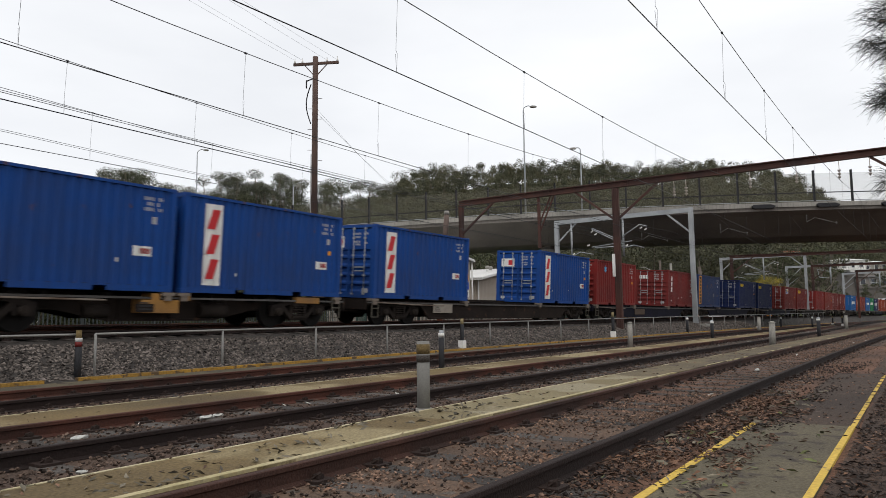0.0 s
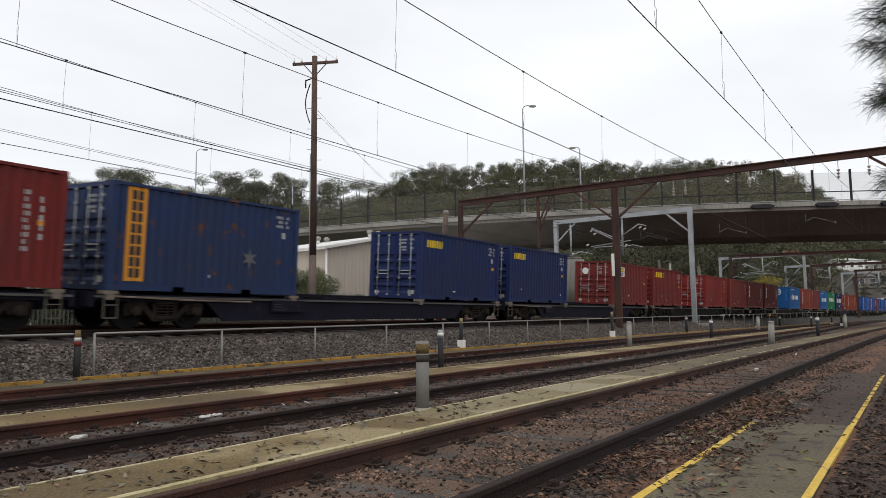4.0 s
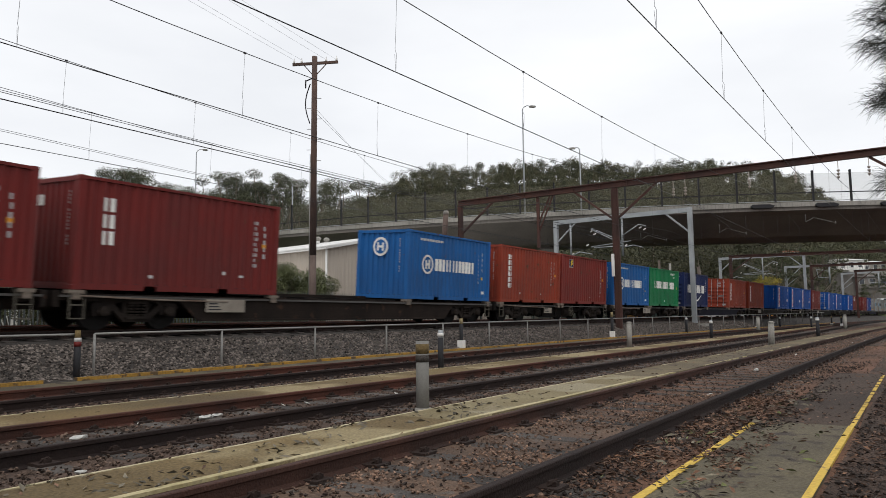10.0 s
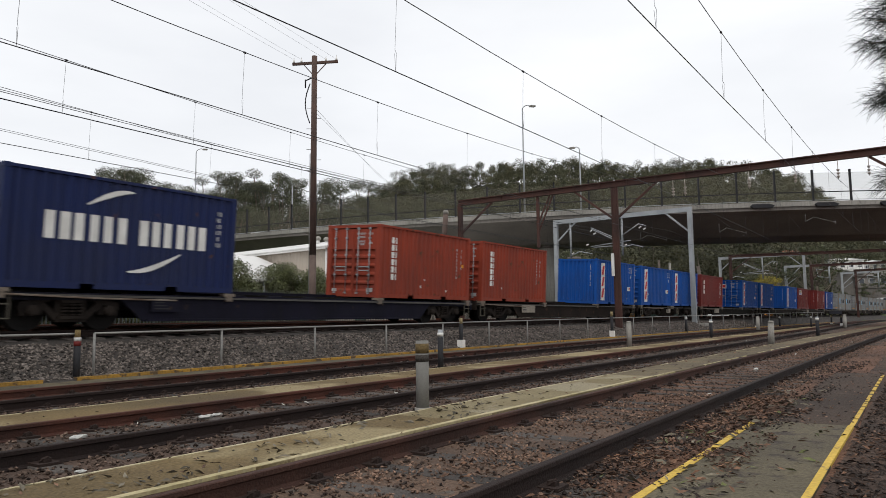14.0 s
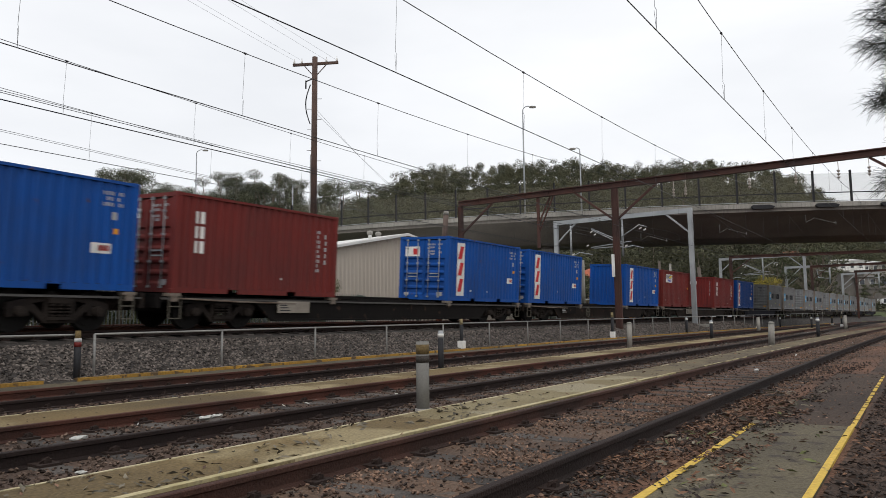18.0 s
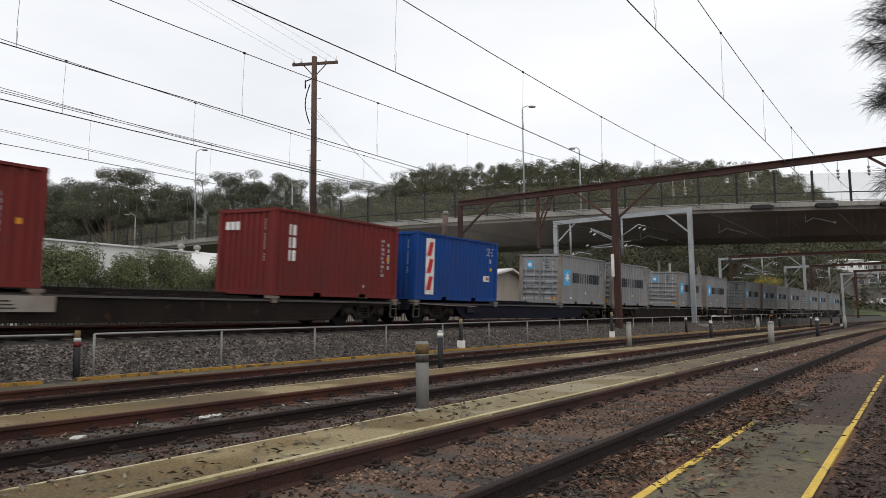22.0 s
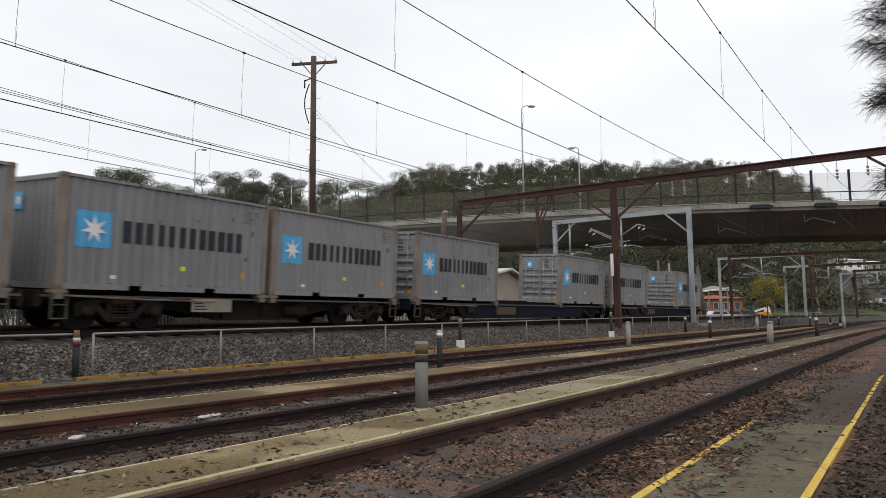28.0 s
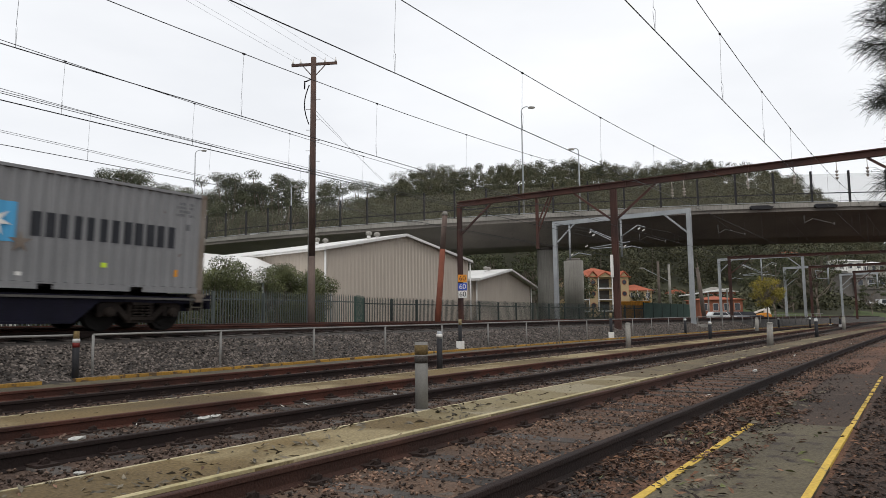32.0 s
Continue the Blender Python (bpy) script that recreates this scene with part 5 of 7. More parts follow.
def power_pole():
    t = thing("power_pole", "tall brown timber power pole with a crossarm", "power pole", pose(25.3, 22.5, 0, 0, .35, 0))
    part("pole", B(rod, (0, 0, 4.2), (0, 0, 13.75), .158, 12, .13), M["timber"], t)
    part("pole_foot", B(rod, (0, 0, .4), (0, 0, 4.2), .172, 12, .158), M["grey_timber"], t, "greyer weathered foot")
    part("conduit", B(rod, tuple(RGT * -.185 + Vector((0, 0, .4))), tuple(RGT * -.17 + Vector((0, 0, 9.0))), .02, 6), M["galv_dull"], t, "thin pale conduit")
    ca = part("crossarm", B(beam, tuple(RGT * -1.05 + Vector((0, 0, 13.36))), tuple(RGT * 1.12 + Vector((0, 0, 13.48))), .1, .12), M["timber"], t)
    for s in (-.98, -.62, .55, 1.05):
        c = RGT * s + Vector((0, 0, 13.42 + s * .055))
        bm = bmesh.new()
        rod(bm, c + Vector((0, 0, .05)), c + Vector((0, 0, .2)), .06, 8, .035), rod(bm, c, c + Vector((0, 0, .3)), .016, 5)
        part("insulator", bm, M["white"], ca)
    for s in (-1, 1):
        part("arm_brace", B(beam, tuple(RGT * s * .55 + Vector((0, 0, 13.38))), tuple(RGT * s * .08 + Vector((0, 0, 12.85))), .03, .04), M["timber"], t)
    bm = bmesh.new()
    last = RGT * -.2 + Vector((0, 0, 12.4))
    for i in range(1, 9):
        q = RGT * (-.2 - .22 * math.sin(math.pi * i / 8)) + Vector((0, 0, 12.4 - i * .24))
        rod(bm, last, q, .028, 6)
        last = q
    rod(bm, RGT * -.42 + Vector((0, 0, 12.55)), RGT * .05 + Vector((0, 0, 12.75)), .03, 6), rod(bm, RGT * -.42 + Vector((0, 0, 12.2)), RGT * -.42 + Vector((0, 0, 12.6)), .035, 6)
    part("cable_joint", bm, M["black"], t)
    bm = bmesh.new()
    for i in range(14):
        z = 5.2 + i * .5
        rod(bm, RGT * (.13 if i % 2 else -.13) + Vector((0, 0, z)), RGT * (.34 if i % 2 else -.34) + Vector((0, 0, z)), .012, 5)
    part("climbing_pegs", bm, M["iron"], t)
    pl = thing("power_line", "thin power wires hung from the timber pole", "power line", group="overhead wires")
    top = Vector((25.3, 22.5, 13.6))
    for s in (-.98, -.62, .55, 1.05):
        p = top + RGT * s
        wire("power_wire", [p + Vector((-k * 2.2, -k * .35, k * k * .004 - k * .02)) for k in range(0, 22)], .004, "", pl)
    for k2 in range(2):
        p = top + Vector((0, 0, -2.4 - .2 * k2)) + RGT * .1
        e = seen(-1.6 + k2 * 1.5, 150, 23.7)
        wire("service_wire", [p + (e - p) * (k / 10) - Vector((0, 0, 1.5 * 4 * k / 10 * (1 - k / 10))) for k in range(11)], .007, "", pl)


power_pole()


def leaning_post():
    t = thing("timber_post", "leaning red-brown timber post with a grey top", "post", pose(32.98, 20.46, 0))
    part("post", B(rod, (0, 0, .5), tuple(RGT * .36 + Vector((0, 0, 5.0))), .165, 12, .153), M["red_timber"], t)
    part("upper_post", B(rod, tuple(RGT * .36 + Vector((0, 0, 5.0))), tuple(RGT * .505 + Vector((0, 0, 6.85))), .153, 12, .142), M["grey_timber"], t, "weathered greyish upper part")
    part("cap", B(rod, tuple(RGT * .505 + Vector((0, 0, 6.85))), tuple(RGT * .52 + Vector((0, 0, 7.05))), .165, 12, .12), M["concrete"], t)


leaning_post()


def yard_pole(p, top, mat, label, lean=0.0, arm=0.0):
    """A plain pole behind the tracks, with a lamp arm where it has one."""
    t = thing("yard_pole", label, "pole", Matrix.Translation(p), "poles beyond the tracks")
    part("pole", B(rod, (0, 0, -.5), tuple(RGT * lean + Vector((0, 0, top))), .3, 10, .22), mat, t)
    if arm:
        a, e = Vector((0, 0, top * .62)), RGT * -arm + Vector((0, 0, top * .92))
        part("lamp_arm", B(rod, a, e, .07, 6), M["galv"], t)
        part("lamp_head", B(prism, [(-.1, .08), (.12, .14), (.8, .1), (.85, -.02), (.5, -.1), (-.05, -.08)], -.2, .2, Matrix.Translation(e) @ Matrix.Rotation(math.atan2(-RGT.y, -RGT.x), 4, "Z")), M["concrete"], t)


yard_pole(Vector((141.9, 37.0, 2.6)), 9.6, M["old_timber"], "grey timber pole before the houses")
yard_pole(Vector((143.0, 35.2, 2.6)), 9.0, M["concrete"], "pale concrete lamp pole before the houses", 0, 5.0)
yard_pole(Vector((99.6, 20.1, .6)), 7.15, M["old_timber"], "leaning timber pole beyond the fence", -.75)

for z in (6.50, 6.55):
    wire("feeder_wire", [main_at(l, 5.2, z - .022 * (min(l, 30) - 9)) for l in spread(-6, 57, 0, 60, 4, 10)], .006, "", feeder)


# ---- fences ----
def along(pts, step):
    """Places and directions every step metres along a line."""
    out = []
    for a, b in zip(pts, pts[1:]):
        n = max(1, round((b - a).length / step))
        for i in range(n):
            out.append((a.lerp(b, i / n), math.atan2((b - a).y, (b - a).x), (b - a).length / n))
    return out


def palisade(pts, mat, label, top=1.65):
    """A steel palisade fence: posts, rails and pales with pointed tops."""
    t = thing("palisade_fence", label, "fence", kind="structure")
    post = mesh_of("post", B(box, -.05, .05, -.05, .05, -.1, top), mat)
    pale = mesh_of("pale", B(prism, [(-.025, .05), (.025, .05), (.025, top - .05), (0, top + .08), (-.025, top - .05)], -.035, -.02), mat)
    for p, a, ln in along(pts, 2.6):
        m = Matrix.Translation(p) @ Matrix.Rotation(a, 4, "Z")
        part("post", post, None, t, at=m)
        for z in (.3, top - .3):
            part("rail", B(box, 0, ln, -.018, .018, z - .03, z + .03), mat, t, at=m)
    k = 0
    bm = bmesh.new()
    for p, a, ln in along(pts, .145):
        m = Matrix.Translation(p) @ Matrix.Rotation(a, 4, "Z")
        if k < 290:
            part("pale", pale, None, t, at=m)
        else:
            prism(bm, [(-.025, .05), (.025, .05), (.025, top - .05), (0, top + .08), (-.025, top - .05)], -.035, -.02, m)
        k += 1
    if k > 290:
        part("pales_beyond", bm, mat, t)["kind"] = "stuff"
    else:
        bm.free()
    return t


V3 = lambda x, y, z=.75: Vector((x, y, z))
palisade([V3(6, 23.4), V3(17.5, 23.4), V3(23.2, 23.4), V3(29.7, 23.4)], M["fence_pale"], "grey steel palisade fence beside the main line", 1.72)
palisade([V3(29.7, 23.4), V3(32.0, 24.6)], M["green_mesh"], "green covered corner of a palisade fence", 1.72)
palisade([V3(32.0, 24.6), V3(44.5, 24.1), V3(53, 23.9), V3(63.5, 22.6), V3(75.7, 21.45)], M["fence_dark"], "dark steel palisade fence beside the sheds", 1.7)
sc = thing("screen_fence", "dark green shade cloth fence beyond the palisade", "fence", kind="structure")
for p, a, ln in along([V3(75.8, 21.45), V3(84, 20.7), V3(90, 19.9)], 2.4):
    m = Matrix.Translation(p) @ Matrix.Rotation(a, 4, "Z")
    part("post", B(box, -.04, .04, -.04, .04, -.1, 2.1), M["fence_dark"], sc, at=m)
    part("cloth_panel", B(box, .05, ln - .05, -.01, .01, .05, 2.0), M["green_mesh"], sc, at=m)


def pipe_fence():
    t = thing("pipe_fence", "low galvanised pipe rail fence below the main line", "fence", kind="structure")
    def top(l):
        return .95 + .0052 * max(0, l - 8)
    for lo, hi in ((-12, 8.18), (8.56, 104)):
        xs = spread(lo, hi, -10, 100, 2, 6)
        line = [main_at(x, -2.12, top(x)) for x in xs]
        wb = bmesh.new()
        sweep(wb, line, [(.024 * math.cos(k * math.pi / 3), .024 * math.sin(k * math.pi / 3)) for k in range(6)], True, True)
        part("rail", wb, M["galv_dull"], t)
    post = mesh_of("post", B(rod, (0, 0, -1.0), (0, 0, 0), .026, 8), M["galv_dull"])
    x = 8.56
    part("post", post, None, t, at=Matrix.Translation(main_at(8.18, -2.12, top(8))))
    while x < 104:
        part("post", post, None, t, at=Matrix.Translation(main_at(x, -2.12, top(x))))
        x += 3.13
    return t


pipe_fence()


# ---- buildings ----
def clad(bm, a, b, z0, z1, depth=.03, pitch=.3, tops=None):
    """Vertical ribbed cladding from a to b; tops: the height of the upper edge by its share of the width."""
    d = b - a
    n = Vector((d.y, -d.x, 0)).normalized()
    xs = breaks(0, d.length, pitch)
    if tops:
        xs = sorted(set(xs + [d.length * .5]))
    lo, hi = [], []
    for x in xs:
        q = a + d.normalized() * x - n * wave(x, pitch, depth)
        f = x / d.length
        zt = z1 if not tops else z1 + tops * (1 - abs(2 * f - 1))
        lo.append(bm.verts.new((q.x, q.y, z0))), hi.append(bm.verts.new((q.x, q.y, zt)))
    for i in range(len(xs) - 1):
        bm.faces.new((lo[i], lo[i + 1], hi[i + 1], hi[i]))
    return bm


def shed(a, b, depth, eave, rise, label, wallmat, roofmat, base=.35, vents=0, over=.25):
    """A gabled shed: its gable from a to b faces the tracks, its body runs depth metres back."""
    t = thing("shed", label, "shed", kind="structure")
    d = (b - a).normalized()
    n = Vector((-d.y, d.x, 0))
    c, e = b + n * depth, a + n * depth
    part("gable_wall", B(clad, a, b, base, eave, .025, .32, rise), wallmat, t)
    part("side_wall", B(clad, e, a, base, eave, .025, .32), wallmat, t)
    part("side_wall", B(clad, b, c, base, eave, .025, .32), wallmat, t)
    part("gable_wall", B(clad, c, e, base, eave, .025, .32, rise), wallmat, t)
    mid = (a + b) / 2
    for s, p in ((-1, a), (1, b)):
        bm = bmesh.new()
        o = d * s * over
        dz = Vector((0, 0, -rise * over / ((b - a).length / 2)))
        q = [p + o + dz - n * over + Vector((0, 0, eave)), mid - n * over + Vector((0, 0, eave + rise)), mid + n * (depth + over) + Vector((0, 0, eave + rise)), p + o + dz + n * (depth + over) + Vector((0, 0, eave))]
        lo = [bm.verts.new(v + Vector((0, 0, .02))) for v in q]
        hi = [bm.verts.new(v + Vector((0, 0, .09))) for v in q]
        bm.faces.new(lo[::-1]), bm.faces.new(hi)
        for i in range(4):
            bm.faces.new((lo[i], lo[(i + 1) % 4], hi[(i + 1) % 4], hi[i]))
        r = part("roof_slope", bm, roofmat, t)
        part("barge_board", B(beam, tuple(q[0] + Vector((0, 0, -.02))), tuple(q[1] + Vector((0, 0, -.02))), .05, .13), roofmat, t)
        part("gutter", B(beam, tuple(q[0] + Vector((0, 0, -.05))), tuple(q[3] + Vector((0, 0, -.05))), .12, .09), roofmat, t)
    part("downpipe", B(rod, tuple(a - d * .08 - n * .1 + Vector((0, 0, base))), tuple(a - d * .08 - n * .1 + Vector((0, 0, eave - .1))), .06, 8), roofmat, t)
    part("downpipe", B(rod, tuple(b + d * .1 - n * .1 + Vector((0, 0, base))), tuple(b + d * .1 - n * .1 + Vector((0, 0, eave - .1))), .06, 8), roofmat, t)
    for k in range(vents):
        p = mid + n * (.9 + k * 5.0) - d * (b - a).length * .12
        for j in (0, .75):
            roof_vent(p - d * j * 1.0 + Vector((0, 0, eave + rise * .75)))
    return t


def roof_vent(p):
    v = thing("roof_vent", "round pale spinning roof vent", "roof vent", Matrix.Translation(p) @ Matrix.Scale(.58, 4), "roof vents")
    part("neck", B(rod, (0, 0, -.2), (0, 0, .35), .2, 12), M["roof_white"], v)
    bm = bmesh.new()
    prof = [(.2, .3), (.33, .42), (.36, .58), (.28, .74), (.1, .82)]
    for (r0, z0), (r1, z1) in zip(prof, prof[1:]):
        rod(bm, (0, 0, z0), (0, 0, z1), r0, 14, r1, False)
    part("turbine", bm, M["concrete"], v)


shed(V3(32.1, 27.5, 0), V3(45.6, 25.55, 0), 30, 5.45, 1.32, "large beige clad shed with a pale roof", M["beige"], M["roof_white"], vents=2)
shed(V3(48.6, 26.6, 0), V3(63.4, 28.8, 0), 10, 4.34, 1.1, "small beige shed with a pale gabled roof", M["beige"], M["roof_white"], over=.6, vents=1)


def white_building():
    t = thing("white_building", "low white rendered building behind the bushes", "building", kind="structure")
    part("wall", B(box, 2, 24.6, 30, 42, .3, 4.72), M["white"], t)
    part("roof", B(box, 1.9, 24.7, 29.9, 42.1, 4.72, 4.8), M["roof_white"], t)
    w = thing("white_annexe", "white roofed annexe beside the beige shed", "building", kind="structure")
    part("wall", B(box, 25.2, 32.4, 29.2, 38, .3, 3.3), M["beige"], w)
    bm = bmesh.new()
    lo = [bm.verts.new(v) for v in ((24.9, 28.5, 3.3), (32.6, 28.5, 3.3), (32.6, 33.6, 5.15), (24.9, 33.6, 5.15))]
    hi = [bm.verts.new(v.co + Vector((0, 0, .1))) for v in lo]
    bm.faces.new(lo[::-1]), bm.faces.new(hi)
    for i in range(4):
        bm.faces.new((lo[i], lo[(i + 1) % 4], hi[(i + 1) % 4], hi[i]))
    part("roof", bm, M["roof_white"], w)
    for x in (26.5, 27.6):
        roof_vent(V3(x, 33.2, 5.1))
    a = thing("awning", "pale flat awning against the shed", "awning", kind="structure")
    part("sheet", B(box, 26.5, 32.2, 26.9, 29.2, 3.2, 3.34), M["roof_white"], a)
    for x in (26.7, 29.4, 32.0):
        part("post", B(rod, (x, 27.0, .4), (x, 27.0, 3.2), .05, 8), M["galv"], a)


white_building()


def window(parent, m, w, h, frame_mat=None):
    wd = part("window", B(box, -w / 2, w / 2, -.05, .03, 0, h), M["white"] if frame_mat is None else frame_mat, parent, at=m)
    part("pane", B(box, -w / 2 + .06, w / 2 - .06, -.075, -.05, .06, h - .06), M["glass"], wd)
    return wd


def hip_roof(bm, x0, x1, y0, y1, z, h, over=.5):
    x0, x1, y0, y1 = x0 - over, x1 + over, y0 - over, y1 + over
    k = min(x1 - x0, y1 - y0) / 2
    if x1 - x0 > y1 - y0:
        r = ((x0 + k, (y0 + y1) / 2), (x1 - k, (y0 + y1) / 2))
    else:
        r = (((x0 + x1) / 2, y0 + k), ((x0 + x1) / 2, y1 - k))
    v = [bm.verts.new(c) for c in ((x0, y0, z), (x1, y0, z), (x1, y1, z), (x0, y1, z), (*r[0], z + h), (*r[1], z + h))]
    fs = ((0, 1, 5, 4), (1, 2, 5), (2, 3, 4, 5), (3, 0, 4)) if x1 - x0 > y1 - y0 else ((0, 1, 4), (1, 2, 5, 4), (2, 3, 5), (3, 0, 4, 5))
    for f in fs:
        bm.faces.new([v[i] for i in f])
    bm.faces.new((v[3], v[2], v[1], v[0]))
    return bm


FACE = Matrix.Rotation(YAW - math.pi / 2, 4, "Z")


def house(p, w, dp, storeys, wall, roof, label, turn=0, bays=3, balcony=False, rise=2.0, sh=2.8, base=-5):
    """A house facing the camera; p is the middle of its front at the ground."""
    m = Matrix.Translation(p) @ FACE @ Matrix.Rotation(radians(turn), 4, "Z")
    t = thing("house" if storeys < 3 else "apartment_building", label, "house" if storeys < 3 else "building", m, kind="structure")
    h = storeys * sh
    part("wall", B(box, -w / 2, w / 2, 0, dp, base, h), wall, t)
    part("roof", B(hip_roof, -w / 2, w / 2, 0, dp, h, rise), roof, t)
    for s in range(storeys):
        for k in range(bays):
            x = -w / 2 + w * (k + .5) / bays
            window(t, pose(x, 0, s * sh + .75), min(1.7, w / bays * .5), 1.5)
            if balcony and k % 2 == 1:
                b = part("balcony", B(box, x - 1.5, x + 1.5, -1.5, 0, s * sh + .02, s * sh + .16), M["white"], t)
                for q in (-1.4, -.7, 0, .7, 1.4):
                    part("baluster", B(box, x + q - .03, x + q + .03, -1.48, -1.42, s * sh + .16, s * sh + 1.0), M["fence_dark"], b)
                part("handrail", B(box, x - 1.5, x + 1.5, -1.5, -1.4, s * sh + 1.0, s * sh + 1.08), M["white"], b)
                for q in (-1.45, 1.35):
                    part("balcony_post", B(box, x + q, x + q + .1, -1.5, -1.4, s * sh + .16, s * sh + sh), M["white"], b)
    return t


def apartment(p, turn):
    """Three storeys in cream render: projecting bays with round windows, deep balconies between them, a red tiled roof."""
    m = Matrix.Translation(p) @ FACE @ Matrix.Rotation(radians(turn), 4, "Z")
    t = thing("apartment_building", "cream apartment block with a red tiled roof and balconies", "building", m, kind="structure")
    sh, h = 2.6, 7.8
    part("wall", B(box, -6.3, 6.3, .9, 12, -5, h), M["cream"], t)
    part("roof", B(hip_roof, -6.3, 6.3, 0, 12, h, 2.5), M["roof_red"], t)
    for x0, x1 in ((-3.5, -1.4), (4.0, 6.2)):
        c = (x0 + x1) / 2
        b = part("bay", B(prism, [(x0, -5), (x1, -5), (x1, h), (c, h + 1.1), (x0, h)], -.1, .9), M["cream"], t)
        part("gable_roof", B(prism, [(x0 - .4, h - .3), (c, h + 1.25), (x1 + .4, h - .3), (x1 + .4, h - .1), (c, h + 1.45), (x0 - .4, h - .1)], -.4, 3), M["roof_red"], t)
        for z in (1.35, 3.95, 6.6):
            rw = part("round_window", B(rod, (c, -.16, z), (c, -.06, z), .62, 18), M["brick_red"], b)
            part("pane", B(rod, (c, -.2, z), (c, -.14, z), .46, 18), M["glass"], rw)
    for x0, x1 in ((-6.3, -3.5), (-1.4, 2.1), (2.1, 4.0)):
        for k in range(3):
            z = k * sh
            # door panels coloured dark to carry the shade of the balcony recess
            part("balcony_door", B(box, x0 + .35, x1 - .35, .82, .9, z + .1, z + 2.15), M["recess_shade"], t)
            bl = part("balcony", B(box, x0, x1, -.5, .9, z - .1, z + .12), M["white"], t)
            part("handrail", B(box, x0, x1, -.5, -.43, z + .95, z + 1.02), M["fence_dark"], bl)
            n = int((x1 - x0) / .22)
            bm = bmesh.new()
            for q in range(n):
                box(bm, x0 + (q + .4) * (x1 - x0) / n, x0 + (q + .4) * (x1 - x0) / n + .05, -.48, -.45, z + .12, z + .95)
            part("balusters", bm, M["fence_dark"], bl)
            for q in (x0, x1 - .16):
                part("balcony_post", B(box, q, q + .16, -.52, -.36, z + .12, z + sh - .1), M["white"], bl)
    part("gable_roof", B(prism, [(-1.8, h - .25), (.35, h + 1.0), (2.5, h - .25), (2.5, h - .02), (.35, h + 1.25), (-1.8, h - .02)], -.8, 3), M["roof_red"], t)
    part("gable", B(prism, [(-1.3, h - .05), (2.0, h - .05), (.35, h + .95)], -.5, .9), M["cream"], t)
    return t


apartment(seen(37.0, 165, 2.9), 10)
house(seen(51.2, 186, 2.7), 6.4, 9, 2, M["cream"], M["roof_red"], "cream house with a red tiled roof and balconies", 10, 3, True, 1.7)
house(seen(56.5, 197, 3.4), 6, 8, 2, M["brick_red"], M["roof_white"], "dark brick house with a flat roof", 10, 3, False, .4)
house(seen(64.8, 195, 4.9), 8, 9, 1, M["white"], M["roof_red"], "low white house with a red tiled roof", 5, 3, False, 1.3)
house(seen(58.0, 150, 1.8), 9, 8, 1, M["brick_red"], M["roof_red"], "low red brick building with a tiled roof", 0, 4, rise=.8, sh=3.0)
house(seen(73.5, 190, 5.0), 9, 8, 1, M["brick_red"], M["concrete"], "brick house with a grey roof among trees", 5, 3, False, 1.5)
cp = thing("carport", "open yard shelter with a thin pale roof", "shelter", Matrix.Translation(seen(46.5, 128, .6)) @ FACE, kind="structure")
part("roof_sheet", B(prism, [(-3.6, 4.4), (3.6, 5.4), (3.6, 5.55), (-3.6, 4.55)], -2.5, 2.5), M["roof_white"], cp)
for x, z in ((-3.3, 4.45), (0, 4.9), (3.3, 5.35)):
    part("post", B(box, x - .1, x + .1, -2.3, -2.1, -.5, z), M["galv_dull"], cp)
for s, d, z, w, st, mat, roof, lb in ((111.5, 198, 13.3, 9, 1, "white", "roof_white", "pale house with broad windows on the hillside"), (121.5, 200, 12.6, 8, 1, "concrete", "roof_white", "pale house on the hillside"), (106, 218, 17.5, 8, 1, "white", "roof_red", "pale hillside house behind trees"), (118.5, 196, 8.6, 11, 1, "concrete_dark", "concrete_dark", "grey hillside building with a flat roof")):
    hh_ = house(seen(s, d, z), w, 9, st, M[mat], M[roof], lb, -8, 4, w == 9, .9, base=-.4)
    part("undercroft", B(box, -w / 2 + .3, w / 2 - .3, .3, 8.7, -11, -.4), M["concrete_dark"], hh_, "dark wall below the house")
yard = thing("yellow_skip", "yellow steel skip bin behind the fence", "skip", Matrix.Translation(V3(78.3, 23.1, .6)) @ Matrix.Rotation(-.5, 4, "Z") @ Matrix.Diagonal((.46, .7, 1, 1)))
part("bin", B(prism, [(-2.8, 0), (2.8, 0), (3.1, 2.35), (-3.1, 2.35)], -1.2, 1.2), M["skip"], yard)
part("rim", box(B(box, -3.2, 3.2, -1.32, -1.2, 2.28, 2.42), -3.2, 3.2, 1.2, 1.32, 2.28, 2.42), M["skip"], yard)
for k in range(6):
    part("rib", B(box, -2.6 + k * 1.04, -2.48 + k * 1.04, -1.28, -1.2, .1, 2.3), M["skip"], yard)


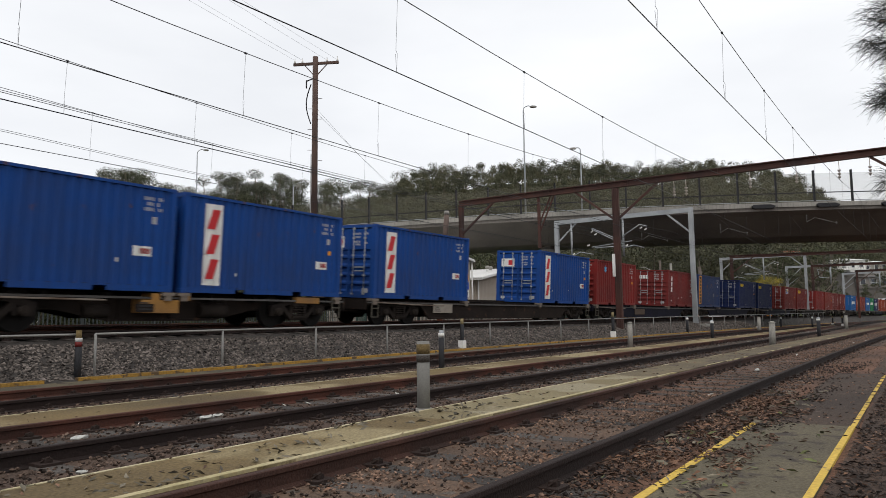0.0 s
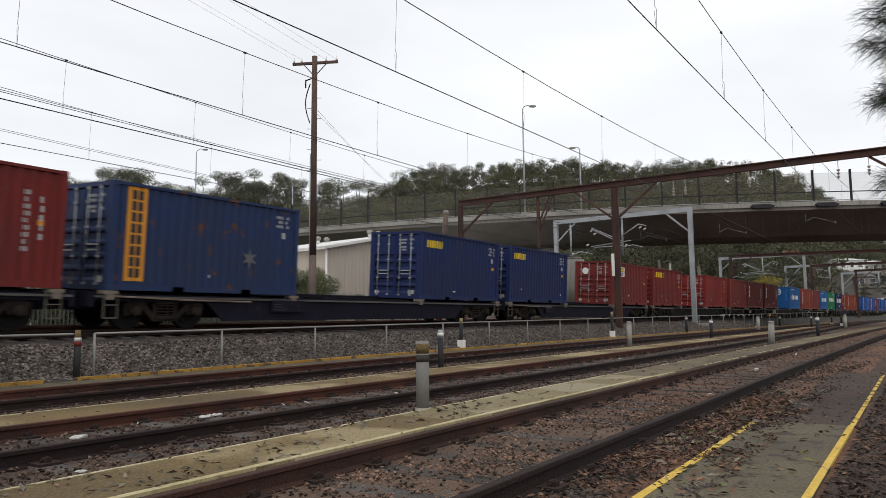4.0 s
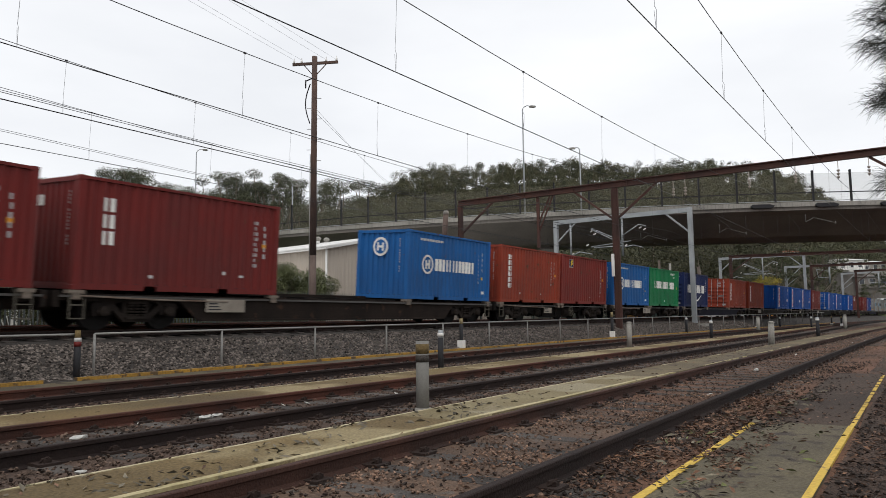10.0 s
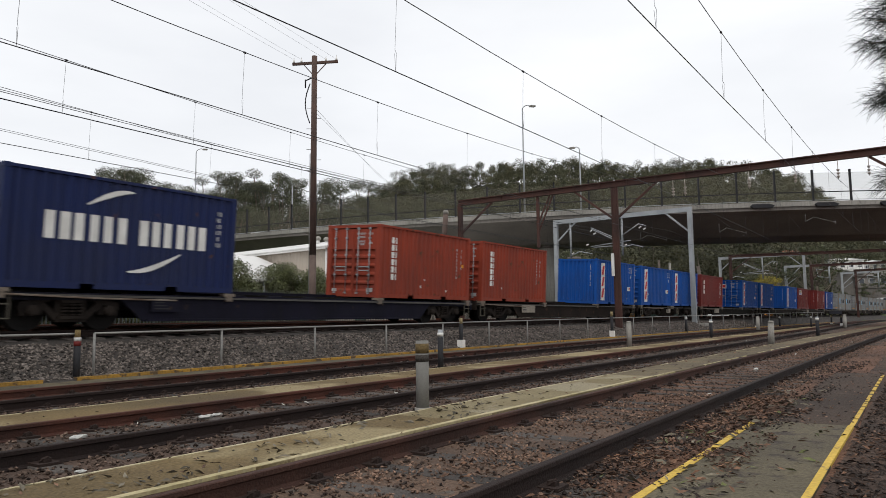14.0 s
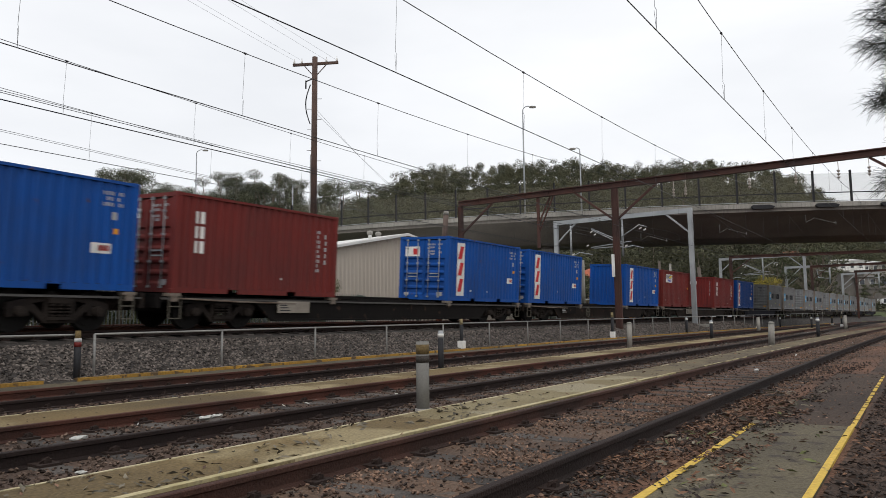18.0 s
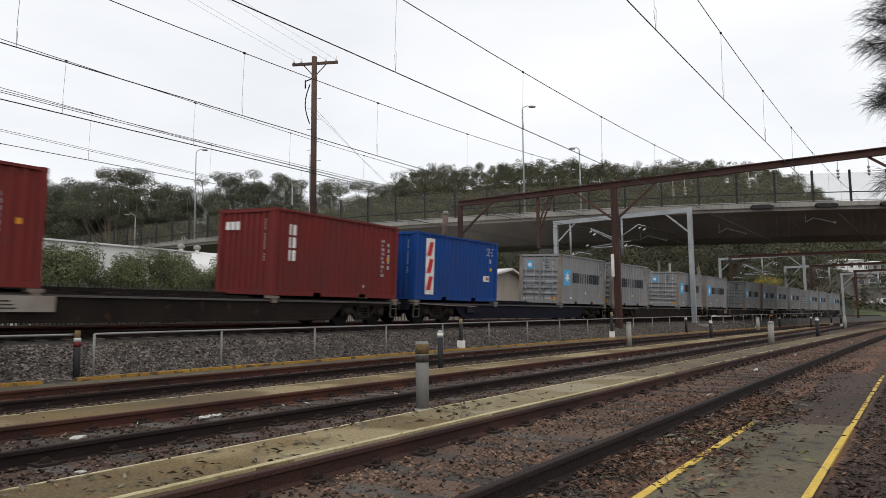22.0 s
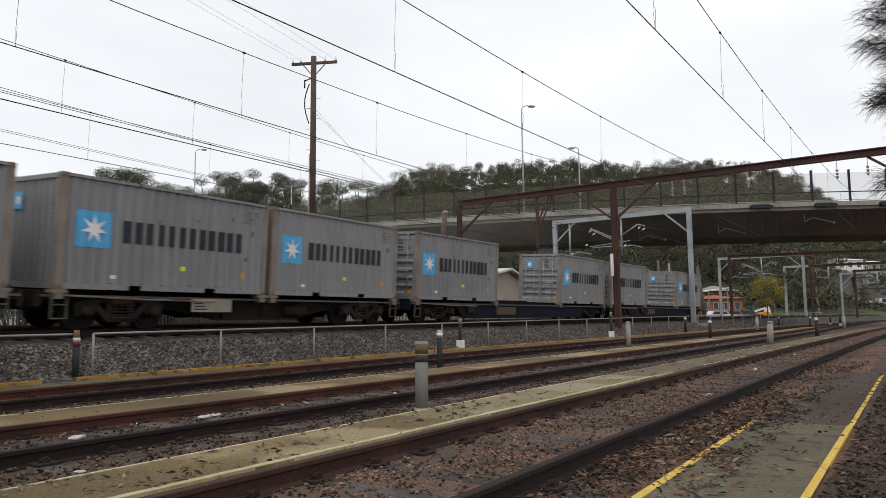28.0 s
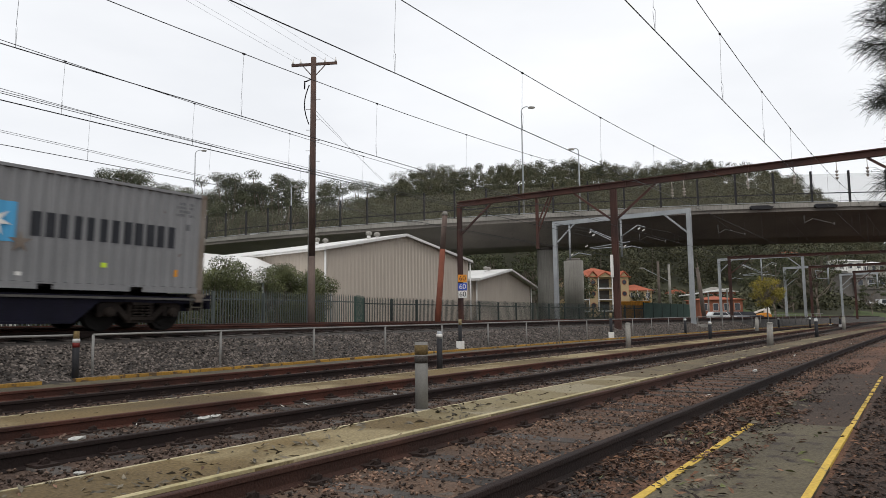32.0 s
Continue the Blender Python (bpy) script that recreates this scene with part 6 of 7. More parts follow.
def car(p, turn, mat, label, h=1.45, ln=4.4, van=False):
    m = Matrix.Translation(p) @ FACE @ Matrix.Rotation(radians(turn), 4, "Z")
    t = thing("parked_van" if van else "parked_car", label, "van" if van else "car", m, "parked cars")
    k = ln / 4.4
    low = [(-2.2 * k, .3), (2.2 * k, .3), (2.2 * k, .75), (1.6 * k, .88), (-2.1 * k, .9), (-2.2 * k, .6)]
    bm = B(prism, low, -.85, .85)
    bmesh.ops.bevel(bm, geom=bm.edges[:], offset=.06, segments=2, affect="EDGES")
    part("body", bm, mat, t)
    cab = [(-1.9 * k, .88), (1.2 * k, .88), (.55 * k, h), (-1.5 * k, h)] if not van else [(-2.1 * k, .88), (1.5 * k, .88), (1.0 * k, h), (-2.1 * k, h)]
    bm = B(prism, cab, -.74, .74)
    bmesh.ops.bevel(bm, geom=bm.edges[:], offset=.07, segments=2, affect="EDGES")
    part("cabin", bm, mat, t)
    part("side_window", B(prism, [(-1.55 * k, .95), (.95 * k, .95), (.5 * k, h - .1), (-1.35 * k, h - .1)], -.755, .755), M["glass"], t)
    for x in (-1.35 * k, 1.35 * k):
        for y in (-.8, .8):
            wl_ = part("wheel", B(rod, (x, y - .1, .32), (x, y + .1, .32), .32, 14), M["tyre"], t)
            part("rim", B(rod, (x, y - .11, .32), (x, y + .11, .32), .19, 10), M["galv"], wl_)
    return t


car(seen(-21.5, 87, 10.46), 0, M["car_white"], "white car driving level on the road bridge")
car(seen(43.5, 108, .5), 5, M["car_silver"], "silver car parked beyond the tracks")
car(seen(46.5, 110, .5), 0, M["car_dark"], "dark car parked beyond the tracks")
for sc_, dc_, tc_, mc_, lc_, vc_ in ((98, 190, 78, "car_white", "white car on the hillside street", False), (100.5, 197, 70, "car_silver", "silver car on the hillside street", False), (112.5, 192, 20, "car_white", "white car on the hillside street", False), (118.6, 193, 12, "car_white", "white van on the hillside street", True)):
    gc_ = seen(sc_, dc_)
    car(Vector((gc_.x, gc_.y, ground_z(gc_.x, gc_.y) + .35)), tc_, M[mc_], lc_, 2.1 if vc_ else 1.45, 5 if vc_ else 4.4, vc_)
car(seen(40.8, 106, .5), 8, M["car_white"], "white car parked beyond the tracks")
lift = thing("orange_machine", "orange and white machine with a raised boom", "machine", Matrix.Translation(seen(50.2, 114, .5)) @ FACE @ Matrix.Scale(.68, 4))
bm = B(prism, [(-2.2, .5), (2.2, .5), (2.2, 1.5), (1.2, 1.9), (-2.2, 1.3)], -.9, .9)
part("body", bm, M["orange"], lift)
part("boom", B(beam, (-2.6, 0, 1.5), (2.0, 0, 3.0), .35, .4), M["white"], lift)
part("cab", B(prism, [(1.0, 1.5), (2.2, 1.5), (2.0, 2.9), (1.2, 2.9)], -.6, .6), M["white"], lift)
for x in (-1.4, 1.4):
    part("wheel", B(rod, (x, -1, .5), (x, 1, .5), .5, 14), M["tyre"], lift)


# ---- trees ----
def leaf_mesh(name, clumps, per, size, mat, seed, flat=.55, wide=.5, rough=.55):
    """Leaves as small tilted blades, gathered in clumps (x, y, z, radius)."""
    r = np.random.RandomState(seed)
    cs, outs = [], []
    for (x, y, z, q) in clumps:
        n = max(6, int(per * q * q))
        g = r.normal(size=(n, 3))
        g /= np.linalg.norm(g, axis=1)[:, None]
        outs.append(g.copy())
        g *= (r.uniform(.25, 1, n) ** .45)[:, None] * q
        g[:, 2] *= flat
        cs.append(g + np.array((x, y, z)))
    c = np.concatenate(cs)
    n = len(c)
    face = np.concatenate(outs) + np.array((0, 0, .4)) + r.normal(size=(n, 3)) * rough
    a = np.cross(face, r.normal(size=(n, 3)))
    a /= np.linalg.norm(a, axis=1)[:, None]
    b = np.cross(face, a)
    b /= np.linalg.norm(b, axis=1)[:, None]
    s = size * r.uniform(.6, 1.4, n)[:, None]
    a, b = a * s, b * s * wide
    v = np.stack((c - a, c + a * .7 - b, c + a * .5 + b), 1).reshape(-1, 3)
    me = bpy.data.meshes.new(name)
    me.from_pydata(v.tolist(), [], np.arange(3 * n).reshape(-1, 3).tolist())
    me.materials.append(mat)
    return me


def limbs(bm, r, h, spread_, clumps):
    """A tapered, slightly bent trunk with limbs that reach each clump."""
    pts = [Vector((0, 0, -1))]
    for k in range(1, 6):
        pts.append(Vector((r.uniform(-.25, .25) * k * .5, r.uniform(-.25, .25) * k * .5, h * .72 * k / 5)))
    for i, (a, b) in enumerate(zip(pts, pts[1:])):
        rod(bm, a, b, h * .018 * (1 - i * .15), 7, h * .018 * (1 - (i + 1) * .15))
    for (x, y, z, q) in clumps:
        k = min(5, max(2, int(z / h * 5 - .6)))
        p = pts[k]
        mid = p.lerp(Vector((x, y, z)), .55) + Vector((0, 0, -.04 * h))
        rod(bm, p, mid, h * .0075, 5, h * .005), rod(bm, mid, (x, y, z), h * .005, 5, h * .002)


def gum_tree(name, h, seed, per=16, size=.3, width=.32, mat=None):
    """Meshes of a eucalypt: trunk with limbs, and an open crown in flattened clumps."""
    r = random.Random(seed)
    clumps = []
    n = r.randint(24, 30)
    for i in range(n):
        z = h * r.uniform(.45, .97)
        w = h * width * (1.0 if z < h * .8 else .62) * math.sqrt(r.random())
        a = r.uniform(0, 2 * math.pi)
        clumps.append((w * math.cos(a), w * math.sin(a), z, h * r.uniform(.045, .095)))
    bm = bmesh.new()
    limbs(bm, r, h, width, clumps)
    return mesh_of(name + "_trunk", bm, M["bark"]), leaf_mesh(name + "_crown", clumps, per, size, mat or M["leaf"], seed, .6, .65, .45)


def plant(meshes, m, name, label, group):
    t = thing(name, label, "tree" if name == "tree" else "bush", m, group)
    part("trunk", meshes[0], None, t), part("crown", meshes[1], None, t)
    return t


GUMS = [gum_tree("gum", 20, 11 + i, 360, .085) for i in range(4)]
rt = random.Random(5)
for s, depth, top in ((-82.7, 128, 27.2), (-79.0, 131, 27.3), (-71.5, 126, 25.4), (-69.2, 130, 27.4), (-60.7, 122, 24.9), (-53.6, 116, 26.1), (-51.2, 119, 26.7), (-46.2, 118, 24.9), (-41.3, 116, 22.1), (-37.9, 118, 24.6), (-32.9, 112, 24.3), (-29.9, 116, 25.2), (-25.2, 113, 24.0), (-22.6, 118, 24.4), (-19.5, 125, 24.6), (-82.8, 140, 27.6), (-70.8, 138, 27.7), (-56.1, 134, 27.6), (-31.5, 132, 27.3), (-18.6, 140, 26.8), (-15.8, 150, 30.1), (-78.2, 124, 25.7), (-74.1, 127, 25.7), (-67.4, 123, 25.2), (-65.1, 126, 26.0), (-61.4, 128, 27.3), (-56.1, 125, 27.4), (-50.9, 125, 26.2), (-48.6, 128, 25.5), (-33.9, 122, 25.7), (-25.7, 124, 25.6)):
    g = seen(s, depth)
    gz = ground_z(g.x, g.y)
    hh = top - gz
    plant(GUMS[rt.randrange(4)], Matrix.Translation((g.x, g.y, gz)) @ Matrix.Rotation(rt.uniform(0, 6.28), 4, "Z") @ Matrix.Diagonal((hh / 20 * rt.uniform(.9, 1.15), hh / 20 * rt.uniform(.9, 1.15), hh / 19.6, 1)), "tree", "tall dark green gum tree with an open crown", "gum trees behind the bridge")

# the wooded hill: crowns too many to count
def hill_wood():
    r = random.Random(9)
    clumps, lower, under, trunks = [], [], [], bmesh.new()
    for i in range(2700):
        f = r.random()
        d = 160 + 230 * f ** .8
        s = r.uniform(-.26, .74) * d
        g = seen(s, d)
        z = ground_z(g.x, g.y)
        h = r.uniform(8, 15)
        if s / d < .15 and z + h < 1.1 + .11 * d:
            continue
        for k in range(0 if s / d > .43 and d < 174 else 2):
            under.append((g.x + r.uniform(-4, 4), g.y + r.uniform(-4, 4), z + r.uniform(.3, 1.6), r.uniform(1.6, 3.0)))
        if (z < .9 and d < 200) or (.2 < s / d < .45 and d < 199) or (s / d > .54 and d < 205 and r.random() < .75) or r.random() < .3:
            continue
        for k in range(4):
            q = r.uniform(1.3, 2.6)
            (lower if d < 245 else clumps).append((g.x + r.uniform(-2.6, 2.6), g.y + r.uniform(-2.6, 2.6), z + h * r.uniform(.45, .95), q))
        if i % 5 == 0:
            rod(trunks, (g.x, g.y, z - 1), (g.x + r.uniform(-1, 1), g.y + r.uniform(-1, 1), z + h * .8), .2, 5, .08)
    w = tagged(part("hill_wood", leaf_mesh("hill_wood", clumps, 25, .26, M["leaf_far"], 3, .85, .75, .3), None), "dense dark gum forest covering the hill", "forest", "", "stuff")
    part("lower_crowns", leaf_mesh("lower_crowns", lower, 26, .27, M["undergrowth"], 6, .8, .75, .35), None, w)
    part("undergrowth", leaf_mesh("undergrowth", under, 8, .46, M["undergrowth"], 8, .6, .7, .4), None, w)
    part("trunks", trunks, M["bark"], w)


hill_wood()
LOWS = [gum_tree("low_tree", 9, 31 + i, 250, .115, .42, M["leaf_dark"]) for i in range(3)]
for k in range(46):
    d = rt.uniform(118, 175)
    s = rt.uniform(.17, .66) * d
    g = seen(s, d)
    k2 = rt.uniform(.7, 1.5)
    plant(LOWS[k % 3], Matrix.Translation((g.x, g.y, ground_z(g.x, g.y))) @ Matrix.Rotation(rt.uniform(0, 6), 4, "Z") @ Matrix.Scale(k2, 4), "tree", "dark green tree among the houses", "trees beyond the bridge") if not (.19 < s / d < .45 or (s / d > .53 and d < 168)) else None
for k in range(40):
    s, d = rt.uniform(-62, 20), rt.uniform(108, 122)
    g = seen(s, d)
    plant(LOWS[k % 3], Matrix.Translation((g.x, g.y, ground_z(g.x, g.y))) @ Matrix.Rotation(rt.uniform(0, 6), 4, "Z") @ Matrix.Scale(rt.uniform(.8, 1.45), 4), "tree", "dark green tree behind the bridge", "trees beyond the bridge")
ry = random.Random(77)
ycl = []
for i in range(46):
    dv = Vector((ry.gauss(0, 1), ry.gauss(0, 1), ry.gauss(0, 1))).normalized() * ry.uniform(.35, 1) ** .6
    ycl.append((dv.x * 2.3, dv.y * 2.3, 4.6 + dv.z * 2.4, ry.uniform(.45, .8)))
ytr = bmesh.new()
limbs(ytr, ry, 7.5, .3, ycl)
yt = (mesh_of("yellow_tree_trunk", ytr, M["bark"]), leaf_mesh("yellow_tree_crown", ycl, 420, .09, M["leaf_yellow"], 77, .85))
g = seen(47.2, 105)
plant(yt, Matrix.Translation((g.x, g.y, .4)) @ Matrix.Diagonal((1.0, 1.0, .98, 1)), "tree", "yellow-green autumn tree beside the yard", "")


def bush_meshes(seed, h, w):
    r = random.Random(seed)
    clumps = [(r.uniform(-w, w), r.uniform(-w * .6, w * .6), h * r.uniform(.15, .95), h * r.uniform(.12, .2)) for i in range(26)]
    bm = bmesh.new()
    for (x, y, z, q) in clumps:
        rod(bm, (x * .25, y * .25, 0), (x, y, z), .03, 5, .008)
    return mesh_of("bush_stems", bm, M["bark"]), leaf_mesh("bush_leaves", clumps, 2700, .038, M["leaf_bush"], seed, .9, .6, .6)


BUSH = [bush_meshes(51, 3.2, 1.6), bush_meshes(52, 3.2, 1.5), bush_meshes(53, 3.2, 1.7)]
for i, (x, y, k) in enumerate(((9.5, 25.6, 1.15), (12.0, 26.0, 1.12), (13.8, 25.7, 1.13), (15.6, 26.3, 1.10), (17.2, 25.8, 1.05), (18.6, 26.2, 1.08), (20.0, 26.0, 1.14), (22.3, 26.2, 1.12), (23.6, 26.0, 1.2), (27.2, 26.3, 1.1), (28.6, 25.9, 1.15))):
    plant(BUSH[i % 3], Matrix.Translation((x, y, .42)) @ Matrix.Rotation(i * 1.3, 4, "Z") @ Matrix.Scale(k, 4), "bush", "leafy olive-green bush behind the palisade fence", "bushes behind the fence")


def needle_tree():
    """A she-oak: off to the right of the camera, with drooping sprays of thin needles."""
    base = seen(6.55, 7.2)
    t = thing("needle_tree", "dark she-oak with drooping needle-like foliage", "tree", Matrix.Translation((base.x, base.y, 0)))
    r = random.Random(4)
    trunk, sprays = bmesh.new(), []
    rod(trunk, (0, 0, -.2), (.1, 0, 9), .2, 10, .07)
    ends = []
    for reach, z, dz in ((1.92, 4.5, .2), (2.02, 4.3, .1), (1.98, 4.1, .1), (1.92, 3.95, .1), (1.96, 3.75, .1), (1.93, 3.58, .05), (1.92, 3.42, 0), (1.86, 3.25, 0), (1.78, 3.08, 0), (1.72, 2.9, -.05), (1.80, 2.68, -.1), (1.86, 2.58, -.08), (1.75, 2.45, -.1), *((1.5 + .28 * math.sin(k * 2.4) ** 2, 2.75 + .1 * k, .05) for k in range(19))):
        a = Vector((0, 0, z - .4))
        e = RGT * -(reach - .02) + FWD * r.uniform(-.5, .5) + Vector((0, 0, z + dz))
        mid = a.lerp(e, .6) + Vector((0, 0, .18))
        rod(trunk, a, mid, .035, 5, .02), rod(trunk, mid, e, .02, 5, .006)
        for k in range(12):
            q = mid.lerp(e, .0 + 1.0 * k / 11) + Vector((0, 0, r.uniform(-.09, .09)))
            ends.append((q, (e - mid).normalized()))
    v, f = [], []
    for q, d in ends:
        for k in range(64):
            dr = (d * r.uniform(.35, 1.1) + Vector((r.uniform(-.42, .42), r.uniform(-.42, .42), r.uniform(-.62, .42)))).normalized()
            ln = r.uniform(.09, .24)
            o = q + Vector((r.uniform(-.09, .09), r.uniform(-.09, .09), r.uniform(-.08, .08)))
            sd = dr.cross(Vector((r.uniform(-1, 1), r.uniform(-1, 1), .3))).normalized() * .0017
            b = o + dr * ln * .55
            e = o + dr * ln + Vector((0, 0, -.06 * ln / .3))
            i = len(v)
            v += [o - sd, o + sd, b + sd, b - sd, e + sd * .4, e - sd * .4]
            f += [(i, i + 1, i + 2, i + 3), (i + 3, i + 2, i + 4, i + 5)]
    me = bpy.data.meshes.new("needles")
    me.from_pydata([tuple(x) for x in v], [], f)
    me.materials.append(M["needle"])
    part("trunk", trunk, M["bark"], t)
    part("foliage", me, None, t)


needle_tree()


# ---- posts and small things along the tracks ----
def marker(p, h, w, kind, lean=0.0):
    lb = {"pipe": "grey steel pipe post with a dark band", "black": "black marker post with a pale reflective top", "foot": "black marker post on a white foot", "red": "dark post with a red band and pale top", "pale": "pale concrete marker post"}[kind]
    t = thing("marker_post", lb, "post", Matrix.Translation(p) @ Matrix.Rotation(lean, 4, RGT), "marker posts")
    if kind == "pipe":
        part("post", B(rod, (0, 0, -.05), (0, 0, h), w, 20), M["pipe_grey"], t)
        part("band", B(rod, (0, 0, h * .70), (0, 0, h * .80), w + .004, 20), M["sleeper"], t)
        part("band", B(rod, (0, 0, h * .82), (0, 0, h * .96), w + .003, 20), M["slab"], t)
        part("foot", B(rod, (0, 0, -.05), (0, 0, .036), w * 1.25, 16), M["concrete"], t)
    elif kind == "pale":
        part("post", B(rod, (0, 0, -.05), (0, 0, h), w, 10, w * .9), M["concrete"], t)
        part("cap", B(rod, (0, 0, h), (0, 0, h + .05), w * 1.1, 10, w * .6), M["concrete"], t)
    else:
        part("post", B(rod, (0, 0, -.1), (0, 0, h * .8), w, 10), M["black"], t)
        part("top", B(rod, (0, 0, h * .8), (0, 0, h), w * .95, 10, w * .8), M["slab"] if kind != "black" else M["galv"], t)
        if kind == "red":
            part("band", B(rod, (0, 0, h * .66), (0, 0, h * .76), w + .004, 10), M["red_b"], t)
            part("band", B(rod, (0, 0, h * .76), (0, 0, h * .84), w + .004, 10), M["white_mark"], t)
        if kind == "black":
            part("band", B(rod, (0, 0, h * .84), (0, 0, h * .92), w + .004, 10), M["white"], t)
        if kind == "foot":
            part("foot", B(box, -w * 1.5, w * 1.5, -w * 1.5, w * 1.5, -.1, h * .22), M["white"], t)


marker(V3(7.37, 4.8, .05), .83, .078, "pipe")
marker(V3(13.72, 8.45, .05), .86, .065, "black", -.03)
marker(V3(8.14, 13.1, .13), .90, .062, "red")
marker(V3(22.1, 12.75, .2), .98, .07, "foot")
marker(V3(36.2, 11.95, .18), 1.25, .075, "foot")
marker(V3(48.5, 11.05, .13), 1.0, .08, "black")
marker(V3(27.0, 8.27, .03), .9, .10, "pale", .04)
marker(V3(29.65, 3.69, .03), .85, .12, "pale", .08)
marker(V3(38.5, 7.56, .03), .93, .085, "black")
marker(V3(55.8, 7.74, .03), 1.0, .13, "pale")
marker(V3(41.9, 2.98, .03), 1.0, .09, "black")
marker(V3(66.4, 2.74, .03), 1.05, .14, "pale")
for i, (x, y) in enumerate(((68, 9.5), (76, 8.6), (84, 3.8), (72, 5.6), (90, 5.0))):
    marker(V3(x, y, .03), 1.0, .085, "black" if i % 2 else "foot")


# ---- sleepers, chairs and clips ----
def chair_mesh():
    """A rail chair: base plate with a rounded spring clip on either side."""
    bm = B(box, -.09, .09, -.17, .17, 0, .022)
    for s in (-1, 1):
        last = None
        for k in range(5):
            a = math.pi * k / 4
            p = Vector((-.04 + .08 * k / 4, s * (.075 + .045 * math.sin(a)), .022 + .042 * math.sin(a)))
            if last is not None:
                rod(bm, last, p, .011, 4)
            last = p
        box(bm, -.03, .03, s * .1 - .03, s * .1 + .03, .02, .055)
    return bm


SLEEP = mesh_of("sleeper", bmesh.ops.bevel(bm_s := B(box, -.115, .115, -1.2, 1.2, -.14, 0), geom=bm_s.edges[:], offset=.012, segments=1, affect="EDGES") and bm_s, M["sleeper"])
CHAIR = mesh_of("rail_chair", chair_mesh(), M["iron"])


def lay(track_name, at, z, roll, lo, hi, pitch, top):
    t = bpy.data.objects[track_name]
    x, k = lo, 0
    r = random.Random(track_name)
    while x < hi and k < 290:
        a, b = at(x), at(x + .2)
        m = Matrix.Translation(a + Vector((0, 0, z))) @ Matrix.Rotation(math.atan2((b - a).y, (b - a).x) + r.uniform(-.012, .012), 4, "Z") @ Matrix.Rotation(math.atan(roll), 4, "X")
        s = part("sleeper", SLEEP, None, t, at=m @ pose(0, r.uniform(-.04, .04), top + r.uniform(-.008, .008)))
        for q in (-.7525, .7525):
            part("rail_chair", CHAIR, None, s, at=pose(0, q, 0))
        x += pitch * r.uniform(.96, 1.04)
        k += 1


lay("track_siding_near", near_at, .0, 0, -14.0, 48, .62, .006)
lay("track_siding_middle", middle_at, .0, 0, -14.0, 56, .62, .017)
lay("track_siding_far", far_at, .0, 0, -14.0, 52, .62, .010)
lay("track_main", lambda l: main_at(l, MID), MAIN_Z - .154, TAN, -12, 62, .65, -.01)
lay("track_far_main", lambda l: main_at(l, MID + 4.1), 1.12 - .154, .03, -12, 50, .65, -.01)


# ---- loose stones, leaves and litter: too many to count ----
def pebbles(name, places, size, mat, label, seed, flat=.7):
    """Small angular stones as squashed, twisted octahedra in one mesh."""
    r = np.random.RandomState(seed)
    n = len(places)
    base = np.array(((1, 0, 0), (-1, 0, 0), (0, 1, 0), (0, -1, 0), (0, 0, 1), (0, 0, -1)), float)
    c = np.array(places)
    s = size * r.uniform(.55, 1.5, (n, 1, 1)) * r.uniform(.6, 1.15, (n, 6, 1))
    ang = r.uniform(0, 6.28, n)
    tilt = r.uniform(-.9, .9, n)
    v = base[None] * s
    v[:, :, 2] *= flat
    y, z = v[:, :, 1] * np.cos(tilt)[:, None] - v[:, :, 2] * np.sin(tilt)[:, None], v[:, :, 1] * np.sin(tilt)[:, None] + v[:, :, 2] * np.cos(tilt)[:, None]
    x = v[:, :, 0]
    v = np.stack((x * np.cos(ang)[:, None] - y * np.sin(ang)[:, None], x * np.sin(ang)[:, None] + y * np.cos(ang)[:, None], z), 2) + c[:, None]
    f = np.array(((0, 2, 4), (2, 1, 4), (1, 3, 4), (3, 0, 4), (2, 0, 5), (1, 2, 5), (3, 1, 5), (0, 3, 5)))
    fs = (f[None] + 6 * np.arange(n)[:, None, None]).reshape(-1, 3)
    me = bpy.data.meshes.new(name)
    me.from_pydata(v.reshape(-1, 3).tolist(), [], fs.tolist())
    me.materials.append(mat)
    return tagged(part(name, me, None), label, "gravel", "", "stuff")


def leaves(name, places, size, mat, label, seed):
    """Fallen leaves: small curled blades in one mesh."""
    r = np.random.RandomState(seed)
    n = len(places)
    c = np.array(places)
    a = r.uniform(0, 6.28, n)
    s = size * r.uniform(.5, 1.5, n)
    d = np.stack((np.cos(a), np.sin(a), r.uniform(-.35, .5, n)), 1) * s[:, None]
    w = np.stack((-np.sin(a), np.cos(a), r.uniform(-.8, .8, n)), 1) * (s * r.uniform(.16, .36, n))[:, None]
    up = np.array((0, 0, 1.0)) * (s * r.uniform(.03, .3, n))[:, None]
    v = np.stack((c - d, c - w + up, c + d, c + w + up * .4), 1).reshape(-1, 3)
    me = bpy.data.meshes.new(name)
    me.from_pydata(v.tolist(), [], [t for i in range(n) for t in ((4 * i, 4 * i + 1, 4 * i + 2), (4 * i, 4 * i + 2, 4 * i + 3))])
    me.materials.append(mat)
    return tagged(part(name, me, None), label, "leaves", "", "stuff")


rs = random.Random(21)


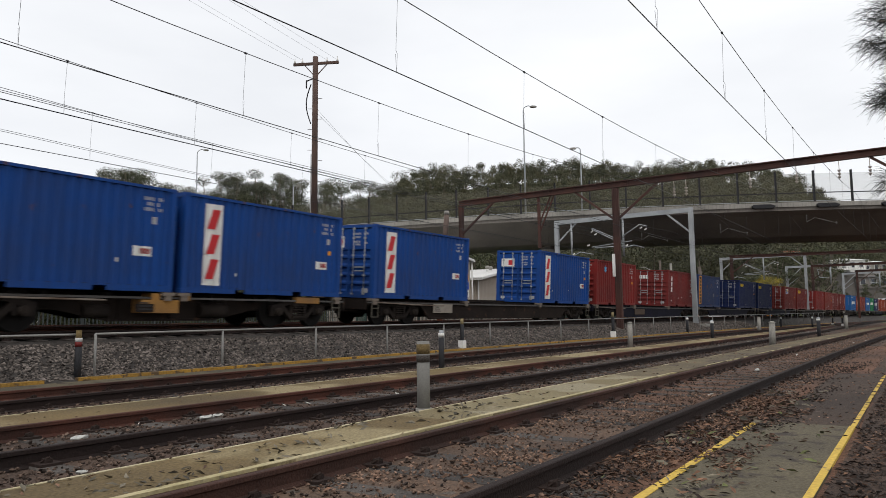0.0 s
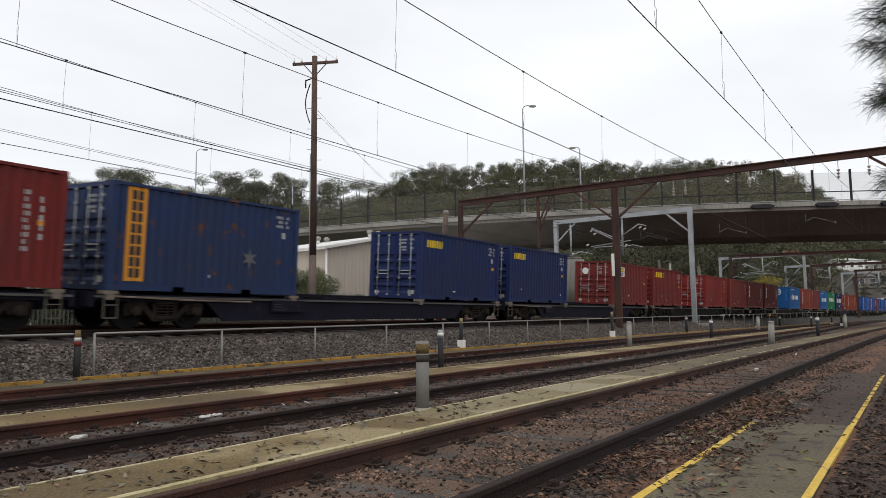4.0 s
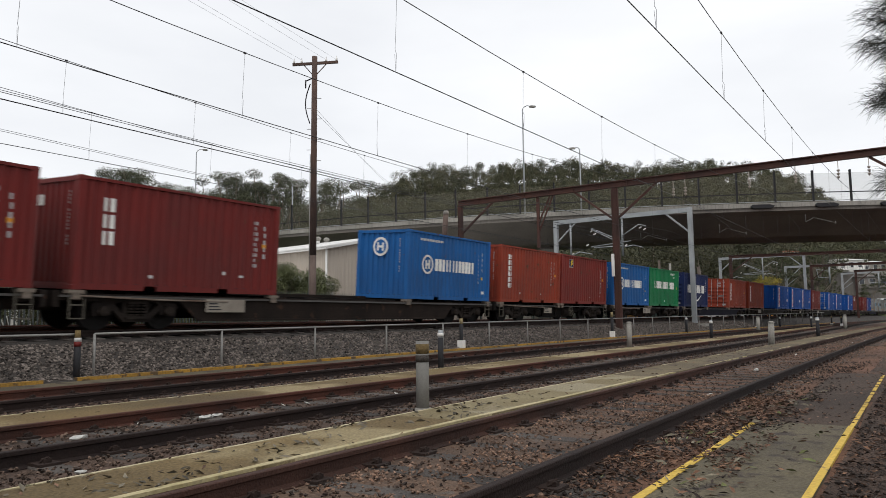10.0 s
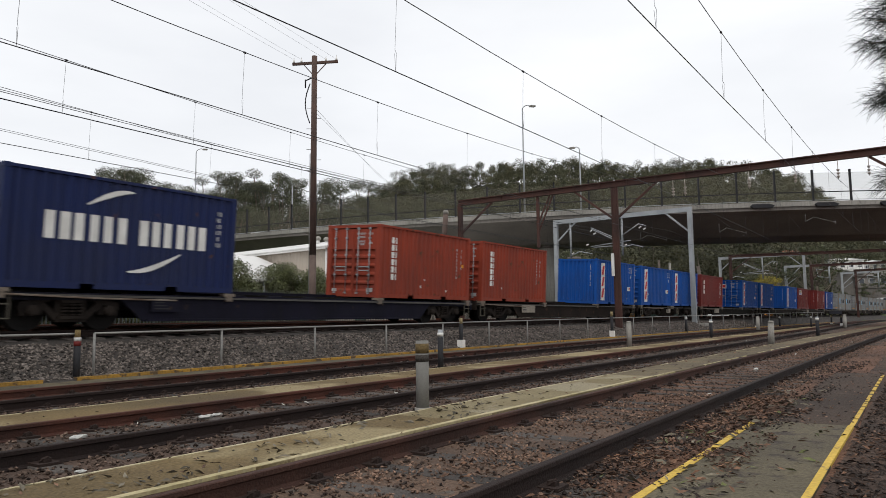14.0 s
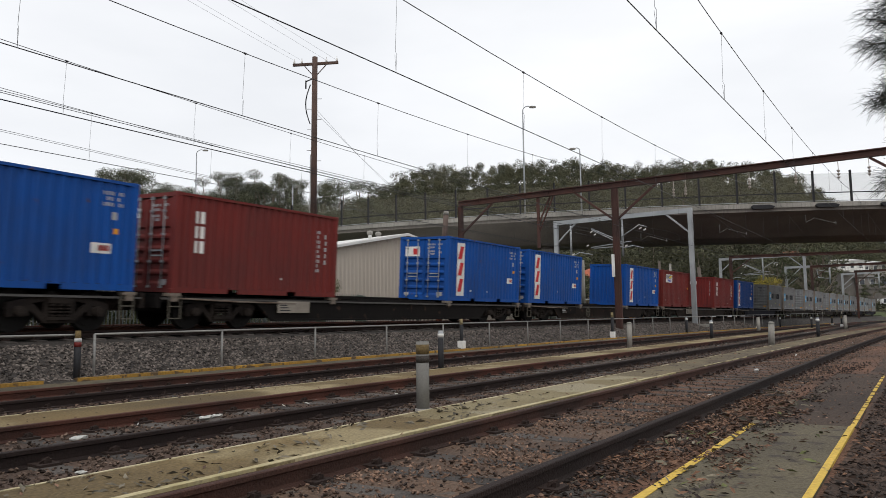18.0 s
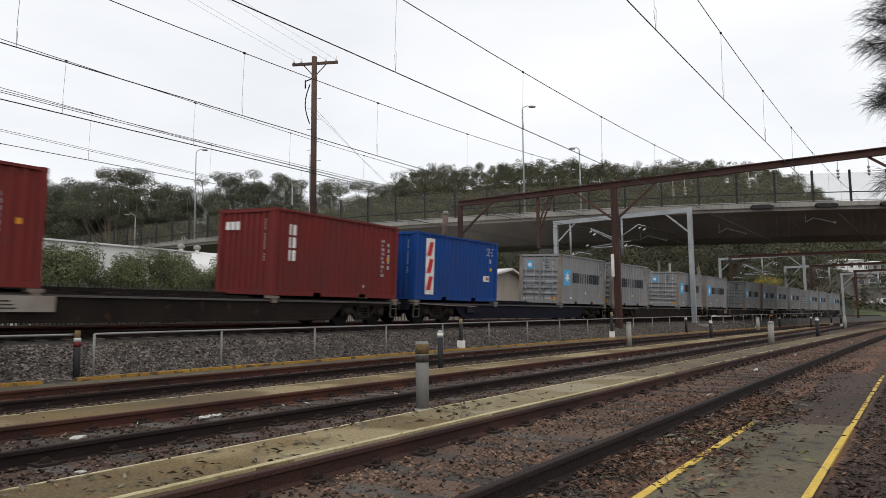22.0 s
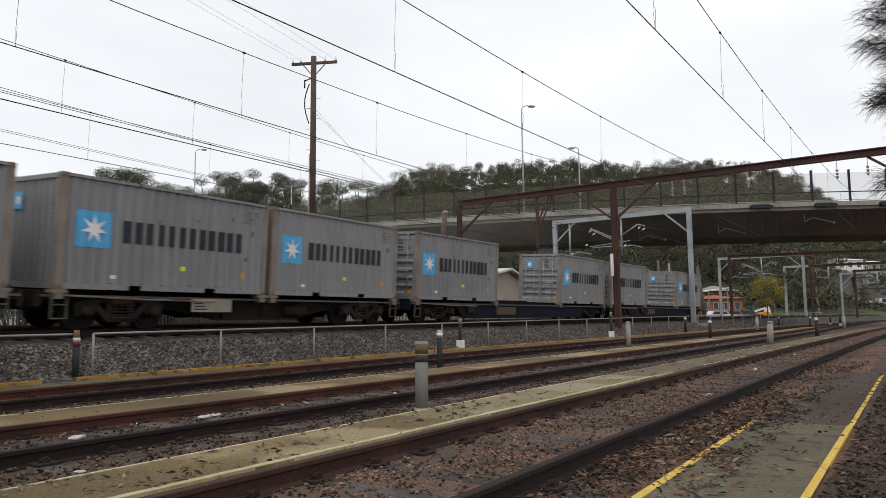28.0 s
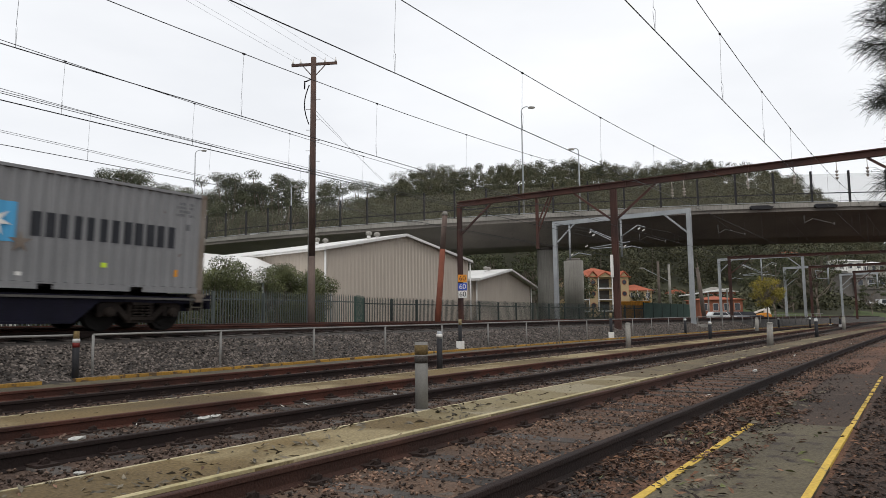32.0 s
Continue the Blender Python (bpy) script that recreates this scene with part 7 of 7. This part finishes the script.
def scatter(at, lats, lo, hi, n, z, power=1.6, patchy=0.0):
    """Random places along a line; patchy gathers them in drifts."""
    out = []
    for i in range(n):
        x = lo + (hi - lo) * rs.random() ** power
        a = rs.uniform(*lats)
        if patchy and noise.noise(Vector((x * 1.1, a * 2.4, patchy))) + .5 * noise.noise(Vector((x * 3.7, a * 7, patchy))) < rs.uniform(-.25, .45):
            continue
        p = at(x)
        q = at(x + .3)
        d = (q - p).normalized()
        out.append((p.x - d.y * a, p.y + d.x * a, (z(a) if callable(z) else z) + rs.uniform(-.008, .012)))
    return out


def bank_z(a):
    prof = ((-2.6, .02), (-2.28, .12), (-.75, .61), (-.3, .70), (.05, .772), (.3, .792), (1.27, .84))
    for (u, p), (v, q) in zip(prof, prof[1:]):
        if u <= a <= v:
            return p + (q - p) * (a - u) / (v - u)
    return .84


pebbles("bank_stones", scatter(main_at, (-2.3, -.2), 3, 70, 34000, bank_z, 1.6) + scatter(main_at, (-2.3, -.2), -14, 3, 3500, bank_z, 1), .038, M["stone"], "grey crushed stones on the ballast bank", 1)
pebbles("siding_stones", scatter(near_at, (-.68, .68), 1.0, 40, 4200, .010, 1.7) + scatter(near_at, (-1.25, -.82), 1.0, 30, 3500, .012, 1.9) + scatter(near_at, (.83, 1.08), 1, 40, 1800, .012, 1.8), .016, M["brown_stone"], "brown grit and small stones between siding rails", 2)
pebbles("middle_stones", scatter(middle_at, (-1.6, -.82), 0, 50, 7000, .014, 1.6) + scatter(middle_at, (-.68, .68), 0, 50, 8500, .014, 1.6) + scatter(middle_at, (.83, 1.28), 0, 50, 4000, .014, 1.6), .02, M["dirty_stone"], "brown and grey stones along the middle siding", 3)
pebbles("far_stones", scatter(far_at, (-1.6, -.82), 2, 55, 4500, .014, 1.5) + scatter(far_at, (-.68, .68), 2, 55, 6500, .014, 1.5), .024, M["dirty_stone"], "brown and grey stones along the far siding", 4)
pebbles("dark_grit", scatter(near_at, (-1.75, .68), -10, 1, 1800, .012, 1) + scatter(slab_at, (-3.0, -.5), -9, 2.5, 2500, .014, 1) + scatter(near_at, (-.68, .68), .8, 30, 1200, .012, 1.8) + scatter(near_at, (-1.75, -.82), 1.0, 20, 5000, .014, 1.6, 13.5) + scatter(near_at, (.83, 1.1), 1, 40, 1500, .012, 1.8) + scatter(slab_at, (-3.0, -.5), 2.5, 14, 5000, .014, 1.2), .017, M["dark_leaf"], "dark grit and bark on the dirt", 14)
pebbles("yard_grit", scatter(near_at, (-.68, .68), -10, 1.5, 2500, .01, 1) + scatter(middle_at, (-1.6, 1.25), -10, 1, 2500, .014, 1) + scatter(near_at, (-7.5, -.85), 8, 60, 6000, .008, 1.3) + scatter(near_at, (-.68, .68), 20, 60, 2500, .012, 1.2), .02, M["brown_stone"], "brown grit scattered over the yard", 12)
leaves("fallen_leaves", scatter(near_at, (-1.78, -.8), 1.5, 11, 13000, .024, 1.3, 1.5) + scatter(near_at, (-.7, .7), .5, 30, 3500, .018, 1.6, 2.5) + scatter(near_at, (-3.8, -2.35), 3, 20, 6000, .02, 1.3, 3.5), .028, M["dead_leaf"], "brown fallen leaves on the dirt", 5)
leaves("dark_leaves", scatter(slab_at, (-3.6, .5), -9, 3, 2200, .024, 1, 10.5) + scatter(near_at, (-1.78, -.8), 1.5, 9, 3800, .022, 1.3, 4.5) + scatter(near_at, (-.7, .7), .5, 20, 900, .018, 1.6, 5.5) + scatter(near_at, (-3.9, -2.35), 3, 20, 9000, .02, 1.3) + scatter(near_at, (-7.5, -1.0), 10, 45, 4500, .016, 1.2, 11.5) + scatter(near_at, (1.15, 2.1), 1.5, 30, 300, .086, 1.9, 6.5) + scatter(middle_at, (1.3, 2.3), 1, 30, 300, .086, 1.5, 7.5) + scatter(slab_at, (-.4, .5), 3, 8.3, 120, .026, 1.2, 8.5) + scatter(slab_at, (-.4, .5), 8, 16, 400, .02, 1.2, 9.5), .027, M["dark_leaf"], "dark rotten leaves and twigs on the dirt", 9)
leaves("walkway_leaves", scatter(near_at, (1.15, 2.1), 1.5, 30, 250, .086, 1.9, 1.2) + scatter(middle_at, (1.3, 2.3), 1, 30, 200, .086, 1.5, 2.2) + scatter(slab_at, (-.4, .5), 3, 8.3, 90, .026, 1.2, 3.2), .034, M["dead_leaf"], "scattered brown leaves on the concrete", 6)
pebbles("near_stones", scatter(near_at, (-.68, .68), .6, 11, 6500, .010, 1.2, 14.5), .016, M["brown_stone"], "grey grit and small stones between siding rails", 22)
leaves("flat_leaves", scatter(near_at, (1.2, 2.0), 1.5, 10, 600, .086, 1.5, 15.5) + scatter(slab_at, (-.4, .45), 3, 8.3, 60, .026, 1.1, 16.5) + scatter(near_at, (-1.7, -.9), 2, 12, 500, .03, 1.2, 17.5), .05, M["flat_leaf"], "pale flat leaves lying on the concrete and dirt", 16)
leaves("green_leaves", scatter(slab_at, (-.3, .55), 3, 8.4, 22, .03, 1) + scatter(near_at, (-1.6, -.9), 2, 12, 30, .03, 1), .045, M["green_leaf"], "a few green leaves on the slab", 7)
leaves("far_specks", scatter(near_at, (-.6, .6), 8, 60, 60, .04, 1) + scatter(middle_at, (-.6, .6), 5, 60, 70, .04, 1) + scatter(far_at, (-.6, .6), 5, 60, 60, .04, 1), .04, M["litter"], "pale scraps of litter between the rails", 8)


def crumpled(p, size, label):
    """A crumpled piece of pale plastic."""
    bm = bmesh.new()
    bmesh.ops.create_icosphere(bm, subdivisions=2, radius=1)
    for v in bm.verts:
        k = 1 + .55 * noise.noise(v.co * 2.3 + Vector(p))
        v.co = Vector((v.co.x * size * 1.7 * k, v.co.y * size * .8 * k, max(0, v.co.z * .5 + .3) * size * k))
    ob = solo("litter_bag", bm, M["litter"], label, "litter")
    ob.matrix_basis = Matrix.Translation(p)


crumpled(V3(4.26, 6.79, .02), .055, "crumpled yellowed plastic bag between the rails")
crumpled(V3(5.85, 6.83, .02), .06, "crumpled white plastic bag between the rails")
crumpled(V3(6.05, 6.87, .02), .05, "crumpled white plastic bag between the rails")
crumpled(V3(3.31, 5.23, .02), .026, "pale scrap of paper beside the walkway")
crumpled(V3(15.97, 2.3, .02), .06, "white scrap of paper between the rails")
crumpled(V3(8.2, 3.9, .05), .03, "small metal scrap beside the rail")


# ---- what moves ----
SPEED = ((0, 12.3445), (10, 12.0338), (20, 12.1987), (32, 11.8735))


def run(t):
    """How far the train has gone at t seconds."""
    s = 0.0
    for (a, u), (b, v) in zip(SPEED, SPEED[1:]):
        if t <= a:
            break
        e = min(t, b)
        w = u + (v - u) * (e - a) / (b - a)
        s += (u + w) / 2 * (e - a)
    return s


def ride(l, length):
    """The pose of a wagon whose front stands at l: its bogies follow the canted curve."""
    a, b = main_at(l + 2, MID), main_at(l + length - 2, MID)
    d = b - a
    m = Matrix.Translation(a) @ Matrix.Rotation(math.atan2(d.y, d.x), 4, "Z") @ Matrix.Rotation(CANT, 4, "X") @ Matrix.Translation((-2, 0, 0))
    m.translation.z += MAIN_Z
    return m


def motions():
    times = [i * 1.0 for i in range(33)]
    for ob, u, length, local in RIDES:
        walk(ob, [(t, ride(u - run(t), length) @ local) for t in times])


motions()
